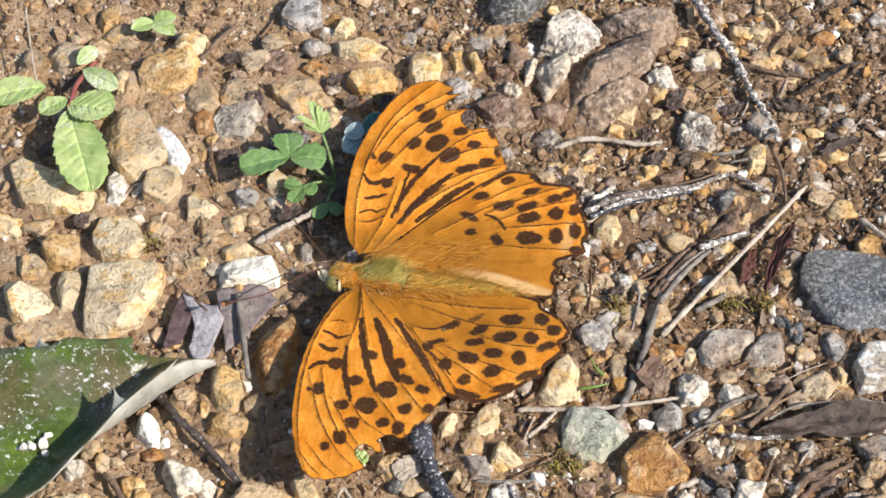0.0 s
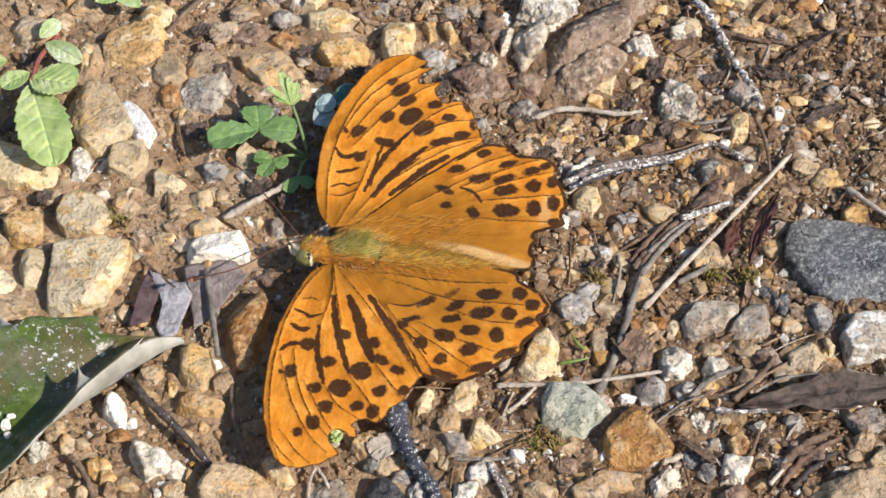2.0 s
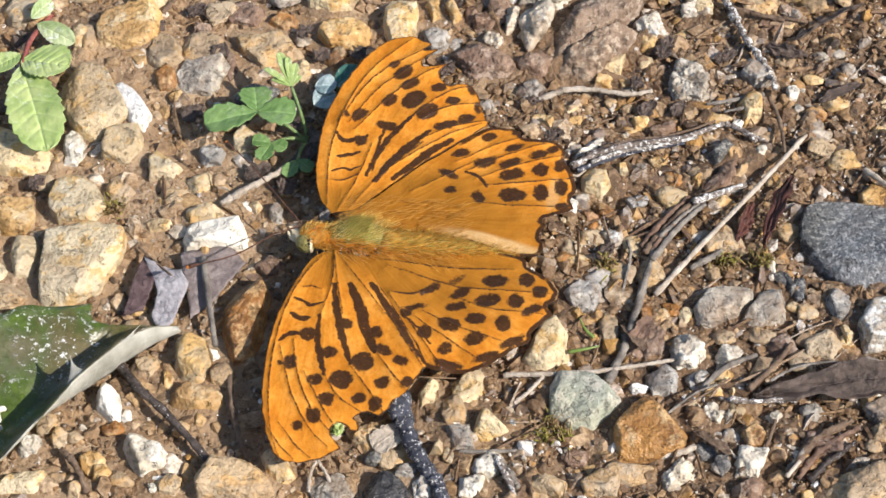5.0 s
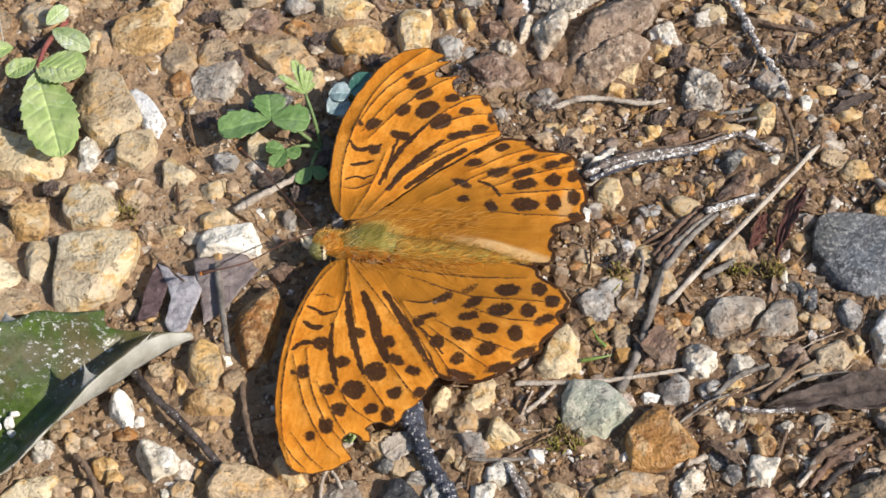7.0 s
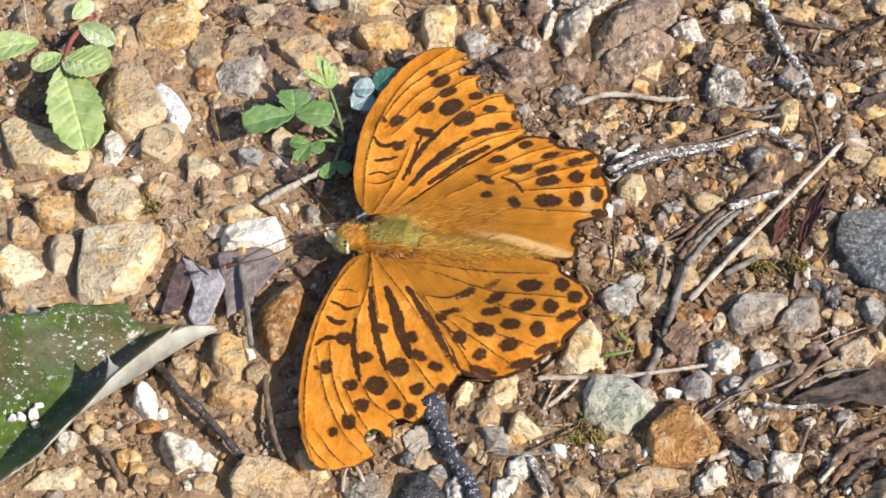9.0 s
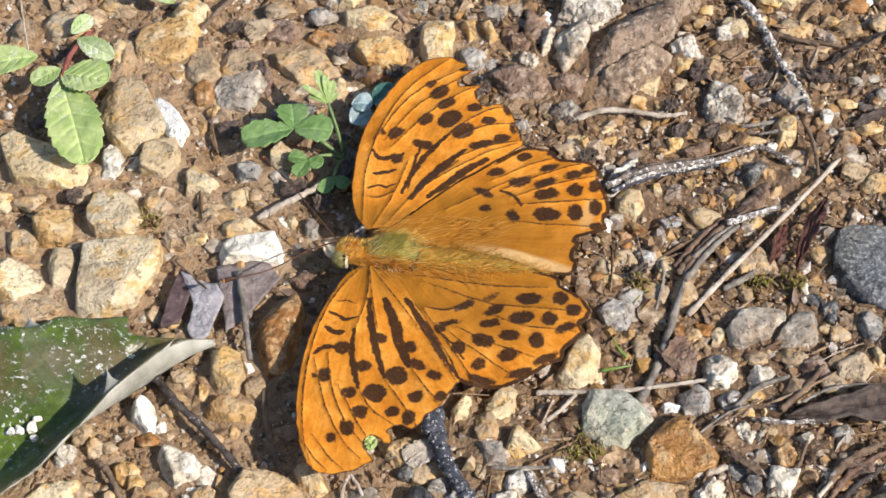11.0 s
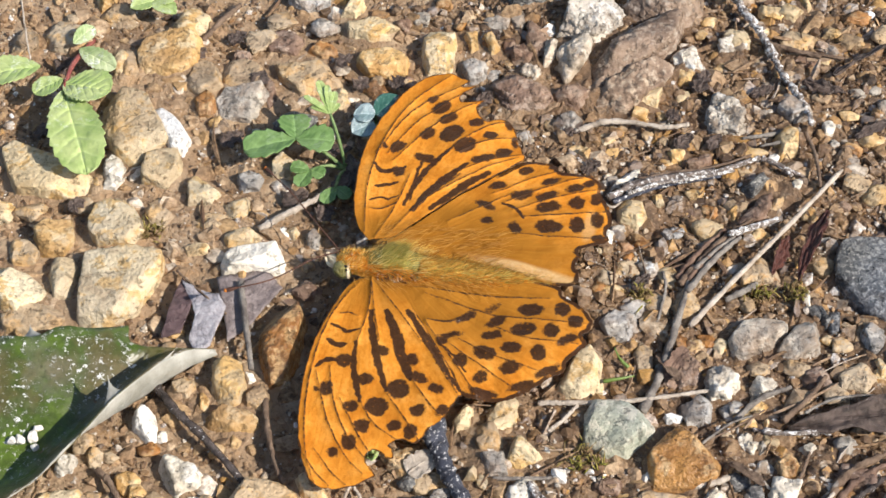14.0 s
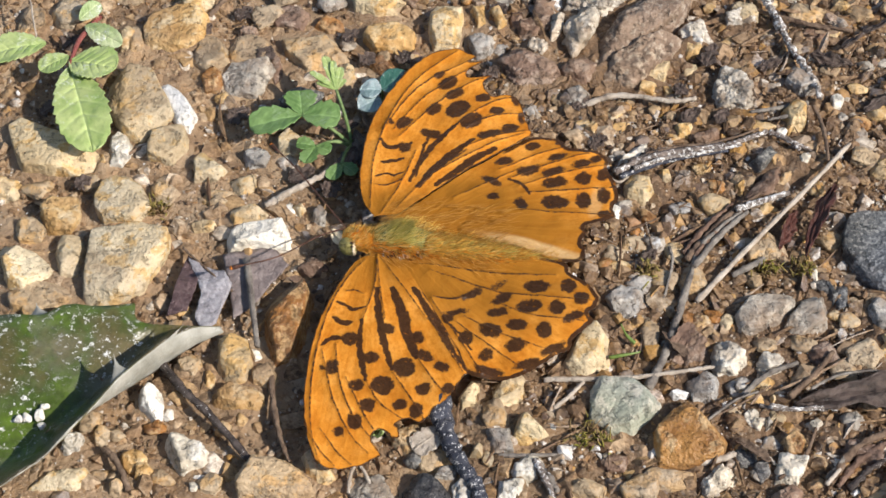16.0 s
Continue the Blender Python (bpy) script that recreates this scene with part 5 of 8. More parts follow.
twig("twig", [(24.53, -26.87, 0.80), (27.49, -20.00, 1.20), (29.83, -12.73, 1.40), (32.85, -2.90, 1.20)], 0.60, 0.40, BARK_GREY, "weathered grey-brown stick half covered by litter", "twig", knobbly=0.12)
twig("twig", [(11.26, -25.46, 0.80), (16.29, -25.66, 1.20), (22.78, -25.46, 1.30), (28.63, -24.50, 1.20), (33.45, -23.39, 0.90)], 0.35, 0.25, BARK_PALE, "thin pale root on the grit", "twig")
twig("twig", [(12.43, -29.86, 0.70), (14.39, -28.30, 1.20), (16.29, -25.78, 1.00)], 0.32, 0.25, BARK_PALE, "thin pale root on the grit", "twig")
twig("twig", [(-2.3, -30.3, 3.2), (-1.9, -32.0, 3.0), (-1.3, -34.0, 2.6)], 1.75, 1.25, BARK_BLACK, "black charred twig end dusted with white specks", "twig", steps=5, knobbly=0.12)
twig("twig", [(-1.6, -33.0, 2.6), (-0.5, -36.3, 2.2), (1.2, -39.7, 1.8), (2.8, -42.5, 1.6), (3.7, -46.3, 1.2)], 1.15, 0.85, BARK_BLACK, "black charred twig dusted with white specks", "twig", knobbly=0.12, jitter=0.06)
twig("twig", [(9.9, -38.0, 1.2), (11.0, -41.0, 1.6), (12.4, -44.3, 1.0)], 0.5, 0.35, BARK_FLECK, "short grey stick end", "twig")
twig("twig", [(-38.49, -22.12, 1.00), (-34.69, -27.44, 1.60), (-31.17, -31.09, 1.60), (-25.46, -37.74, 0.90)], 0.65, 0.50, BARK_STICK, "straight dark brown stick on brown soil", "twig", jitter=0.05, knobbly=0.1)
twig("twig", [(-27.98, -6.42, 1.90), (-26.85, -13.20, 2.00), (-25.58, -20.75, 1.60)], 0.50, 0.35, BARK_GREY, "short grey stalk leaning on pebbles", "twig", jitter=0.03, knobbly=0.06)
twig("twig", [(-36.73, -4.22, 1.60), (-33.39, -7.79, 1.80), (-29.54, -11.50, 1.40)], 0.18, 0.14, BARK_BROWN, "thin dark stem across a dead leaf", "twig")
twig("twig", [(-23.68, -24.21, 0.80), (-22.96, -29.85, 1.30), (-21.74, -34.98, 1.30), (-20.42, -38.00, 0.80)], 0.45, 0.30, BARK_BROWN, "curved brown stalk beside pebbles", "twig")
twig("twig", [(-43.87, -35.91, 0.80), (-41.80, -38.27, 1.20), (-40.05, -42.12, 0.80)], 0.50, 0.40, BARK_BROWN, "short brown stalk bit", "twig")
twig("twig", [(-26.29, 3.99, 0.80), (-22.87, 6.04, 1.40), (-19.84, 7.93, 1.60), (-16.45, 10.91, 1.20)], 0.55, 0.40, BARK_PALE, "pale dry stick under a clover", "twig")
twig("twig", [(-13.08, -42.33, 0.50), (-12.78, -39.98, 1.30), (-12.13, -38.40, 1.40)], 0.25, 0.20, BARK_PALE, "thin pale root loop", "twig")
twig("twig", [(-9.96, -42.33, 0.50), (-11.04, -39.98, 1.30), (-11.99, -38.40, 1.40)], 0.25, 0.20, BARK_PALE, "thin pale root loop", "twig")

twig("twig", [(38.31, -29.50, 0.80), (41.02, -30.38, 1.20), (46.79, -30.18, 0.90)], 0.30, 0.20, BARK_FLECK, "thin twig flecked with white specks", "twig")
twig("twig", [(36.35, -35.07, 0.80), (37.92, -36.60, 1.20), (39.51, -38.48, 0.90)], 0.25, 0.20, BARK_PALE, "thin pale root on the grit", "twig")
twig("twig", [(42.84, 43.09, 0.80), (49.19, 39.65, 1.20), (58.21, 37.57, 0.90)], 0.35, 0.25, BARK_BROWN, "thin brown twig on the litter", "twig")
twig("twig", [(5.33, -36.93, 0.70), (9.52, -37.13, 1.00), (13.75, -36.77, 0.70)], 0.30, 0.20, BARK_GREY, "thin grey stalk on the grit", "twig")
twig("twig", [(9.86, -38.00, 0.80), (11.52, -40.61, 1.00), (12.51, -42.46, 0.70)], 0.60, 0.50, BARK_GREY, "short grey stick end", "twig")
twig("twig", [(30.14, -38.00, 0.80), (33.27, -37.60, 1.20), (34.44, -36.75, 0.80)], 0.50, 0.40, BARK_PALE, "short pale wood splinter", "twig")
twig("twig", [(-37.06, 41.48, 0.60), (-35.15, 44.72, 1.00), (-32.08, 49.27, 0.80)], 0.50, 0.40, BARK_BROWN, "short brown stick on soil", "twig")
twig("twig", [(21.8, 9.1, 1.7), (26.2, 11.6, 1.7), (31.8, 13.2, 1.7), (37.4, 14.1, 1.7), (40.7, 15.5, 1.7), (43.6, 16.8, 1.7)], 0.55, 0.32, BARK_FLECK, "weathered dark splinter of wood streaked with white", "twig")
twig("twig", [(22.5, 8.5, 1.5), (27.0, 10.6, 1.5), (32.2, 12.2, 1.5), (37.8, 13.3, 1.5)], 0.42, 0.22, BARK_BLACK, "weathered dark splinter of wood streaked with white", "twig")
twig("twig", [(24.5, 9.6, 2.0), (29.3, 11.6, 2.0), (34.1, 12.5, 2.0), (39.7, 14.0, 2.0)], 0.36, 0.2, BARK_CHALK, "weathered dark splinter of wood streaked with white", "twig")
twig("twig", [(23.8, 11.0, 1.9), (27.8, 12.6, 1.9), (33.0, 13.7, 1.9), (37.0, 14.5, 1.9)], 0.32, 0.16, BARK_STICK, "weathered dark splinter of wood streaked with white", "twig")
twig("twig", [(26.2, 12.3, 2.0), (31.0, 13.6, 2.0), (35.0, 14.2, 2.0), (39.1, 15.5, 2.0), (42.4, 17.1, 2.0)], 0.26, 0.14, BARK_BROWN, "weathered dark splinter of wood streaked with white", "twig")
twig("twig", [(44.0, 17.0, 1.3), (46.3, 15.6, 1.3), (47.8, 13.7, 1.3)], 0.45, 0.3, BARK_FLECK, "short dark twig flecked with white specks", "twig")
twig("twig", [(41.1, 55.1, 2.0), (44.8, 45.0, 2.0), (46.8, 39.7, 2.0), (48.5, 33.2, 2.0), (50.7, 27.8, 2.0), (51.8, 23.1, 2.0)], 0.62, 0.42, BARK_CHALK, "thin twig crusted with white specks", "twig", jitter=0.25, knobbly=0.22)
twig("twig", [(46.6, 40.4, 1.3), (50.5, 39.1, 1.3), (54.7, 37.5, 1.3)], 0.5, 0.3, BARK_BROWN, "brown splinter of wood on the litter", "twig")
twig("twig", [(50.5, 21.6, 1.8), (51.4, 17.6, 1.8), (51.5, 13.7, 1.8), (51.4, 11.1, 1.8)], 0.32, 0.25, BARK_BROWN, "short bent brown stalk on litter", "twig")
twig("twig", [(49.8, 22.6, 1.4), (48.0, 20.4, 1.4), (43.9, 19.3, 1.4)], 0.35, 0.2, BARK_GREY, "short thin grey stalk on litter", "twig")
twig("twig", [(30.7, -6.1, 1.2), (34.4, -1.2, 1.2), (38.6, 3.2, 1.2), (42.2, 6.1, 1.2)], 0.6, 0.35, BARK_BROWN, "brown strip of bark lying on litter", "twig", knobbly=0.2, jitter=0.14)
twig("twig", [(30.3, -4.8, 1.0), (33.8, -0.2, 1.0), (37.7, 4.0, 1.0)], 0.5, 0.3, BARK_RED, "reddish brown strip of bark on litter", "twig", knobbly=0.2, jitter=0.14)
twig("twig", [(31.9, -5.7, 1.4), (35.6, -0.8, 1.4), (40.1, 3.4, 1.4)], 0.45, 0.25, BARK_RED, "reddish brown strip of bark on litter", "twig", knobbly=0.2, jitter=0.14)
twig("twig", [(32.8, -3.8, 1.7), (36.4, -0.0, 1.7), (38.7, 2.0, 1.7)], 0.35, 0.2, BARK_GREY, "weathered grey strip of bark on litter", "twig", knobbly=0.2, jitter=0.14)
twig("twig", [(31.5, -7.7, 1.7), (35.4, -2.3, 1.7), (39.5, 2.0, 1.7)], 0.5, 0.3, BARK_GREY, "weathered grey strip of bark on litter", "twig")
twig("twig", [(37.9, 2.2, 1.9), (41.9, 3.8, 1.9), (45.5, 5.2, 1.9)], 0.5, 0.35, BARK_CHALK, "short splinter crusted white", "twig")
twig("twig", [(39.5, -30.0, 1.4), (43.0, -30.5, 1.4), (46.6, -30.2, 1.4), (47.9, -30.8, 1.4)], 0.35, 0.2, BARK_CHALK, "thin twig flecked with white specks", "twig")
twig("twig", [(45.7, -41.2, 1.2), (49.4, -36.4, 1.2), (54.5, -33.4, 1.2)], 0.6, 0.4, BARK_BROWN, "brown stick half buried in litter", "twig", knobbly=0.2, jitter=0.14)
twig("twig", [(46.7, -41.6, 0.9), (50.3, -37.4, 0.9), (55.3, -34.3, 0.9)], 0.5, 0.35, BARK_RED, "reddish brown strip of bark on litter", "twig", knobbly=0.2, jitter=0.14)
twig("twig", [(48.0, -42.0, 1.0), (51.5, -38.8, 1.0), (54.6, -36.5, 1.0)], 0.45, 0.3, BARK_STICK, "dark splinter of wood half buried in litter", "twig", knobbly=0.2, jitter=0.14)
twig("twig", [(45.1, -42.2, 2.2), (47.0, -40.0, 2.2)], 0.3, 0.25, BARK_PALE, "short pale wood splinter", "twig")
twig("twig", [(42.1, -28.6, 1.4), (45.7, -25.1, 1.4), (48.4, -21.5, 1.4)], 0.5, 0.3, BARK_BROWN, "brown stalk on the litter", "twig")
twig("twig", [(36.1, -28.3, 1.0), (39.7, -24.8, 1.0), (43.8, -23.0, 1.0)], 0.45, 0.3, BARK_GREY, "thin grey stalk on the grit", "twig")
twig("twig", [(31.4, -32.8, 2.4), (35.1, -29.8, 2.4), (38.1, -28.5, 2.4)], 0.18, 0.14, BARK_GREY, "hair-thin rootlet across stones", "twig")
twig("twig", [(19.9, 10.1, 1.0), (22.2, 8.0, 1.0), (23.8, 9.0, 1.0)], 0.2, 0.15, BARK_PALE, "thin pale root bit", "twig")
twig("twig", [(62.1, 8.1, 1.4), (64.9, 4.6, 1.8), (69.2, 0.5, 1.4)], 0.42, 0.3, BARK_PALE, "straight pale dry twig lying on litter", "twig", jitter=0.06)
twig("twig", [(44.8, -27.9, 2.2), (48.5, -26.1, 2.6), (53.7, -25.5, 2.6), (61.5, -27.3, 2.4)], 0.2, 0.14, BARK_GREY, "thin grey stalk across a dead leaf", "twig")


def thing(name, label, category, at, turn=0):
    ob = new(name)
    ob.matrix_world = pose(at[0] * MM, at[1] * MM, at[2] * MM, 0, 0, turn)
    ob.empty_display_size = 0.002
    return tagged(ob, label, category)


def flake(label, material, base, tip, width, roll=0.0, **shape):
    """A fallen leaf or scrap of one."""
    length = (Vector(tip) - Vector(base)).length
    shape = {"fold": 0.1, "arch": 0.05, "wave": 0.26, "ragged": 0.9, "seed": fresh(), "pointed": 0.55, **shape}
    v, f = leaf_shape(length, width, **shape)
    scrap = new("dead_leaf")
    scrap.matrix_world = aim(base, tip, roll)
    ob = part("blade", mesh("blade", v, f, material), scrap)
    s = ob.modifiers.new("thickness", "SOLIDIFY")
    s.thickness, s.offset = 0.15 * MM, 0
    m, n = 16, 40
    rib = v.reshape(n + 1, 2 * m + 1, 3)[1:n - 3:3, m] + (0, 0, 0.05 * MM)
    part("midrib", mesh("midrib", *tube(rib, np.linspace(0.25, 0.1, len(rib)) * MM, 6, 2, 0.1), material), scrap, "raised midrib")
    return tagged(scrap, label, "leaf")


def shard(label, material, high, tilt, *corners):
    """A flat broken piece of a dead leaf, a little buckled, with a ragged rim."""
    ring = []
    for (x0, y0), (x1, y1) in zip(corners, corners[1:] + corners[:1]):
        for k in range(6):
            q = k / 6
            jag = noise.noise_vector(Vector((x0 + (x1 - x0) * q, y0 + (y1 - y0) * q, high)) * 1.7) * 0.22
            ring.append((x0 + (x1 - x0) * q + jag.x, y0 + (y1 - y0) * q + jag.y))
    ring = np.array(ring)
    mid = ring.mean(0)
    V = [p for k in range(9) for p in mid + (ring - mid) * (1 - k / 8.4)]
    V = [(x, y, high + (x - mid[0]) * tilt[0] + (y - mid[1]) * tilt[1] + 0.45 * noise.fractal(Vector((x * 0.33, y * 0.33, high)), 0.8, 2.0, 3)) for x, y in V]
    w = len(ring)
    F = [(k * w + a, k * w + (a + 1) % w, (k + 1) * w + (a + 1) % w, (k + 1) * w + a) for k in range(8) for a in range(w)] + [tuple(8 * w + a for a in range(w))]
    ob = tagged(new("dead_leaf", mesh("dead_leaf", np.array(V) * MM, F, material)), label, "leaf")
    s = ob.modifiers.new("thickness", "SOLIDIFY")
    s.thickness, s.offset = 0.16 * MM, 0
    return ob


shard("dark purple-brown piece of dead leaf on brown soil", DEAD_PURPLE, 1.3, (0.05, 0.03), (-37.9, -15.3), (-37.2, -10.0), (-36.0, -5.3), (-33.9, -7.1), (-34.3, -10.4), (-35.4, -14.5))
shard("flat silvery grey broken dead leaf on brown soil", DEAD_GREY, 1.7, (0.04, 0.02), (-35.9, -5.9), (-33.4, -7.6), (-30.7, -8.4), (-29.6, -10.8), (-31.2, -17.1), (-32.8, -18.5), (-34.1, -16.0), (-33.6, -11.7), (-34.7, -8.4))
shard("flat mauve-grey piece of dead leaf on brown soil", DEAD_MAUVE, 1.1, (-0.02, 0.03), (-31.4, -5.2), (-27.8, -4.1), (-24.2, -4.1), (-22.4, -6.8), (-24.4, -9.9), (-27.5, -14.5), (-29.1, -15.8), (-29.9, -11.3))
flake("small green leaf scrap under the torn wing", LEAF_LIGHT, (-9.08, -34.34, 1.60), (-10.87, -33.20, 1.80), 2.2, 0, ragged=0.4)
flake("beige scrap of dead leaf dotted with brown", BARK_PALE, (-5.2, -36.6, 1.3), (-0.9, -33.6, 1.9), 3.4, 5, wave=0.06, ragged=0.3, vein=0.0, pointed=0.4)
flake("dark scrap of dead leaf under the clover", DEAD_BROWN, (-16.63, 9.08, 0.90), (-14.12, 14.34, 1.30), 2.6, 10, wave=0.1, ragged=0.6, vein=0.0)
flake("dark scrap of dead leaf under the clover", DEAD_BROWN, (-12.27, 10.13, 0.90), (-14.38, 17.58, 1.30), 2.2, -15, wave=0.1, ragged=0.6, vein=0.0)
flake("dark scrap of dead leaf under the clover", BARK_BROWN, (-11.48, 16.00, 0.90), (-13.37, 20.88, 1.30), 1.8, 15, wave=0.1, ragged=0.6, vein=0.0)
flake("dark scrap of dead leaf under the clover", DEAD_BROWN, (-17.94, 17.95, 0.90), (-13.95, 18.89, 1.30), 2.4, 0, wave=0.1, ragged=0.6, vein=0.0)
flake("stiff dark scrap added as shade in a gap of the litter", DEAD_BROWN, (57.76, 21.38, 1.00), (63.61, 23.87, 1.90), 1.4, 10, wave=0.07, ragged=0.5, fold=0.25, vein=0.0, pointed=0.3, blunt=0.3)
flake("torn strip of brown bark on litter", BARK_BROWN, (26.90, -18.02, 1.00), (29.05, -22.78, 1.90), 1.5, -25, wave=0.07, ragged=0.5, fold=0.25, vein=0.0, pointed=0.3, blunt=0.3)
flake("reddish brown strip of bark on litter", BARK_RED, (27.75, -21.66, 1.00), (30.55, -17.32, 1.90), 2.0, 10, wave=0.07, ragged=0.5, fold=0.25, vein=0.0, pointed=0.3, blunt=0.3)
flake("torn strip of brown bark on litter", BARK_BROWN, (34.95, -34.78, 1.00), (38.67, -38.73, 1.90), 1.4, -10, wave=0.07, ragged=0.5, fold=0.25, vein=0.0, pointed=0.3, blunt=0.3)
flake("dark brown dead leaf crumpled on litter", DEAD_BROWN, (56.07, 33.92, 1.00), (66.90, 40.54, 1.50), 1.9, -35, vein=0.005)
flake("dark brown dead leaf crumpled on litter", DEAD_BROWN, (51.38, 32.75, 1.00), (57.12, 29.84, 1.60), 1.8, 35, vein=0.005)
flake("curled dark red-brown dead leaf on litter", DEAD_RED, (51.9, 6.5, 2.0), (46.6, -5.2, 1.2), 2.4, 30, wave=0.16, ragged=0.5, curl=0.05, vein=0.01)
flake("curled dark red-brown dead leaf on litter", DEAD_RED, (46.1, 2.6, 1.2), (43.2, -4.2, 1.0), 1.8, -30, wave=0.2, ragged=0.7, vein=0.01)
flake("long dark brown dead leaf lying on litter", DEAD_BROWN, (42.5, -29.5, 0.9), (68.9, -26.8, 2.0), 4.6, 10, wave=0.12, ragged=0.45, pointed=0.9, widest=0.65, ribs=5, vein=0.025, fold=0.2)
# Dark scraps added to imitate shaded gaps in the litter.
flake("dark scrap added as shade in a gap of the litter", DEAD_BROWN, (18.5, 14.7, 0.9), (21.1, 16.2, 1.3), 2.0, 10, wave=0.15, ragged=0.7, vein=0.0)
flake("dark scrap added as shade in a gap of the litter", DEAD_BROWN, (25.5, 11.7, 0.9), (29.1, 13.8, 1.3), 2.2, 10, wave=0.15, ragged=0.7, vein=0.0)
flake("dark scrap added as shade in a gap of the litter", DEAD_BROWN, (16.4, 22.1, 0.9), (18.9, 23.9, 1.3), 2.0, 10, wave=0.15, ragged=0.7, vein=0.0)
flake("dark scrap added as shade in a gap of the litter", DEAD_BROWN, (31.9, 19.3, 0.9), (34.5, 21.6, 1.3), 2.2, 10, wave=0.15, ragged=0.7, vein=0.0)
flake("dark scrap added as shade in a gap of the litter", DEAD_BROWN, (36.0, 30.5, 0.9), (37.5, 34.7, 1.3), 2.2, 10, wave=0.15, ragged=0.7, vein=0.0)
flake("dark scrap added as shade in a gap of the litter", DEAD_BROWN, (31.2, 26.5, 0.9), (33.0, 24.4, 1.3), 1.8, 10, wave=0.15, ragged=0.7, vein=0.0)
flake("dark scrap added as shade in a gap of the litter", DEAD_BROWN, (36.7, 19.2, 0.9), (38.5, 21.6, 1.3), 1.8, 10, wave=0.15, ragged=0.7, vein=0.0)
flake("dark scrap added as shade in a gap of the litter", DEAD_BROWN, (43.7, 29.9, 0.9), (47.1, 31.2, 1.3), 1.8, 10, wave=0.15, ragged=0.7, vein=0.0)
flake("dark scrap added as shade in a gap of the litter", DEAD_BROWN, (3.9, 27.8, 0.9), (6.0, 30.3, 1.3), 2.0, 10, wave=0.15, ragged=0.7, vein=0.0)
flake("dark scrap added as shade in a gap of the litter", DEAD_BROWN, (24.4, -7.0, 0.9), (26.8, -4.4, 1.3), 1.8, 10, wave=0.15, ragged=0.7, vein=0.0)
# Dark scraps added in place of deep shade and dark clods on the mud.
flake("dark scrap added as shade and dark clods on the mud", DEAD_BROWN, (-33.1, 41.1, 0.7), (-30.7, 43.0, 1.0), 2.2, 8, wave=0.12, ragged=0.8, vein=0.0)
flake("dark scrap added as shade and dark clods on the mud", DEAD_BROWN, (-28.8, 31.4, 0.7), (-27.4, 34.8, 1.0), 2.4, 8, wave=0.12, ragged=0.8, vein=0.0)
flake("dark scrap added as shade and dark clods on the mud", DEAD_BROWN, (-14.0, 31.3, 0.7), (-12.2, 33.3, 1.0), 2.2, 8, wave=0.12, ragged=0.8, vein=0.0)
flake("dark scrap added as shade and dark clods on the mud", DEAD_BROWN, (-8.8, 31.7, 0.7), (-6.8, 33.3, 1.0), 2.2, 8, wave=0.12, ragged=0.8, vein=0.0)
flake("dark scrap added as shade and dark clods on the mud", DEAD_BROWN, (-16.8, 36.2, 0.7), (-14.7, 38.1, 1.0), 2.0, 8, wave=0.12, ragged=0.8, vein=0.0)
flake("dark scrap added as shade and dark clods on the mud", DEAD_BROWN, (-32.6, 19.8, 0.7), (-29.7, 22.2, 1.0), 2.4, 8, wave=0.12, ragged=0.8, vein=0.0)
flake("dark scrap added as shade and dark clods on the mud", DEAD_BROWN, (-23.3, 8.7, 0.7), (-19.8, 10.7, 1.0), 2.6, 8, wave=0.12, ragged=0.8, vein=0.0)
flake("dark scrap added as shade and dark clods on the mud", DEAD_BROWN, (-25.6, 22.3, 0.7), (-22.4, 23.5, 1.0), 2.2, 8, wave=0.12, ragged=0.8, vein=0.0)
flake("dark scrap added as shade and dark clods on the mud", DEAD_BROWN, (-18.4, 5.8, 0.7), (-16.1, 7.9, 1.0), 2.4, 8, wave=0.12, ragged=0.8, vein=0.0)
flake("dark scrap added as shade and dark clods on the mud", DEAD_BROWN, (-58.0, 34.7, 0.7), (-55.8, 37.3, 1.0), 2.6, 8, wave=0.12, ragged=0.8, vein=0.0)
flake("dark scrap added as shade and dark clods on the mud", DEAD_BROWN, (-59.6, 21.5, 0.7), (-56.6, 23.7, 1.0), 2.2, 8, wave=0.12, ragged=0.8, vein=0.0)
flake("dark scrap added as shade and dark clods on the mud", DEAD_BROWN, (5.3, 40.9, 0.7), (7.0, 43.6, 1.0), 2.4, 8, wave=0.12, ragged=0.8, vein=0.0)
flake("dark scrap added as shade and dark clods on the mud", DEAD_BROWN, (-53.0, 7.5, 0.7), (-50.8, 9.1, 1.0), 2.0, 8, wave=0.12, ragged=0.8, vein=0.0)
flake("dark scrap added as shade and dark clods on the mud", DEAD_BROWN, (-38.3, 37.5, 0.7), (-36.6, 39.6, 1.0), 2.0, 8, wave=0.12, ragged=0.8, vein=0.0)


# ---- green plants ----
def sapling():
    plant = thing("seedling", "small seedling with pale green toothed leaves and red stalk", "plant", SAPLING_FOOT)
    line = smooth_line([SAPLING_FOOT, SAPLING_MID, SAPLING_TOP], 6)
    v, f = tube(line * MM, np.linspace(0.45, 0.3, len(line)) * MM, 8, 4, 0.08)
    part("stem", mesh("stem", v, f, STEM_RED), plant, "thin red stem").matrix_world = Matrix()
    for base, tip, width, roll, tone in SAPLING_LEAVES:
        blade("leaf", plant, base, tip, width, tone, roll=roll, teeth=9, tooth=0.06, fold=0.10, arch=0.04, pointed=0.72, blunt=0.50, widest=0.52, vein=0.03, seed=fresh(), ribs=6, n=66, m=22)
    return plant


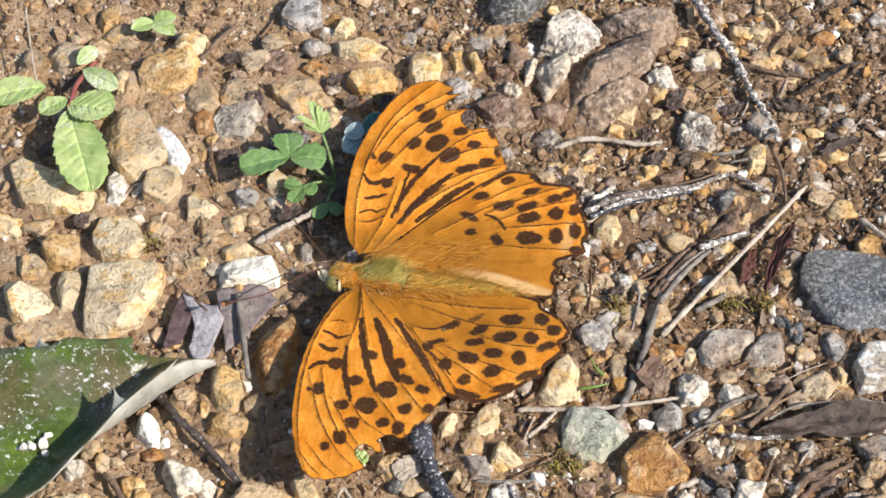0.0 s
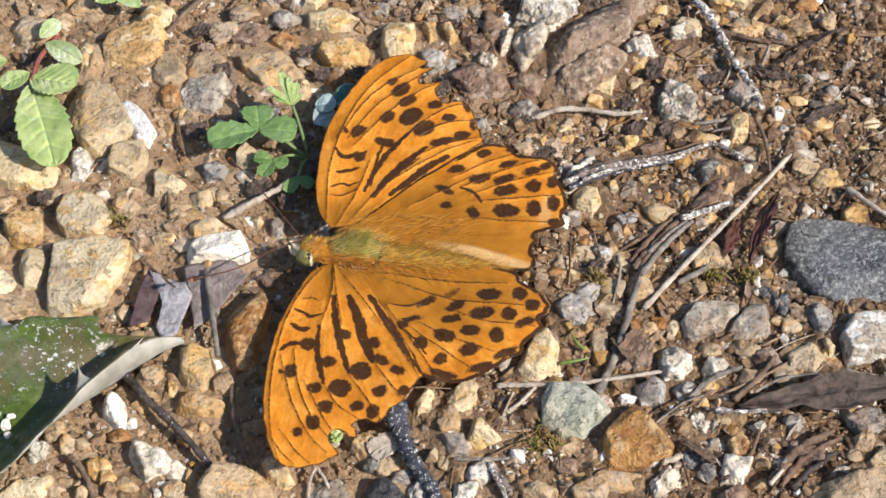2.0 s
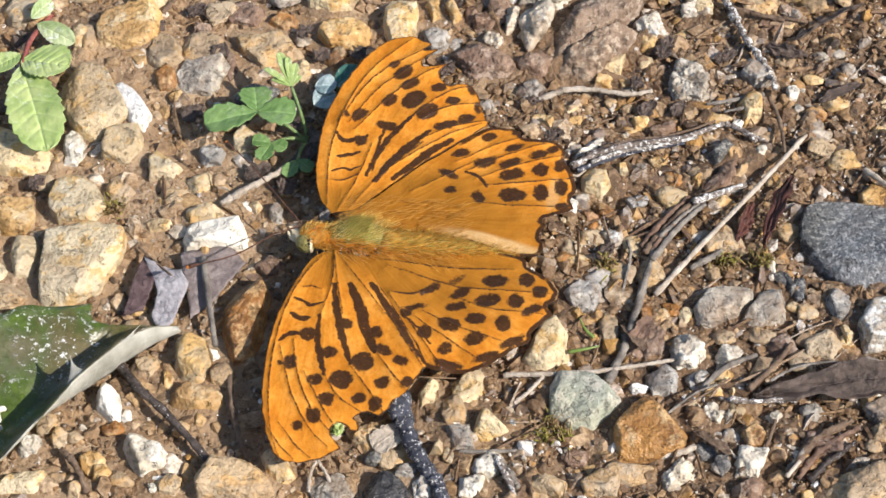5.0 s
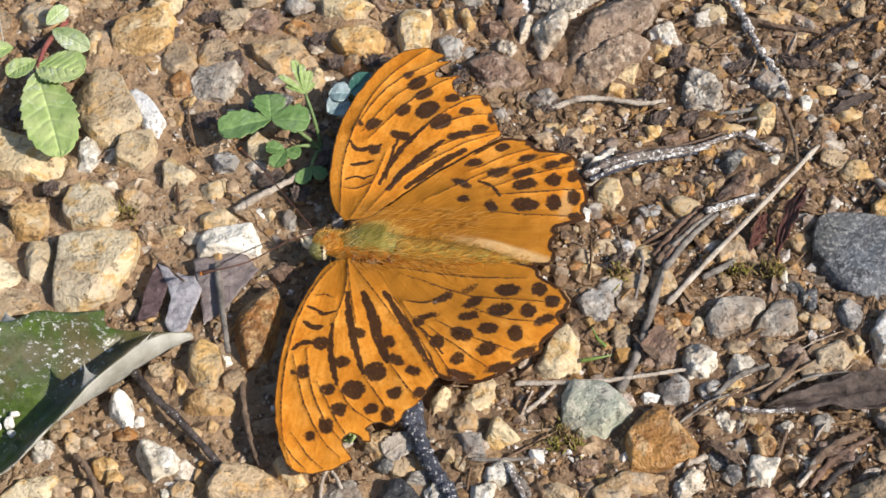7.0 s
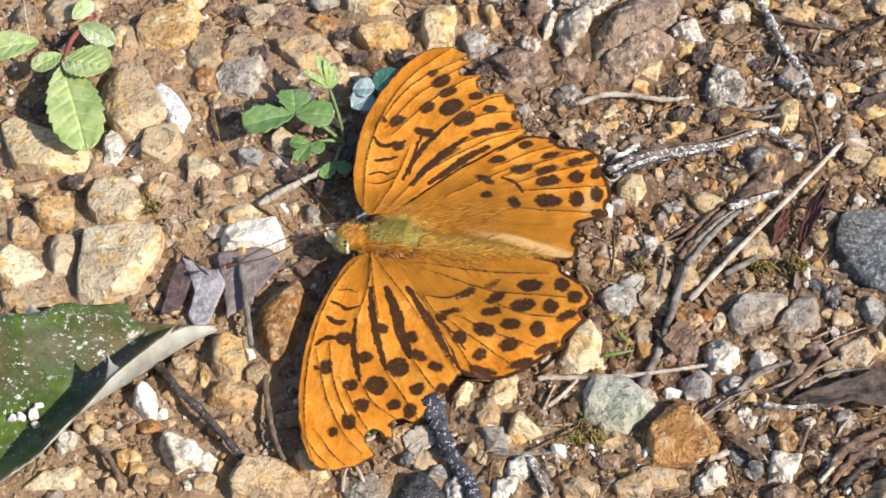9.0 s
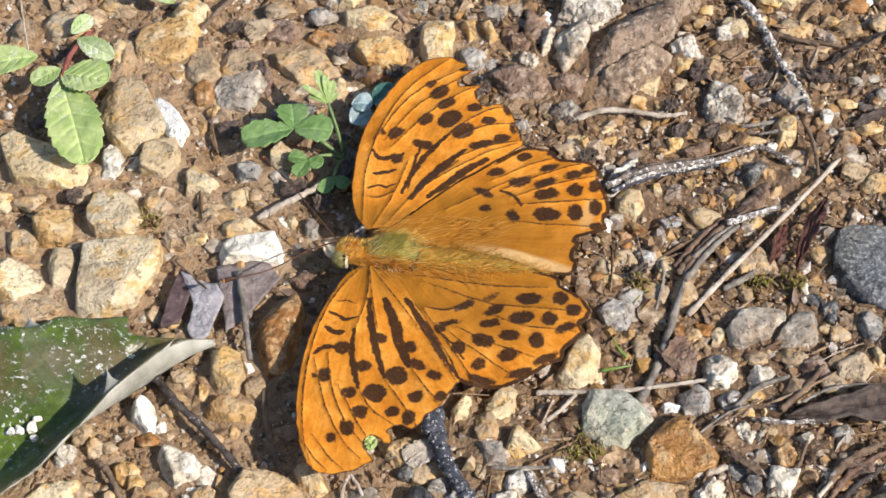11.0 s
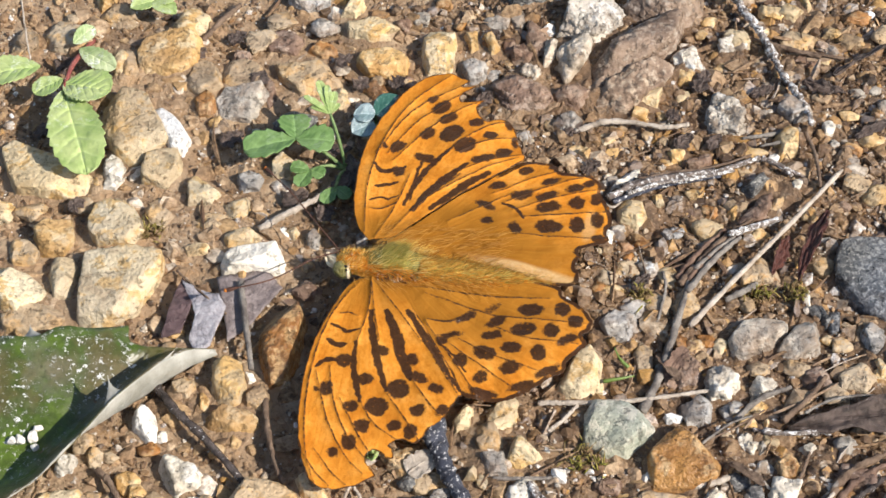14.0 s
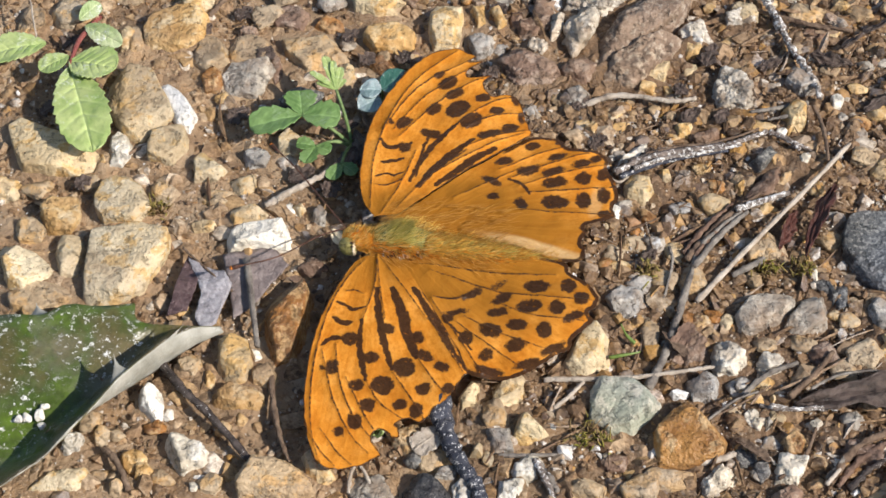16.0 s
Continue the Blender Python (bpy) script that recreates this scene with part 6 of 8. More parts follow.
SAPLING_FOOT, SAPLING_MID, SAPLING_TOP = (-53.67, 42.10, 0.00), (-55.13, 33.83, 3.40), (-55.68, 27.52, 4.40)
SAPLING_LEAVES = [((-55.65, 27.29, 4.40), (-50.32, 11.03, 4.00), 7.6, 0, LEAF_LIGHT), ((-55.79, 28.43, 4.40), (-48.71, 26.27, 5.20), 7.2, -5, LEAF_LIGHT), ((-56.10, 29.58, 4.40), (-59.88, 26.89, 4.00), 4.0, 5, LEAF_LIGHT), ((-59.77, 32.44, 4.20), (-68.38, 29.78, 4.20), 6.4, 5, LEAF_LIGHT), ((-54.66, 36.78, 3.40), (-48.95, 33.30, 3.00), 3.2, 30, LEAF_HAIRY), ((-55.75, 38.38, 3.00), (-53.19, 41.78, 3.20), 2.6, 20, LEAF_HAIRY)]
sapling()


def sprout():
    plant = thing("seedling", "tiny light green seedling between tan stones", "plant", SPROUT_FOOT)
    for tip, width in SPROUT_LEAVES:
        blade("leaf", plant, SPROUT_TOP, tip, width, LEAF_LIGHT, teeth=7, tooth=0.08, fold=0.12, arch=0.05, pointed=0.6, seed=fresh(), n=24, m=10)
    line = smooth_line([SPROUT_FOOT, SPROUT_TOP], 5)
    part("stem", mesh("stem", *tube(line * MM, np.linspace(0.3, 0.2, len(line)) * MM, 7, 2, 0.05), STEM_GREEN), plant, "thin green stem").matrix_world = Matrix()
    return plant


SPROUT_FOOT, SPROUT_TOP = (-45.80, 52.66, -0.00), (-44.73, 47.77, 3.00)
SPROUT_LEAVES = [((-48.16, 45.82, 3.20), 3.2), ((-41.19, 48.58, 3.40), 3.6), ((-41.19, 44.59, 3.20), 3.2)]
twig("stalk", [(-64.99, 49.07, 5.00), (-63.13, 41.16, 5.50), (-61.23, 33.30, 4.50)], 0.16, 0.12, BARK_PALE, "thin pale fuzzy dry stalk", "stalk", jitter=0.3)
sprout()


def clover():
    plant = thing("clover", "small clover seedling with rounded mid-green leaflets", "plant", CLOVER_FOOT)
    for top, leaflets in CLOVER_LEAVES:
        mid = tuple((a + b) / 2 + d for a, b, d in zip(CLOVER_FOOT, top, (0, 0, 1.0)))
        line = smooth_line([CLOVER_FOOT, mid, top], 5)
        v, f = tube(line * MM, np.linspace(0.3, 0.22, len(line)) * MM, 6, 4, 0.06)
        part("stalk", mesh("stalk", v, f, STEM_GREEN), plant, "thin green stalk").matrix_world = Matrix()
        for tip, width, tone in leaflets:
            blade("leaflet", plant, top, tip, width, tone, teeth=4, tooth=0.10, fold=0.16, arch=0.05, pointed=0.8, widest=0.70, blunt=0.42, seed=fresh(), ribs=5, n=24, m=10, roll=4)
    return plant


CLOVER_FOOT = (-14.69, 15.74, 0.00)
CLOVER_LEAVES = [((-21.76, 18.00, 4.00), [((-28.90, 15.50, 4.00), 5.6, LEAF_MID), ((-22.37, 22.54, 4.20), 4.6, LEAF_MID), ((-16.34, 17.45, 4.00), 5.0, LEAF_MID)]), ((-17.00, 21.40, 5.60), [((-18.87, 26.91, 6.70), 1.5, LEAF_LIGHT), ((-20.82, 24.11, 6.40), 1.1, LEAF_LIGHT), ((-16.37, 24.87, 6.60), 1.2, LEAF_LIGHT), ((-17.60, 25.80, 6.90), 1.1, LEAF_LIGHT), ((-19.78, 22.43, 5.90), 0.9, LEAF_LIGHT), ((-15.70, 23.10, 5.90), 0.8, LEAF_LIGHT)]), ((-19.70, 13.91, 2.00), [((-22.47, 14.27, 2.20), 2.6, LEAF_MID), ((-21.12, 10.72, 2.00), 2.6, LEAF_MID), ((-17.67, 12.84, 2.00), 2.4, LEAF_MID)]), ((-16.05, 11.08, 1.60), [((-17.49, 7.93, 1.60), 2.4, LEAF_MID), ((-14.03, 9.16, 1.40), 2.2, LEAF_MID)])]
clover()


def teal_sprig():
    plant = thing("seedling", "tiny blue-green seedling beside the orange wing", "plant", TEAL_FOOT)
    for base, tip, width, tone in TEAL_LEAVES:
        line = smooth_line([TEAL_FOOT, tuple((a + b) / 2 for a, b in zip(TEAL_FOOT, base)), base], 4)
        v, f = tube(line * MM, np.full(len(line), 0.2) * MM, 6, 4, 0.05)
        part("stalk", mesh("stalk", v, f, STEM_GREEN), plant, "thin green stalk").matrix_world = Matrix()
        blade("leaflet", plant, base, tip, width, tone, fold=0.1, arch=0.08, pointed=0.6, widest=0.6, seed=fresh(), n=20, m=8)
    return plant


TEAL_FOOT = (-10.50, 24.00, 0.00)
TEAL_LEAVES = [((-10.81, 23.92, 3.00), (-6.41, 26.55, 3.20), 4.4, LEAF_TEAL), ((-10.81, 23.92, 3.00), (-13.90, 24.09, 2.60), 3.6, LEAF_FROST), ((-10.96, 22.63, 2.60), (-13.97, 20.80, 2.20), 4.2, LEAF_FROST)]
teal_sprig()


def loft(curves, along=60, across=6):
    """A sheet through curves that run side by side."""
    rails = []
    for c in curves:
        line = smooth_line(c, 16)
        rails.append(line[np.linspace(0, len(line) - 1, along).round().astype(int)])
    rows = [smooth_line([r[i] for r in rails], across) for i in range(along)]
    w = len(rows[0])
    V = np.concatenate(rows)
    F = [(i * w + k, i * w + k + 1, (i + 1) * w + k + 1, (i + 1) * w + k) for i in range(along - 1) for k in range(w - 1)]
    return V, F


def spiny_leaf():
    """A large dark glossy leaf with spines on its edge, its near margin curled over to show the pale underside."""
    leaf = thing("spiny_leaf", "large dark green glossy spiny leaf with a pale curled edge", "leaf", (SPINY_D[-1][0], SPINY_D[-1][1], 0))
    for name, curves, tone, label in (("blade", (SPINY_C, SPINY_D, SPINY_E, SPINY_F), LEAF_DARK, "dark glossy green blade"), ("curled_edge", (SPINY_A, SPINY_B, SPINY_C), LEAF_BACK, "pale grey-green curled margin")):
        V, F = loft(curves)
        V = V + np.array([(0, 0, 0.35 * noise.fractal(Vector(p) * 0.22, 0.9, 2.0, 3)) for p in V])
        ob = part(name, mesh(name, V * MM, F, tone), leaf, label)
        ob.matrix_world = Matrix()
        s = ob.modifiers.new("thickness", "SOLIDIFY")
        s.thickness, s.offset = 0.22 * MM, 0
    for foot, heel, tip in SPINY_SPINES:
        foot, heel, tip = (np.array(p) for p in (foot, heel, tip))
        mid, V = (foot + heel) / 2, []
        for k in range(9):
            q = k / 8
            half, at = (heel - foot) / 2 * (1 - q) ** 2.2 + (heel - foot) * 0.012, mid * (1 - q) + tip * q
            V += [at - half, at + half, at + half + (0, 0, -0.28 * (1 - q) - 0.03), at - half + (0, 0, -0.28 * (1 - q) - 0.03)]
        F = [(4 * k + a, 4 * k + b, 4 * k + 4 + b, 4 * k + 4 + a) for k in range(8) for a, b in ((0, 1), (1, 2), (2, 3), (3, 0))]
        part("spine", mesh("spine", np.array(V) * MM, F + [(0, 1, 2, 3), (35, 34, 33, 32)], LEAF_BACK), leaf, "sharp pale spine").matrix_world = Matrix()
    return leaf


SPINY_A = [(-30.27, -17.98, 1.20), (-34.95, -21.33, 1.40), (-40.01, -25.86, 1.60), (-45.75, -35.40, 6.70), (-50.36, -41.61, 6.40), (-56.86, -46.30, 5.60)]
SPINY_B = [(-30.40, -17.84, 1.50), (-35.04, -21.49, 3.20), (-40.50, -27.44, 4.40), (-45.66, -35.51, 6.75), (-50.36, -41.61, 6.40), (-56.86, -46.30, 5.60)]
SPINY_C = [(-30.69, -17.61, 1.80), (-35.42, -20.98, 4.80), (-41.26, -28.42, 6.60), (-45.58, -35.55, 6.80), (-50.36, -41.61, 6.40), (-56.86, -46.30, 5.60)]
SPINY_D = [(-32.34, -17.09, 1.00), (-37.93, -18.12, 0.90), (-42.93, -23.57, 0.90), (-47.41, -29.74, 0.90), (-52.43, -35.89, 0.90), (-60.18, -41.43, 1.00)]
SPINY_E = [(-40.96, -16.66, 1.40), (-42.46, -18.29, 1.60), (-46.78, -22.11, 1.60), (-50.32, -25.68, 1.60), (-55.79, -30.23, 1.60), (-63.70, -36.19, 1.60)]
SPINY_F = [(-42.19, -13.83, 1.60), (-46.02, -14.79, 2.60), (-50.66, -15.26, 3.20), (-54.09, -16.90, 3.40), (-59.55, -17.08, 3.40), (-67.12, -20.44, 3.00)]
SPINY_SPINES = [((-43.0, -30.6, 6.3), (-41.0, -27.6, 6.2), (-42.8, -26.0, 7.2)), ((-38.6, -24.6, 5.6), (-35.4, -21.2, 4.6), (-34.8, -20.1, 5.4)), ((-55.6, -17.3, 3.2), (-52.8, -16.4, 3.2), (-54.7, -14.9, 3.4))]
spiny_leaf()
tagged(stone(-53.82, -31.91, 1.78, 0.69, 0.70, 0.47, 0, WHITE, 214, 6), "white chalky crumb lying on the spiny leaf", "pebble", "stones on the soil")
tagged(stone(-52.32, -31.42, 1.82, 0.69, 0.90, 0.53, 0, WHITE, 290, 6), "white chalky crumb lying on the spiny leaf", "pebble", "stones on the soil")
tagged(stone(-51.77, -30.33, 1.75, 0.62, 0.61, 0.41, 0, WHITE, 203, 6), "white chalky crumb lying on the spiny leaf", "pebble", "stones on the soil")
tagged(stone(-51.85, -33.07, 1.61, 0.54, 0.53, 0.35, 0, WHITE, 589, 6), "white chalky crumb lying on the spiny leaf", "pebble", "stones on the soil")
tagged(stone(-54.91, -32.23, 1.75, 0.62, 0.61, 0.41, 0, WHITE, 153, 6), "white chalky crumb lying on the spiny leaf", "pebble", "stones on the soil")


def grass(label, base, mid, tip, r):
    line = smooth_line([base, mid, tip], 6)
    v, f = tube(line * MM, np.linspace(r, r * 0.3, len(line)) * MM, 6, fresh(), 0.05)
    return tagged(new("grass_blade", mesh("grass_blade", v, f, GRASS)), label, "grass")


grass("short green grass blade on the grit", (23.12, -19.85, 1.00), (22.04, -18.93, 1.60), (21.38, -17.24, 1.80), 0.3)
grass("short green grass blade on the grit", (19.72, -22.12, 1.00), (21.87, -22.03, 1.50), (23.73, -21.51, 1.40), 0.3)


def moss(at, reach, seed):
    rng = np.random.default_rng(seed)
    V, F, base = [], [], 0
    for k in range(70):
        x, y = at[0] + rng.normal() * reach, at[1] + rng.normal() * reach * 0.8
        z = ground_height(x, y) + 0.5 + rng.random() * 0.6
        d = rng.normal(size=3) * 0.35 + (0, 0, 0.35)
        line = np.array([(x, y, z), np.array((x, y, z)) + d, np.array((x, y, z)) + d * 1.8])
        v, f = tube(line * MM, np.array((0.14, 0.1, 0.03)) * MM, 4, k, 0.1)
        V.append(v)
        F += [tuple(i + base for i in q) for q in f]
        base += len(v)
    return tagged(new("moss", mesh("moss", np.concatenate(V), F, MOSS)), "yellow-green moss tuft between stones", "moss", kind="stuff")


moss((16.79, -34.36, 1.00), 1.2, 3)
moss((40.81, -7.44, 1.00), 1.0, 4)
moss((-41.37, 3.81, 1.00), 0.9, 5)
moss((46.12, -7.15, 1.00), 0.8, 6)
moss((25.71, -7.63, 1.00), 0.8, 7)


# ---- the butterfly ----
def wing_material(name):
    """Orange scales with dark marks, an olive-brown hairy base and pale worn patches, all laid out by the wing's own pattern."""
    m = Nodes(name, 0.8, 0.06)
    a = m.tree.nodes.new("ShaderNodeAttribute")
    a.attribute_name = "pattern"
    sep = m.tree.nodes.new("ShaderNodeSeparateColor")
    m.link(a.outputs["Color"], sep.inputs[0])
    fine = m.noise(1900, 4, 0.8, own=True)
    broad = m.noise(240, 4, 0.6, own=True)
    orange = m.ramp(broad, (0.34, (0.52, 0.182, 0.018)), (0.5, (0.62, 0.24, 0.028)), (0.68, (0.74, 0.32, 0.055)))
    orange = m.mix(m.ramp(fine, (0.3, (0.5, 0.5, 0.5)), (0.55, (0, 0, 0))), orange, (0.38, 0.10, 0.003))
    orange = m.mix(1.0, orange, m.ramp(a.outputs["Alpha"], (0.25, (0.90, 0.87, 0.82)), (0.75, (1.05, 1.07, 1.1))), "MULTIPLY")
    base = m.ramp(a.outputs["Alpha"], (0.25, (0.26, 0.10, 0.010)), (0.75, (0.38, 0.155, 0.018)))
    col = m.mix(sep.outputs[1], orange, base)
    pale = m.ramp(fine, (0.3, (0.50, 0.29, 0.10)), (0.7, (0.64, 0.42, 0.20)))
    col = m.mix(sep.outputs[2], col, pale)
    edge = m.maths("ADD", sep.outputs[0], m.maths("MULTIPLY_ADD", fine, 1.35, -0.675))
    dark = m.ramp(fine, (0.3, (0.008, 0.004, 0.002)), (0.7, (0.048, 0.021, 0.009)))
    col = m.mix(m.ramp(edge, (0.30, (0, 0, 0)), (0.68, (0.95, 0.95, 0.95))), col, dark)
    m.colour(col)
    m.link(m.ramp(edge, (0.3, (0.8, 0.8, 0.8)), (0.7, (0.34, 0.34, 0.34))), m.bsdf.inputs["Roughness"])
    m.link(m.ramp(edge, (0.3, (0.06, 0.06, 0.06)), (0.7, (0.26, 0.26, 0.26))), m.bsdf.inputs["Specular IOR Level"])
    m.bump(m.noise(1800, 4, 0.7, own=True), 0.00025, 0.5)
    return m.mat


WING = wing_material("wing_scales")
def fur_material(name, *tones):
    """Fine hair with a soft sheen, each hair with a tone of its own."""
    m = Nodes(name, 0.7, 0.3)
    rnd = m.tree.nodes.new("ShaderNodeNewGeometry").outputs["Random Per Island"]
    m.colour(m.ramp(rnd, *[(k / (len(tones) - 1), c) for k, c in enumerate(tones)]))
    m.bsdf.inputs["Sheen Weight"].default_value = 0.35
    m.bsdf.inputs["Sheen Tint"].default_value = (*tones[-1], 1)
    return m.mat


FUR = fur_material("golden_fur", (0.13, 0.06, 0.01), (0.46, 0.23, 0.028), (0.62, 0.34, 0.05), (0.80, 0.46, 0.09))
FUR_GREEN = fur_material("green_fur", (0.16, 0.15, 0.025), (0.46, 0.40, 0.07), (0.66, 0.54, 0.13), (0.88, 0.72, 0.24))
SKIN_GREEN = bark_material("green_skin", (0.12, 0.115, 0.03), (0.28, 0.23, 0.055), rough=0.8)
SKIN_GOLD = bark_material("golden_skin", (0.30, 0.15, 0.018), (0.60, 0.31, 0.045), rough=0.8)
SKIN_ORANGE = bark_material("orange_skin", (0.75, 0.30, 0.025), (0.95, 0.50, 0.08), rough=0.8)
FUR_DULL = fur_material("dull_gold_fur", (0.28, 0.115, 0.015), (0.46, 0.20, 0.03), (0.60, 0.30, 0.055))
FUR_ORANGE = fur_material("orange_fur", (0.62, 0.20, 0.012), (0.98, 0.40, 0.03), (1.0, 0.60, 0.09))
FUR_GOLD = fur_material("gold_fur", (0.75, 0.44, 0.07), (1.0, 0.72, 0.18), (1.0, 0.88, 0.42))
FUR_WHITE = bark_material("white_scales", (0.74, 0.58, 0.36), (0.94, 0.82, 0.60), rough=0.7)
EYE = stone_material("compound_eye", (0.36, 0.33, 0.13), (0.22, 0.20, 0.07), (0.26, 0.25, 0.11), rough=0.3, soiled=0.0)
HORN = bark_material("antenna_shaft", (0.05, 0.022, 0.014), (0.14, 0.06, 0.035), rough=0.5)
CLUB = bark_material("antenna_club", (0.45, 0.13, 0.02), (0.65, 0.24, 0.04), rough=0.5)
INK = bark_material("dark_pupil", (0.012, 0.012, 0.01), (0.03, 0.03, 0.022), rough=0.3)

MARKS, LINES = [], []


def spot(u, v, a, b, turn, strength=1.0):
    MARKS.append((u, v, a, b, turn, strength))


def streak(width, strength, *points):
    LINES.append((width, strength, points))


def line_distance(q, points):
    """Distance of the points q from a smooth line, and how far along it they lie (0 to 1)."""
    line = smooth_line(points, 8) if len(points) > 2 else np.asarray(points, float)
    best, along = np.full(len(q), 1e9), np.zeros(len(q))
    for i, (a, b) in enumerate(zip(line[:-1], line[1:])):
        d = b - a
        s = np.clip(((q - a) @ d) / max(d @ d, 1e-12), 0, 1)
        r = np.linalg.norm(q - a - s[:, None] * d, axis=1)
        near = r < best
        best[near], along[near] = r[near], (i + s[near]) / (len(line) - 1)
    return best, along


def inside(q, poly):
    odd = np.zeros(len(q), bool)
    x0, y0 = poly[:, 0], poly[:, 1]
    x1, y1 = np.roll(x0, -1), np.roll(y0, -1)
    for a, b, c, d in zip(x0, y0, x1, y1):
        cross = ((b > q[:, 1]) != (d > q[:, 1]))
        odd ^= cross & (q[:, 0] < (c - a) * (q[:, 1] - b) / (d - b + 1e-15) + a)
    return odd


def wing(name, parent, outline, label, smoothness=4, step=0.125, lift=0.0, hairy=None, worn=(), rim=0.35, rim_from=0.62, rim_tone=0.66):
    """A wing blade from its outline, with the marks and veins collected in MARKS and LINES."""
    poly = smooth_line(outline + [outline[0]], smoothness * 3)[:-1]
    reach = np.linalg.norm(poly, axis=1)
    frayed = np.clip((reach / reach.max() - 0.6) / 0.12, 0, 1)[:, None]
    poly = poly + frayed * np.array([np.array(noise.noise_vector(Vector((x * 1.8, y * 1.8, 3.0)))[:2]) * 0.16 + np.array(noise.noise_vector(Vector((x * 5, y * 5, 6.0)))[:2]) * 0.09 for x, y in poly])
    lo, hi = poly.min(0) - step, poly.max(0) + step
    xs, ys = np.arange(lo[0], hi[0] + step, step), np.arange(lo[1], hi[1] + step, step)
    gx, gy = np.meshgrid(xs, ys)
    q = np.stack([gx.ravel(), gy.ravel()], 1)
    within = inside(q, poly)
    n = len(xs)
    i, j = np.meshgrid(np.arange(len(ys) - 1), np.arange(n - 1), indexing="ij")
    a = (i * n + j).ravel()
    quads = np.stack([a, a + 1, a + n + 1, a + n], 1)
    quads = quads[within[quads].sum(1) >= 1]
    used = np.unique(quads)
    stray = used[~within[used]]
    ring = np.vstack([poly, poly[:1]])
    best = np.full(len(stray), 1e9)
    moved = q[stray].copy()
    for p0, p1 in zip(ring[:-1], ring[1:]):
        d = p1 - p0
        s = np.clip(((q[stray] - p0) @ d) / max(d @ d, 1e-12), 0, 1)
        foot = p0 + s[:, None] * d
        r = np.linalg.norm(q[stray] - foot, axis=1)
        near = r < best
        best[near], moved[near] = r[near], foot[near]
    q[stray] = moved
    index = np.full(len(q), -1)
    index[used] = np.arange(len(used))
    p = q[used]
    rim_d, _ = line_distance(p, [tuple(r) for r in ring[::5]])
    shift = np.array([noise.noise_vector(Vector((x * 1.1, y * 1.1, 7.0)))[:2] for x, y in p]) * 0.20
    shift += np.array([noise.noise_vector(Vector((x * 3.2, y * 3.2, 2.0)))[:2] for x, y in p]) * 0.07
    plain, p = p, p + shift
    mark = np.zeros(len(p))
    height = np.zeros(len(p))
    for u, v, ra, rb, turn, k in MARKS:
        c, s = math.cos(radians(turn)), math.sin(radians(turn))
        d = p - (u, v)
        x, y = (d[:, 0] * c + d[:, 1] * s) / ra, (-d[:, 0] * s + d[:, 1] * c) / rb
        f = (np.abs(x) ** 2.3 + np.abs(y) ** 2.3) ** (1 / 2.3) * 1.04
        mark = np.maximum(mark, k * np.clip(0.5 + (1 - f) * min(ra, rb) / 0.55, 0, 1))
    for width, k, points in LINES:
        d, along = line_distance(p if width > 0.45 else plain + shift * 0.3, points)
        taper = 0.55 + 0.45 * np.sin(math.pi * np.clip(along, 0.03, 0.97))
        mark = np.maximum(mark, k * np.clip(0.5 + (width * 0.5 * taper - d) / 0.30, 0, 1))
        if width < 0.45:
            height += 0.13 * np.exp(-(d / 0.20) ** 2) + 0.16 * np.exp(-(d / 0.9) ** 2)
    p = plain
    mark *= np.array([0.88 + 0.30 * noise.noise(Vector((x * 2.2, y * 2.2, 11.0))) for x, y in p])
    if rim:
        mark = np.maximum(mark, np.clip(0.5 + (rim * 0.5 - rim_d) / 0.3, 0, 1) * np.array([rim_tone + 0.4 * noise.noise(Vector((x * 0.9, y * 0.9, 15.0))) for x, y in p]) * np.clip((np.linalg.norm(p, axis=1) / np.linalg.norm(p, axis=1).max() - rim_from) / 0.1, 0, 1))
    furry = np.zeros(len(p))
    if hairy:
        (hu, hv), r0, r1 = hairy
        d = np.linalg.norm((p - (hu, hv)) * (0.6, 1.0), axis=1)
        furry = np.clip((r1 - d) / (r1 - r0), 0, 1)
    root = np.array((1.0 if 'hind' in name else -3.0, 2.0 if p[:, 1].mean() > 0 else -2.0))
    ray = np.arctan2(p[:, 1] - root[1], p[:, 0] - root[0])
    far = np.linalg.norm(p - root, axis=1)
    tone = np.array([0.5 + 0.34 * noise.noise(Vector((a * 34, r * 0.16, 4.0))) + 0.22 * noise.noise(Vector((a * 90, r * 0.3, 9.0))) for a, r in zip(ray, far)])
    furry = np.clip(furry * (0.7 + 0.6 * tone), 0, 1)
    faded = np.zeros(len(p))
    for u, v, ra, rb, turn, k in worn:
        c, s = math.cos(radians(turn)), math.sin(radians(turn))
        d = p - (u, v)
        f = np.sqrt(((d[:, 0] * c + d[:, 1] * s) / ra) ** 2 + ((-d[:, 0] * s + d[:, 1] * c) / rb) ** 2)
        faded = np.maximum(faded, k * np.clip((1 - f) * 2.2, 0, 1))
    bend = np.array([noise.noise(Vector((x * 0.11, y * 0.11, 5.0))) for x, y in p]) * 0.6 + 0.07 * (tone - 0.5)
    fine = np.array([noise.noise(Vector((x * 0.5, y * 0.5, 1.0))) for x, y in p]) * 0.12
    z = lift + height + bend + fine
    me = mesh(name, np.column_stack([p, z]) * MM, index[quads].tolist(), WING)
    att = me.attributes.new("pattern", "FLOAT_COLOR", "POINT")
    att.data.foreach_set("color", np.column_stack([mark, furry, faded, tone]).astype(np.float32).ravel())
    ob = part(name, me, parent, label)
    s = ob.modifiers.new("thickness", "SOLIDIFY")
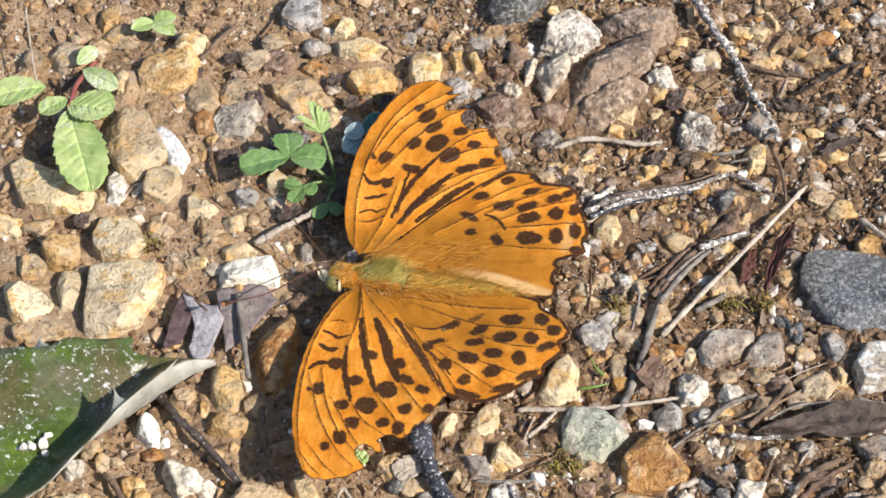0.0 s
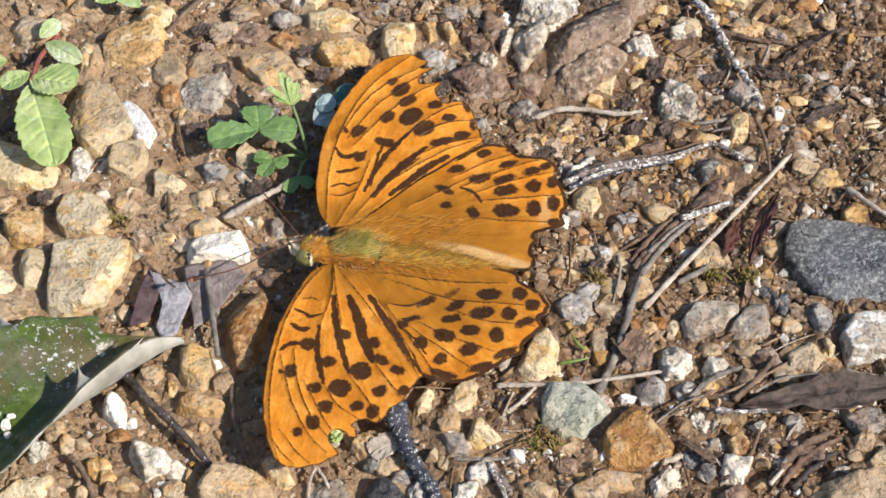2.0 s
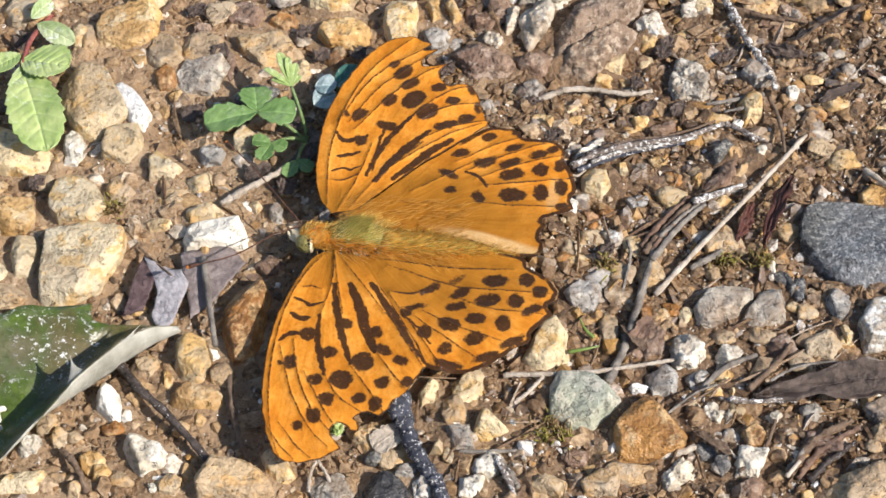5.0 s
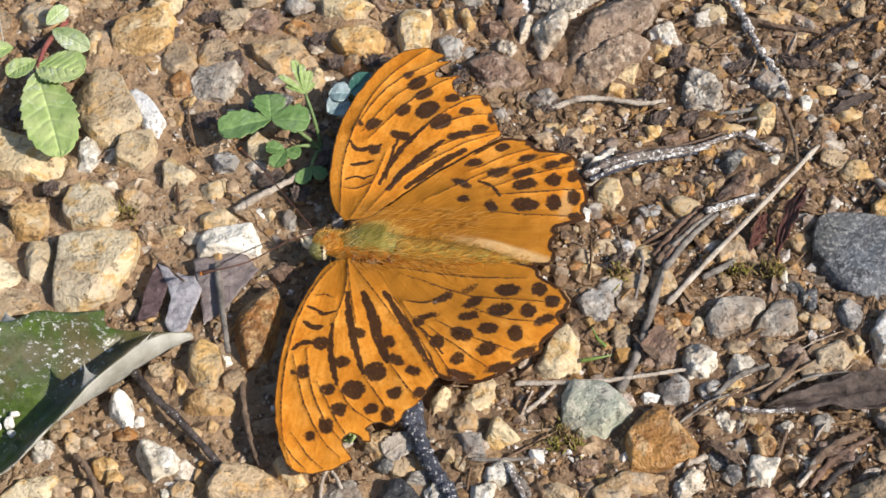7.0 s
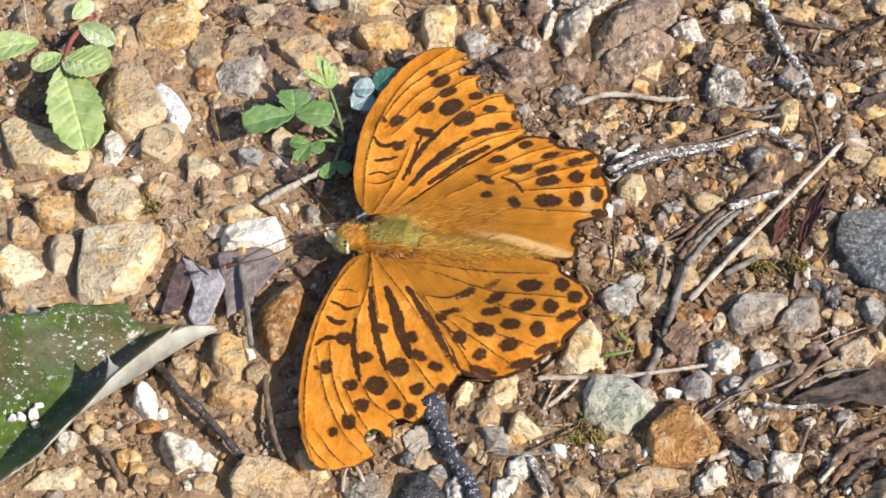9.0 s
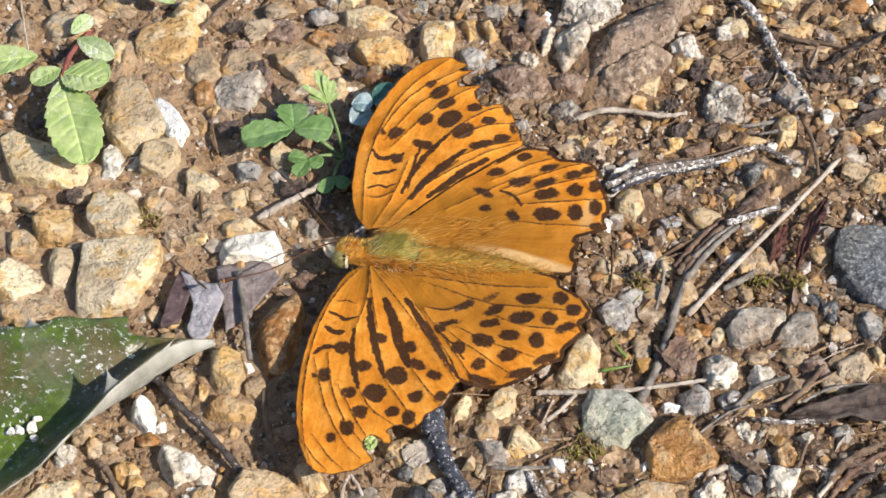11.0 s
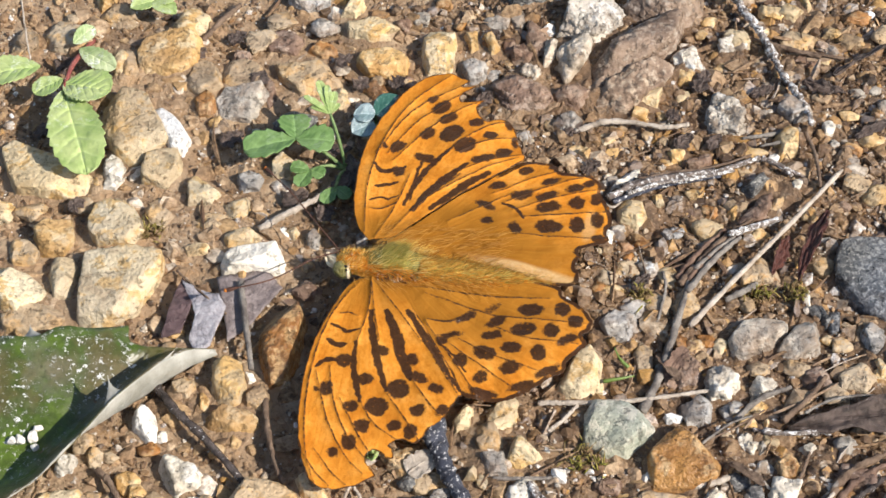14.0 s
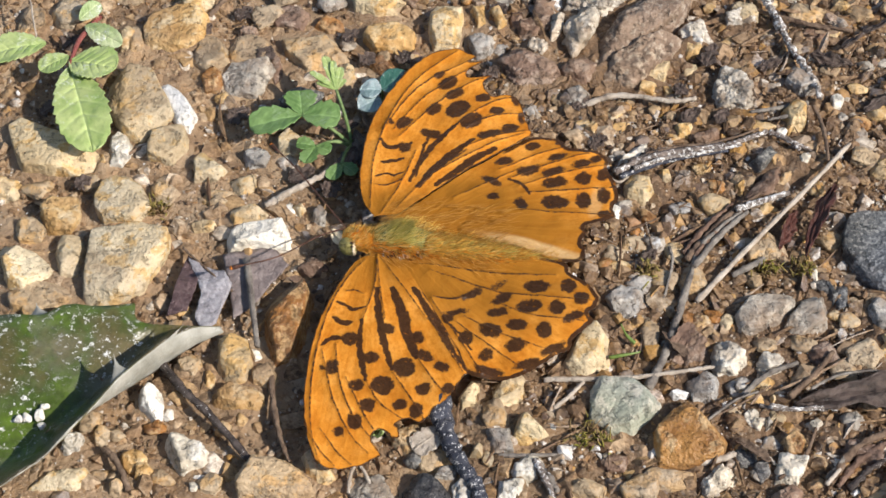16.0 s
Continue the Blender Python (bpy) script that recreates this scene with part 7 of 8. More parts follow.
    s.thickness, s.offset = 0.07 * MM, -1
    MARKS.clear()
    LINES.clear()
    return ob


butterfly = thing("butterfly", "orange butterfly with black spots and tattered wings, basking on soil", "butterfly", (-7.79, -5.006, 0.0), -11)
HINGE = 5.5

FORE_FAR = [(-3.53, 2.08), (-5.38, 4.12), (-7.05, 8.36), (-7.74, 12.79), (-8.09, 17.17), (-7.96, 21.97), (-7.05, 25.98), (-5.65, 30.16), (-4.14, 33.22), (-2.26, 35.79), (-0.72, 36.83), (1.09, 36.95), (2.39, 36.24), (3.85, 35.56), (2.81, 34.02), (5.10, 34.60), (3.81, 33.14), (3.11, 32.04), (3.88, 31.01), (6.80, 32.07), (5.89, 30.35), (7.52, 28.10), (9.01, 28.86), (10.81, 28.76), (11.94, 27.36), (12.75, 24.99), (13.78, 23.15), (14.24, 21.89), (13.19, 20.55), (10.55, 17.57), (7.29, 13.84), (4.17, 9.75), (1.46, 6.23), (-0.70, 3.27)]
spot(-0.64, 31.05, 1.13, 0.65, -134, 1.00)
spot(0.88, 29.58, 1.60, 1.15, -124, 1.00)
spot(2.21, 27.38, 1.54, 0.96, -135, 1.00)
spot(-0.02, 23.91, 1.44, 0.99, -119, 1.00)
spot(3.34, 24.48, 2.03, 1.52, -121, 1.00)
spot(-3.59, 20.45, 1.50, 1.00, -122, 1.00)
spot(5.67, 22.43, 1.98, 1.33, -130, 1.00)
spot(8.75, 25.33, 1.11, 1.01, -163, 1.00)
spot(6.35, 27.40, 1.23, 0.88, -146, 1.00)
spot(10.93, 28.09, 1.02, 0.72, 98, 1.00)
spot(12.29, 24.90, 1.34, 0.47, 100, 1.00)
spot(8.58, 20.52, 1.94, 0.96, -149, 1.00)
spot(11.06, 22.26, 1.54, 0.92, -134, 1.00)
spot(0.54, 19.13, 1.61, 0.86, 171, 1.00)
spot(-5.28, 20.11, 0.67, 0.47, 103, 1.00)
spot(-2.42, 15.74, 1.09, 1.01, 106, 1.00)
streak(0.90, 1.00, (-5.91, 16.38), (-4.71, 15.28), (-2.80, 16.00), (-1.79, 16.87))
streak(0.70, 1.00, (-4.83, 12.17), (-3.53, 12.76), (-2.13, 13.59))
streak(0.50, 1.00, (-5.16, 9.39), (-3.79, 10.31), (-2.59, 10.23), (-1.42, 11.00))
streak(0.30, 1.00, (-4.79, 7.74), (-3.16, 8.17), (-1.39, 9.39))
streak(0.90, 1.00, (-0.39, 9.48), (0.31, 13.31), (1.22, 16.58), (2.62, 19.55), (4.16, 21.90))
streak(1.40, 1.00, (0.93, 8.78), (2.48, 12.33), (4.19, 15.63), (6.48, 18.98))
streak(1.30, 1.00, (3.27, 9.57), (5.86, 13.12), (7.56, 15.76), (9.82, 18.09))
streak(0.60, 0.70, (2.08, 10.41), (3.76, 13.79), (5.93, 16.86))
streak(0.50, 1.00, (0.24, 10.58), (0.17, 15.49), (0.36, 18.87))
streak(0.25, 1.00, (-4.41, 3.26), (-5.25, 7.33), (-5.95, 11.51), (-6.09, 16.45), (-5.69, 21.97), (-4.31, 27.71), (-1.98, 32.34), (0.94, 36.43))
streak(0.25, 1.00, (-5.98, 18.50), (-4.45, 24.52), (-1.86, 29.74), (3.72, 34.93))
streak(0.25, 1.00, (-4.67, 18.76), (-2.20, 25.44), (1.30, 30.37), (4.69, 34.16))
streak(0.25, 1.00, (-3.60, 17.51), (-0.32, 24.20), (3.20, 28.98), (6.39, 31.63))
streak(0.25, 1.00, (2.71, 19.12), (5.11, 23.23), (8.04, 27.04), (10.60, 28.60))
streak(0.25, 1.00, (4.80, 20.66), (8.21, 23.85), (12.52, 25.86))
streak(0.25, 1.00, (5.81, 17.51), (10.00, 20.58), (13.82, 22.48))
streak(0.21, 1.00, (-2.86, 2.53), (-1.30, 9.73), (-0.74, 15.30))
streak(0.21, 1.00, (-1.44, 3.13), (1.17, 9.15), (4.86, 14.23), (9.49, 19.03), (13.39, 21.72))
fore_far = wing("forewing", butterfly, FORE_FAR, "orange forewing with black spots, streaks and a torn tip", lift=0.25, smoothness=3, rim=0.34, rim_from=0.2, rim_tone=0.8, hairy=((-2.0, 3.0), 2.0, 6.5))
HIND_FAR = [(-1.17, 2.56), (2.34, 7.25), (6.02, 12.28), (9.88, 16.88), (13.50, 21.06), (14.93, 22.02), (17.06, 22.12), (18.74, 21.56), (19.23, 20.43), (21.55, 20.23), (23.92, 20.15), (25.44, 18.80), (25.51, 17.28), (26.79, 15.37), (27.72, 12.56), (27.23, 10.56), (27.78, 8.78), (26.15, 7.41), (24.17, 6.39), (24.56, 4.82), (24.00, 3.48), (24.83, 2.02), (24.63, 0.37), (22.18, -0.32), (18.94, 0.23), (15.02, 1.07), (10.47, 1.07), (6.01, 0.49), (1.53, -0.00)]
spot(14.70, 20.07, 1.14, 0.84, -144, 1.00)
spot(11.40, 16.31, 1.46, 0.82, -143, 1.00)
spot(18.45, 18.39, 1.44, 0.74, -152, 1.00)
spot(15.05, 15.18, 1.86, 0.92, -145, 1.00)
spot(18.36, 15.52, 1.84, 0.82, -150, 1.00)
spot(21.97, 17.44, 1.44, 0.83, -150, 1.00)
spot(18.92, 13.47, 1.96, 1.03, -155, 1.00)
spot(22.59, 14.85, 1.27, 1.12, -137, 1.00)
spot(19.50, 9.85, 1.98, 1.34, -167, 1.00)
spot(23.19, 10.91, 1.56, 1.06, 96, 1.00)
spot(10.36, 12.07, 1.65, 0.69, 155, 1.00)
spot(15.10, 8.54, 1.28, 0.86, 125, 1.00)
spot(11.09, 9.33, 0.92, 0.62, -168, 1.00)
spot(25.74, 12.37, 1.46, 0.91, 96, 1.00)
spot(25.05, 16.10, 1.12, 0.87, -102, 1.00)
spot(23.74, 18.68, 1.03, 0.68, -130, 1.00)
spot(26.39, 8.92, 1.06, 0.82, -164, 1.00)
spot(24.50, 6.25, 1.30, 0.57, -140, 1.00)
spot(24.33, 3.34, 1.20, 0.60, 98, 1.00)
spot(18.25, 21.12, 0.63, 0.55, -161, 1.00)
streak(0.70, 1.00, (12.81, 12.78), (14.46, 12.25), (15.83, 10.60))
streak(0.25, 1.00, (11.12, 14.39), (14.83, 17.88), (19.15, 20.41))
streak(0.25, 1.00, (12.91, 13.12), (17.03, 16.45), (23.55, 19.96))
streak(0.25, 1.00, (14.31, 11.79), (18.86, 14.86), (25.43, 17.81))
streak(0.25, 1.00, (15.27, 10.70), (20.82, 12.24), (27.11, 14.15))
streak(0.25, 1.00, (15.42, 7.56), (20.72, 7.99), (26.72, 8.77))
streak(0.21, 1.00, (6.07, 8.00), (10.74, 12.15), (14.05, 15.53))
FOLD_FAR = (17.9, 1.45, -7, 24.91, 10.72)
hind_far = wing("hindwing", butterfly, HIND_FAR, "orange hindwing with rows of black spots and a pale inner fold", lift=-0.1, rim=1.15, rim_tone=0.86, hairy=((7.5, 3.5), 6.5, 13.5), worn=[(FOLD_FAR[0], FOLD_FAR[1], 9.5, 1.25, FOLD_FAR[2], 1.0), (FOLD_FAR[3], FOLD_FAR[4], 1.2, 3.5, 0, 0.55)])
FORE_NEAR = [(-1.79, -4.08), (-4.03, -5.26), (-5.14, -7.73), (-6.02, -10.78), (-6.58, -13.83), (-6.90, -16.52), (-6.95, -19.13), (-6.81, -21.84), (-6.34, -24.98), (-5.81, -28.05), (-5.15, -30.47), (-4.23, -32.80), (-3.15, -34.91), (-2.10, -36.35), (-0.87, -36.77), (0.59, -36.65), (2.08, -36.12), (3.45, -35.30), (4.47, -34.20), (5.16, -33.50), (4.16, -32.45), (3.50, -31.42), (3.67, -30.55), (4.40, -30.00), (5.48, -30.38), (6.30, -30.89), (6.86, -30.53), (6.52, -29.60), (6.04, -29.02), (6.63, -28.40), (7.67, -27.95), (8.89, -28.31), (9.77, -27.39), (10.38, -25.83), (11.70, -24.56), (12.32, -22.56), (13.00, -20.88), (13.40, -19.93), (11.71, -17.19), (9.49, -14.05), (6.92, -10.82), (4.27, -7.72), (2.19, -5.31), (0.22, -3.89)]
spot(-3.53, -22.36, 1.29, 0.92, 106, 1.00)
spot(-4.77, -22.68, 0.52, 0.36, 106, 1.00)
spot(0.08, -24.45, 1.06, 0.93, -152, 1.00)
spot(3.28, -23.85, 1.57, 1.51, 167, 1.00)
spot(2.11, -27.06, 1.06, 1.00, 176, 1.00)
spot(1.03, -29.63, 1.24, 1.05, 108, 1.00)
spot(-0.57, -31.36, 0.77, 0.73, 169, 1.00)
spot(-1.39, -33.34, 0.49, 0.41, 110, 0.50)
spot(0.89, -19.94, 1.22, 0.86, -155, 1.00)
spot(5.35, -20.68, 1.63, 1.56, 116, 1.00)
spot(7.58, -18.41, 1.28, 0.82, 155, 1.00)
spot(10.04, -19.79, 1.18, 0.83, 160, 1.00)
spot(8.47, -23.46, 1.14, 0.92, -152, 1.00)
spot(6.02, -26.24, 0.99, 0.83, -152, 1.00)
spot(8.21, -26.75, 1.16, 0.98, 104, 1.00)
spot(11.41, -23.08, 1.05, 0.79, -123, 1.00)
spot(-2.28, -17.62, 1.23, 1.05, -175, 1.00)
spot(2.11, -15.44, 1.01, 0.79, -172, 1.00)
spot(6.10, -15.85, 1.05, 0.94, 105, 1.00)
streak(0.90, 1.00, (-5.17, -14.75), (-3.97, -15.42), (-2.54, -15.15))
streak(0.60, 1.00, (-5.19, -12.38), (-3.83, -12.76), (-2.78, -13.11), (-1.46, -12.68))
streak(0.25, 1.00, (-4.48, -10.59), (-3.35, -10.28), (-2.08, -10.59))
streak(0.80, 1.00, (-5.61, -19.14), (-4.58, -17.88), (-2.82, -17.81))
streak(1.10, 1.00, (-0.58, -9.57), (0.50, -13.49), (1.82, -16.84), (3.96, -21.29))
streak(1.50, 1.00, (1.36, -9.20), (3.17, -12.08), (4.85, -15.82), (6.63, -18.77))
streak(1.25, 1.00, (4.00, -8.55), (6.45, -11.45), (8.75, -14.25), (11.0, -17.4))
streak(0.90, 1.00, (-1.44, -14.77), (-0.95, -18.26), (0.23, -21.56), (1.11, -23.57))
streak(0.25, 1.00, (-3.09, -5.08), (-4.81, -8.51), (-5.94, -13.34), (-6.18, -19.25), (-5.41, -26.10), (-3.72, -32.54), (-1.72, -36.44))
streak(0.25, 1.00, (-5.41, -19.99), (-3.72, -24.05), (-2.02, -27.59), (1.06, -31.63), (3.81, -33.75))
streak(0.25, 1.00, (-3.92, -18.82), (-2.33, -23.79), (0.33, -28.42), (4.39, -32.24))
streak(0.25, 1.00, (-1.49, -23.63), (1.71, -28.16), (3.61, -30.31))
streak(0.25, 1.00, (1.11, -23.57), (3.50, -26.54), (6.73, -28.21))
streak(0.25, 1.00, (4.05, -21.71), (6.70, -24.66), (9.34, -27.72))
streak(0.25, 1.00, (6.63, -18.77), (8.96, -21.64), (11.67, -24.40))
streak(0.25, 1.00, (7.24, -13.12), (10.22, -17.03), (13.06, -20.43))
streak(0.21, 1.00, (-1.71, -4.44), (-1.04, -9.19), (-1.30, -14.74))
streak(0.21, 1.00, (-1.71, -4.44), (-0.32, -9.06), (1.55, -14.20))
streak(0.21, 1.00, (-1.49, -4.40), (2.56, -8.51), (6.88, -13.19))
streak(0.60, 1.00, (10.41, -16.11), (11.96, -18.46), (13.16, -19.81))
streak(0.25, 1.00, (-4.06, -32.61), (-2.13, -34.72), (0.02, -36.35))
streak(0.25, 1.00, (-2.88, -31.55), (-0.09, -34.33), (1.99, -35.73))
fore_near = wing("forewing", butterfly, FORE_NEAR, "orange forewing with black spots, streaks and a torn margin", lift=0.25, smoothness=3, rim=0.34, rim_from=0.2, rim_tone=0.8, hairy=((-2.0, -3.5), 2.0, 8.5))
HIND_NEAR = [(0.10, -3.34), (2.25, -5.58), (4.82, -8.55), (7.78, -12.11), (10.62, -16.07), (12.90, -19.59), (15.18, -20.20), (18.02, -19.93), (20.53, -18.67), (22.51, -16.72), (24.24, -14.90), (25.39, -13.98), (25.54, -12.17), (26.74, -10.51), (27.55, -9.09), (26.86, -7.96), (27.72, -6.79), (27.73, -5.41), (26.91, -4.37), (26.10, -3.41), (24.65, -2.66), (23.34, -1.97), (22.18, -0.31), (16.78, -0.38), (10.77, -0.56), (5.58, -1.16), (2.25, -1.60)]
spot(19.67, -5.00, 1.83, 1.09, -169, 1.00)
spot(23.63, -4.25, 1.28, 1.10, 94, 1.00)
spot(19.14, -8.41, 1.83, 1.16, -161, 1.00)
spot(22.76, -8.00, 1.22, 1.11, -122, 1.00)
spot(14.95, -13.01, 1.60, 1.22, 173, 1.00)
spot(18.21, -11.58, 1.45, 0.97, -169, 1.00)
spot(21.70, -11.82, 1.32, 1.08, 97, 1.00)
spot(12.11, -14.71, 1.14, 1.01, 101, 1.00)
spot(18.56, -14.83, 1.45, 1.03, -153, 1.00)
spot(15.13, -16.80, 1.16, 1.02, -143, 0.80)
spot(11.54, -7.83, 1.69, 0.60, -138, 1.00)
spot(14.59, -5.77, 1.61, 0.58, -127, 0.70)
spot(15.47, -7.73, 1.54, 0.77, -136, 1.00)
spot(15.35, -9.95, 1.46, 0.71, -162, 1.00)
spot(10.13, -10.94, 1.61, 0.53, -157, 1.00)
spot(9.24, -12.02, 0.80, 0.71, -171, 1.00)
spot(25.61, -6.00, 1.18, 1.09, 87, 1.00)
spot(25.05, -9.03, 1.70, 0.75, -137, 1.00)
spot(23.42, -14.35, 1.97, 0.66, -139, 1.00)
spot(20.44, -17.29, 1.89, 0.76, -150, 1.00)
spot(15.85, -19.12, 2.14, 0.76, 178, 1.00)
streak(0.50, 1.00, (8.72, -12.39), (11.13, -14.18), (13.18, -16.47))
streak(0.25, 1.00, (5.66, -5.31), (14.18, -6.78), (20.08, -6.58), (27.04, -6.19))
streak(0.25, 1.00, (3.99, -4.50), (13.68, -4.08), (21.69, -2.84))
streak(0.25, 1.00, (14.45, -8.29), (19.89, -9.82), (26.44, -9.49))
streak(0.25, 1.00, (11.34, -11.44), (16.87, -13.54), (23.66, -14.92))
streak(0.25, 1.00, (10.44, -12.52), (14.99, -15.24), (20.23, -18.20))
streak(0.25, 1.00, (6.53, -9.61), (11.30, -15.05), (15.07, -19.62))
streak(0.34, 1.00, (6.85, -9.36), (9.40, -9.07), (10.77, -8.44))
hind_near = wing("hindwing", butterfly, HIND_NEAR, "orange hindwing with rows of black spots", lift=-0.1, rim=1.15, rim_tone=0.86, hairy=((8.0, -2.5), 6.5, 14.0))


def lump(points, radii, squash=0.9, sides=20, steps=8):
    """A smooth body segment along points (rings of the given radii)."""
    line = smooth_line(points, steps)
    r = np.interp(np.linspace(0, 1, len(line)), np.linspace(0, 1, len(radii)), radii)
    v, f = tube(line * MM, r * MM, sides, 1, 0.015)
    mid = np.repeat(line * MM, sides, 0)
    v = mid + (v - mid) * (1, 1, squash)
    return v, f


def hairs(spine, radii, count, length, seed, lean=(0.6, 0, 0.5), squash=0.9, spread=(0, math.pi), width=0.024):
    """Fine hairs standing on a segment, swept backwards."""
    rng = np.random.default_rng(seed)
    line = smooth_line(spine, 8)
    r = np.interp(np.linspace(0, 1, len(line)), np.linspace(0, 1, len(radii)), radii)
    V, F = [], []
    for k in range(count):
        g = rng.uniform(0, len(line) - 1.001)
        i, g = int(g), g % 1
        at, rad = line[i] * (1 - g) + line[i + 1] * g, r[i] * (1 - g) + r[i + 1] * g
        ang = rng.uniform(*spread)
        out = np.array((0, math.cos(ang), math.sin(ang) * squash))
        root = at + out * rad * 0.97
        way = out * 0.5 + np.array(lean) + rng.normal(size=3) * 0.22
        way /= np.linalg.norm(way)
        tip = root + way * length * rng.uniform(0.6, 1.25)
        mid = (root + tip) / 2 + out * 0.12
        w = np.cross(way, out)
        w = w / (np.linalg.norm(w) + 1e-9) * width
        b = len(V)
        V += [root - w, root + w, mid + w * 0.8, mid - w * 0.8, tip]
        F += [(b, b + 1, b + 2, b + 3), (b + 3, b + 2, b + 4)]
    return np.array(V) * MM, F


def wing_hair(blade_ob, sign, count, seed, u0, u1, v0, v1, material):
    """Long golden hairs that lie flat over the base of a wing, swept outwards and back."""
    rng = np.random.default_rng(seed)
    V, F = [], []
    for k in range(count):
        u, v = rng.uniform(u0, u1), sign * rng.uniform(v0, v1)
        ang = rng.normal(0.45, 0.28)
        way = np.array((math.cos(ang), sign * math.sin(ang), 0.05))
        length = rng.uniform(1.2, 3.4)
        root = np.array((u, v, 0.36 + rng.random() * 0.25))
        tip = root + way * length + (0, 0, -0.15)
        w = np.array((-way[1], way[0], 0)) * 0.03
        b = len(V)
        V += [root - w, root + w, (root + tip) / 2 + w * 0.8 + (0, 0, 0.12), (root + tip) / 2 - w * 0.8 + (0, 0, 0.12), tip]
        F += [(b, b + 1, b + 2, b + 3), (b + 3, b + 2, b + 4)]
    part("hair", mesh("hair", np.array(V) * MM, F, material), blade_ob, "fine golden hairs at the wing base")


wing_hair(hind_far, 1, 260, 31, 0, 14, 1.0, 6.5, FUR_DULL)
wing_hair(hind_near, -1, 140, 32, 0, 14, 1.5, 4.0, FUR_DULL)
wing_hair(fore_far, 1, 90, 33, -4, 2, 1.5, 5.0, FUR_DULL)
wing_hair(fore_near, -1, 90, 34, -4, 2, 2.5, 5.0, FUR_DULL)


def body():
    fat = (1.5, 2.2, 2.45, 1.9)
    v, f = lump(THORAX, fat, 0.95)
    thorax = part("thorax", mesh("thorax", v, f, SKIN_GREEN), butterfly, "olive green furry thorax")
    v, f = hairs(THORAX[1:3], fat[1:3], 1500, 1.9, 3, lean=(0.9, 0.25, 0.35), spread=(0.7, 2.4), width=0.03)
    part("fur", mesh("fur", v, f, FUR_GREEN), thorax, "olive green fur")
    v, f = hairs(THORAX, fat, 1000, 2.1, 14, spread=(-0.3, 3.4), lean=(0.9, 0.1, 0.3), width=0.026)
    part("fur", mesh("fur", v, f, FUR_GOLD), thorax, "golden yellow fur")
    v, f = hairs(THORAX, fat, 650, 1.9, 4, spread=(-0.7, 0.7), lean=(0.8, 0.3, 0.25), width=0.03)
    part("fur", mesh("fur", v, f, FUR), thorax, "golden brown fur")
    v, f = hairs(THORAX, fat, 750, 1.9, 24, spread=(2.3, 3.8), lean=(0.8, -0.2, 0.25), width=0.03)
    part("fur", mesh("fur", v, f, FUR_ORANGE), thorax, "orange fur")
    fat = (2.0, 2.1, 1.8, 0.9)
    v, f = lump(ABDOMEN, fat, 0.95)
    abdomen = part("abdomen", mesh("abdomen", v, f, SKIN_GOLD), butterfly, "golden brown furry abdomen")
    v, f = hairs(ABDOMEN, fat, 2600, 1.5, 5, lean=(1.0, 0.1, 0.2), spread=(-0.3, 3.45), width=0.028)
    part("fur", mesh("fur", v, f, FUR), abdomen, "golden brown fur")
    v, f = hairs(ABDOMEN, fat, 500, 1.5, 15, lean=(1.0, 0.1, 0.25), spread=(0.8, 2.4), width=0.028)
    part("fur", mesh("fur", v, f, FUR_GREEN), abdomen, "olive fur")
    v, f = hairs(ABDOMEN, fat, 600, 1.3, 6, lean=(1.0, -0.1, 0.2), spread=(2.0, 3.6), width=0.028)
    part("fur", mesh("fur", v, f, FUR_ORANGE), abdomen, "orange fur")
    v, f = hairs(ABDOMEN, fat, 260, 1.3, 26, lean=(1.0, -0.1, 0.2), spread=(0.5, 3.4), width=0.028)
    part("fur", mesh("fur", v, f, FUR_GOLD), abdomen, "golden yellow fur")
    v, f = lump(HEAD, (0.7, 1.2, 1.5, 1.3), 0.95)
    head = part("head", mesh("head", v, f, SKIN_ORANGE), butterfly, "orange furry head")
    v, f = hairs(HEAD, (0.7, 1.2, 1.5, 1.3), 480, 1.4, 7, lean=(0.7, 0.15, 0.5), width=0.026)
    part("fur", mesh("fur", v, f, FUR_ORANGE), head, "orange fur")
    v, f = hairs(HEAD, (0.7, 1.2, 1.5, 1.3), 420, 1.4, 27, lean=(0.6, 0.15, 0.6), width=0.03)
    part("fur", mesh("fur", v, f, FUR_GOLD), head, "golden yellow fur")
    v, f = hairs(HEAD, (0.7, 1.2, 1.5, 1.3), 460, 1.3, 28, lean=(0.6, 0.3, 0.6), width=0.026)
    part("fur", mesh("fur", v, f, FUR), head, "golden brown fur")
    v, f = hairs(HINGE_TUFT, (0.3, 0.45, 0.3), 34, 0.75, 17, lean=(0.6, -0.6, 0.2), spread=(0, 6.28), width=0.13)
    part("tuft", mesh("tuft", v, f, FUR_WHITE), thorax, "pale scale tuft at the wing hinge")
    v, f = hairs(HINGE_TUFT, (0.3, 0.45, 0.3), 60, 0.9, 18, lean=(0.6, -0.6, 0.2), spread=(0, 6.28), width=0.11)
    part("tuft", mesh("tuft", v, f, HORN), thorax, "dark hair tuft at the wing hinge")
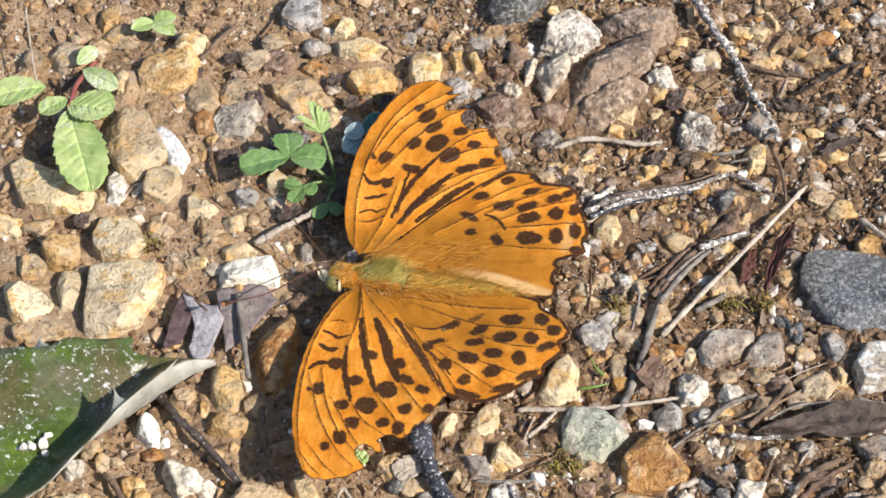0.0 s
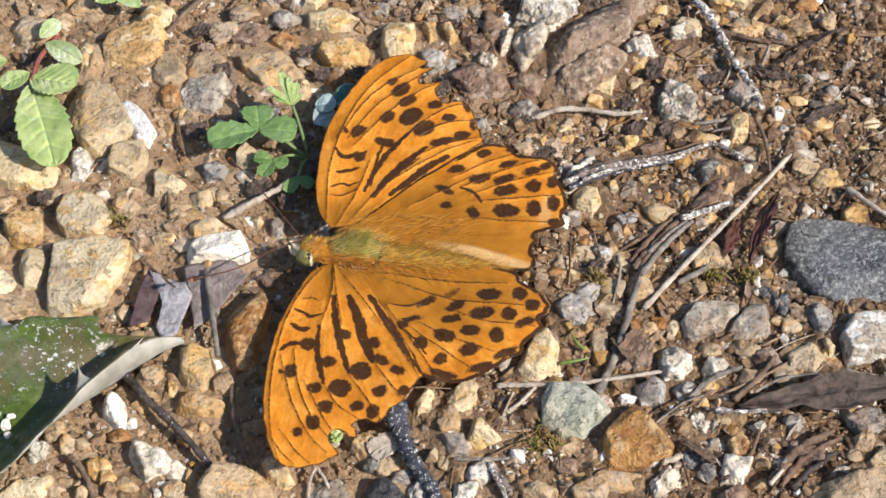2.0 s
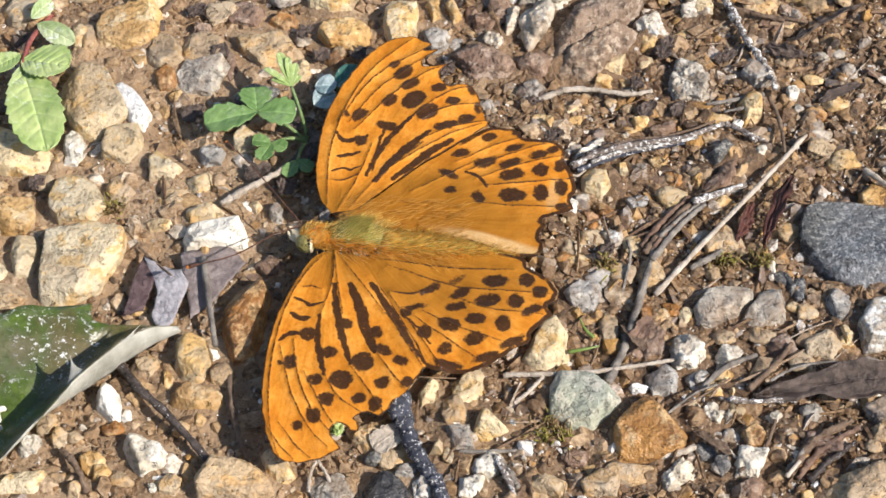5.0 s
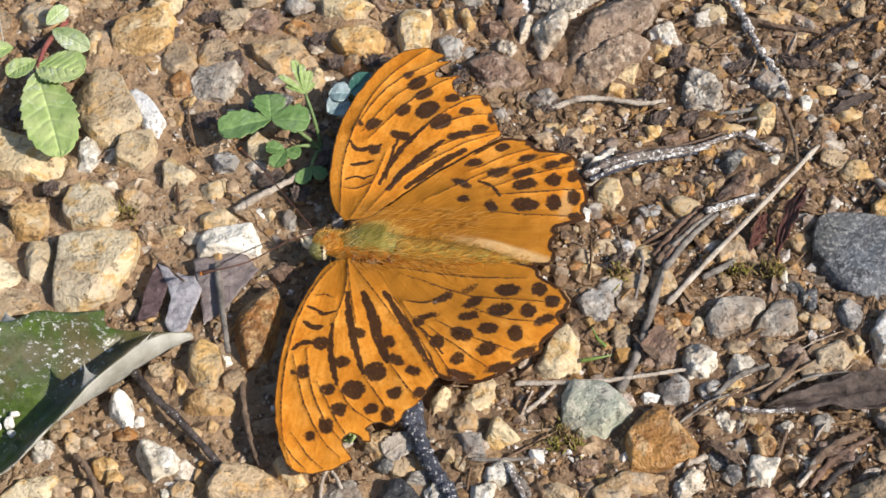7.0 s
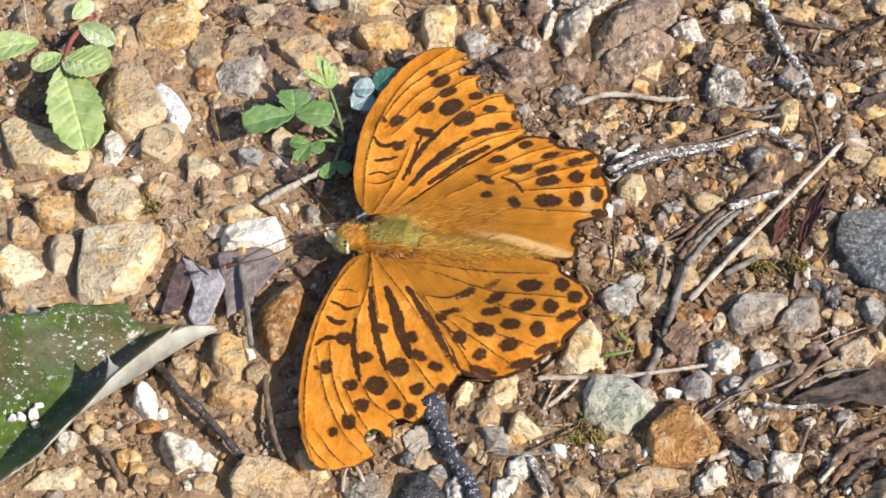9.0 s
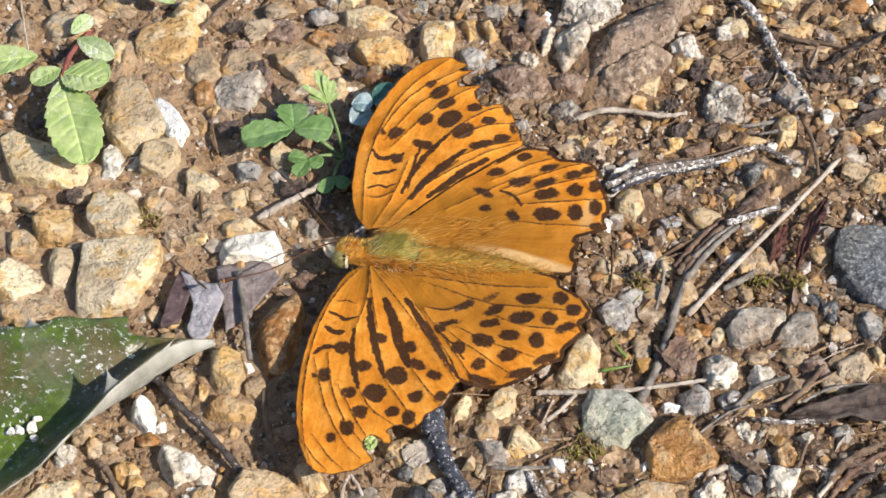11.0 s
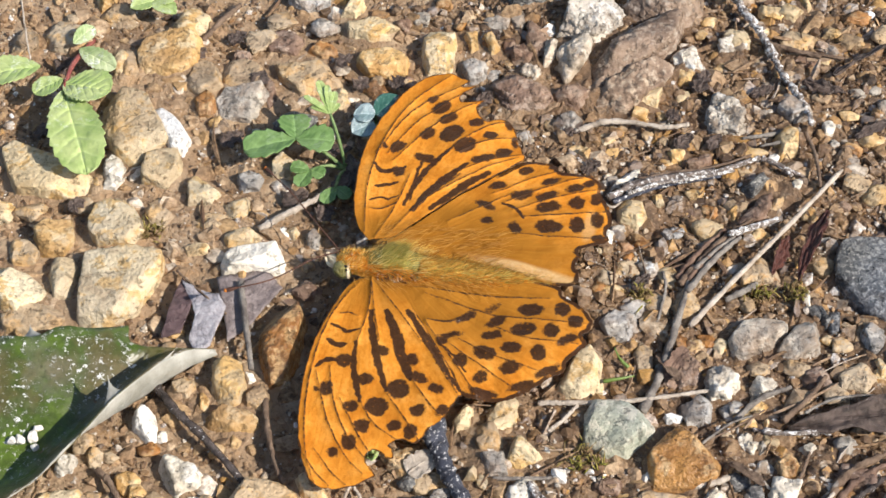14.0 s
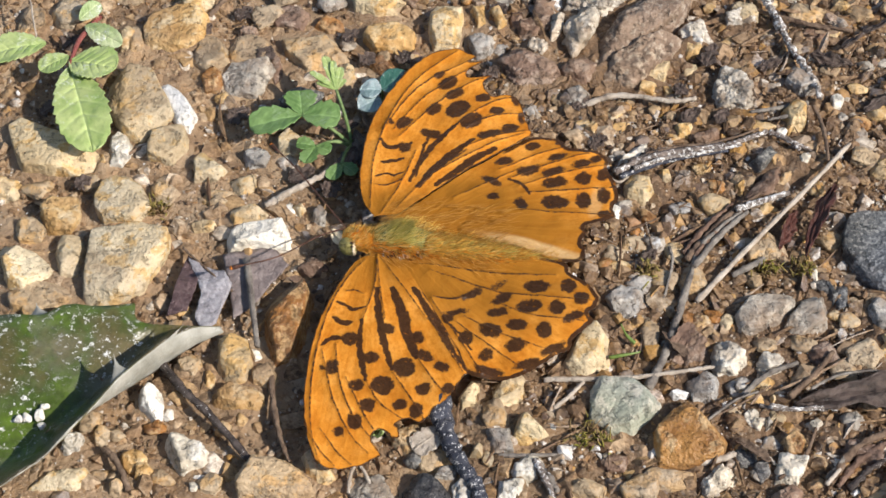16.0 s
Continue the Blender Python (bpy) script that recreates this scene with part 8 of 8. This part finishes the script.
    for sgn in (1, -1):
        b, f = BALLS[3]
        ex, ey, ez = EYE_AT[0], EYE_AT[1] if sgn < 0 else HEAD[1][1] + 0.95, EYE_AT[2] - 0.3
        v = (b * (1.35, 1.1, 1.45) + (ex, ey - (0.25 if sgn < 0 else 0), ez)) * MM
        part("eye", mesh("eye", v, f, EYE), head, "round olive compound eye")
        for way, size in (((0.40, 0.35, 0.85), 0.26), ((0.62, 0.15, 0.77), 0.20), ((0.50, 0.62, 0.60), 0.22)):
            at = np.array(way) * (1.32, sgn * 1.08, 1.42) + (ex, ey - (0.25 if sgn < 0 else 0), ez)
            v = (BALLS[2][0] * size * (1, 0.8, 0.8) + at) * MM
            part("pupil", mesh("pupil", v, BALLS[2][1], INK), head, "dark spot of the eye")
        v = (b * (0.34, 1.02, 1.36) + (ex + 0.82, ey - (0.25 if sgn < 0 else 0), ez)) * MM
        part("eye_rim", mesh("eye_rim", v, f, FUR_WHITE), head, "white rim behind the eye")
        v, f = tube(smooth_line([(ex - 0.5, ey - sgn * 0.9, 4.2), (PALP_AT[0] + 0.6, PALP_AT[1] + sgn * 0.5, 4.5), (PALP_AT[0], PALP_AT[1] + sgn * 0.4, 5.3)], 5) * MM, np.array((0.5, 0.6, 0.64, 0.62, 0.58, 0.5, 0.42, 0.34, 0.26, 0.16, 0.05)) * MM, 8, 3, 0.08)
        part("palp", mesh("palp", v, f, FUR_WHITE), head, "pale pointed palp")
        v, f = hairs([(ex + 1.0, ey - sgn * 0.3, 5.0), (ex + 1.2, ey - sgn * 0.2, 5.0), (ex + 1.4, ey - sgn * 0.1, 5.0)], (0.6, 0.7, 0.6), 60, 0.6, 11, spread=(0, 6.28))
        part("collar", mesh("collar", v, f, FUR_WHITE), head, "white scales behind the eye")
    v, f = tube(smooth_line([(HEAD[0][0] + 0.9, HEAD[0][1] - 0.5, 5.1), (HEAD[0][0] - 0.1, HEAD[0][1] - 0.1, 5.2), (PALP_AT[0] + 0.2, PALP_AT[1], 5.4)], 5) * MM, np.linspace(1.05, 0.1, 11) * MM, 10, 3, 0.06)
    part("face", mesh("face", v, f, FUR_WHITE), head, "cream pointed face")
    for sgn, line in ((1, ANTENNA_FAR), (-1, ANTENNA_NEAR)):
        p = smooth_line(line, 10)
        v, f = tube(p * MM, np.linspace(0.10, 0.09, len(p)) * MM, 6, 3, 0.05)
        antenna = part("antenna", mesh("antenna", v, f, HORN), head, "thin dark antenna")
        d = p[-1] - p[-3]
        d /= np.linalg.norm(d)
        q = np.array([p[-1] + d * s for s in (-0.6, 0.0, 0.5, 1.0, 1.3)])
        v, f = tube(q * MM, np.array((0.1, 0.2, 0.3, 0.3, 0.1)) * MM, 8, 3, 0.02)
        part("club", mesh("club", v, f, HORN), antenna, "dark antenna club")
        v = (BALLS[2][0] * 0.27 + p[-1] + d * 1.15) * MM
        part("club_tip", mesh("club_tip", v, BALLS[2][1], CLUB), antenna, "orange tip of the club")
    for u, v0, reach in ((-2.2, 1.2, 2.6), (0.6, 1.3, 3.0), (-2.2, -1.2, 2.6), (0.6, -1.3, 3.0)):
        s = 1 if v0 > 0 else -1
        p = smooth_line([(u, v0, 4.2), (u - 0.8, v0 + s * reach * 0.6, 3.4), (u - 1.2, v0 + s * reach, 0.2)], 5)
        v, f = tube(p * MM, np.linspace(0.22, 0.1, len(p)) * MM, 6, 3, 0.05)
        part("leg", mesh("leg", v, f, FUR_ORANGE), butterfly, "thin orange leg")


ANTENNA_FAR = [(-6.77, -0.75, 6.00), (-11.57, 3.58, 6.80), (-15.55, 7.22, 7.40), (-18.85, 9.76, 7.60)]
ANTENNA_NEAR = [(-6.92, -0.75, 5.90), (-9.91, -3.36, 6.60), (-14.03, -8.09, 7.20), (-18.46, -10.75, 7.40)]
THORAX = [(-3.43, -1.40, 4.80), (-1.30, -1.30, 5.20), (1.72, -1.00, 5.10), (4.60, -0.80, 4.70)]
ABDOMEN = [(4.10, -1.20, 4.90), (9.21, -0.85, 4.70), (14.46, -0.25, 4.30), (20.82, 0.50, 3.80)]
HINGE_TUFT = [(-1.03, -4.00, 5.80), (1.48, -3.31, 5.90), (4.08, -3.11, 5.80)]
HEAD = [(-7.11, -1.75, 5.00), (-5.58, -2.00, 5.20), (-3.23, -1.90, 5.10), (-0.80, -1.45, 4.80)]
EYE_AT, PALP_AT = (-5.97, -2.60, 5.20), (-8.70, -1.10, 5.20)
body()


def motions():
    """The wings open and close a little, each pair about the body's axis."""
    FAR_SIDE = [(0, 1.4), (0.5, 0.8), (1, 2.3), (1.5, 1.9), (2, 0.1), (2.5, 0.7), (3, -1.0), (3.5, -1.1), (4, -1.5), (4.5, -0.8), (7, -1.8), (7.5, -2.3), (8, -2.0), (8.5, -1.5), (9, -2.8), (11.5, -1.0), (12, -1.2), (12.5, -1.6), (13, -3.7), (13.5, -3.8), (14, -2.9), (14.5, -3.2), (15, -3.3), (15.5, -4.2), (16, -3.0)]
    NEAR_SIDE = [(0, 2.7), (0.5, 1.2), (1, 2.9), (1.5, 2.2), (2, -0.4), (2.5, 0.6), (3, -1.1), (3.5, -1.2), (4, -1.6), (4.5, -0.9), (7, -2.4), (7.5, -3.2), (8, -2.7), (8.5, -2.2), (9, -3.7), (11.5, 0.2), (12, -0.1), (12.5, -0.3), (13, -2.9), (13.5, -2.6), (14, -2.1), (14.5, -2.7), (15, -2.7), (15.5, -3.6), (16, -2.9)]
    for pair, rows, sign in (((fore_far, hind_far), FAR_SIDE, 1), ((fore_near, hind_near), NEAR_SIDE, -1)):
        for blade_ob in pair:
            walk(blade_ob, [(t, pose(0, 0, HINGE * MM, sign * a)) for t, a in rows])


motions()
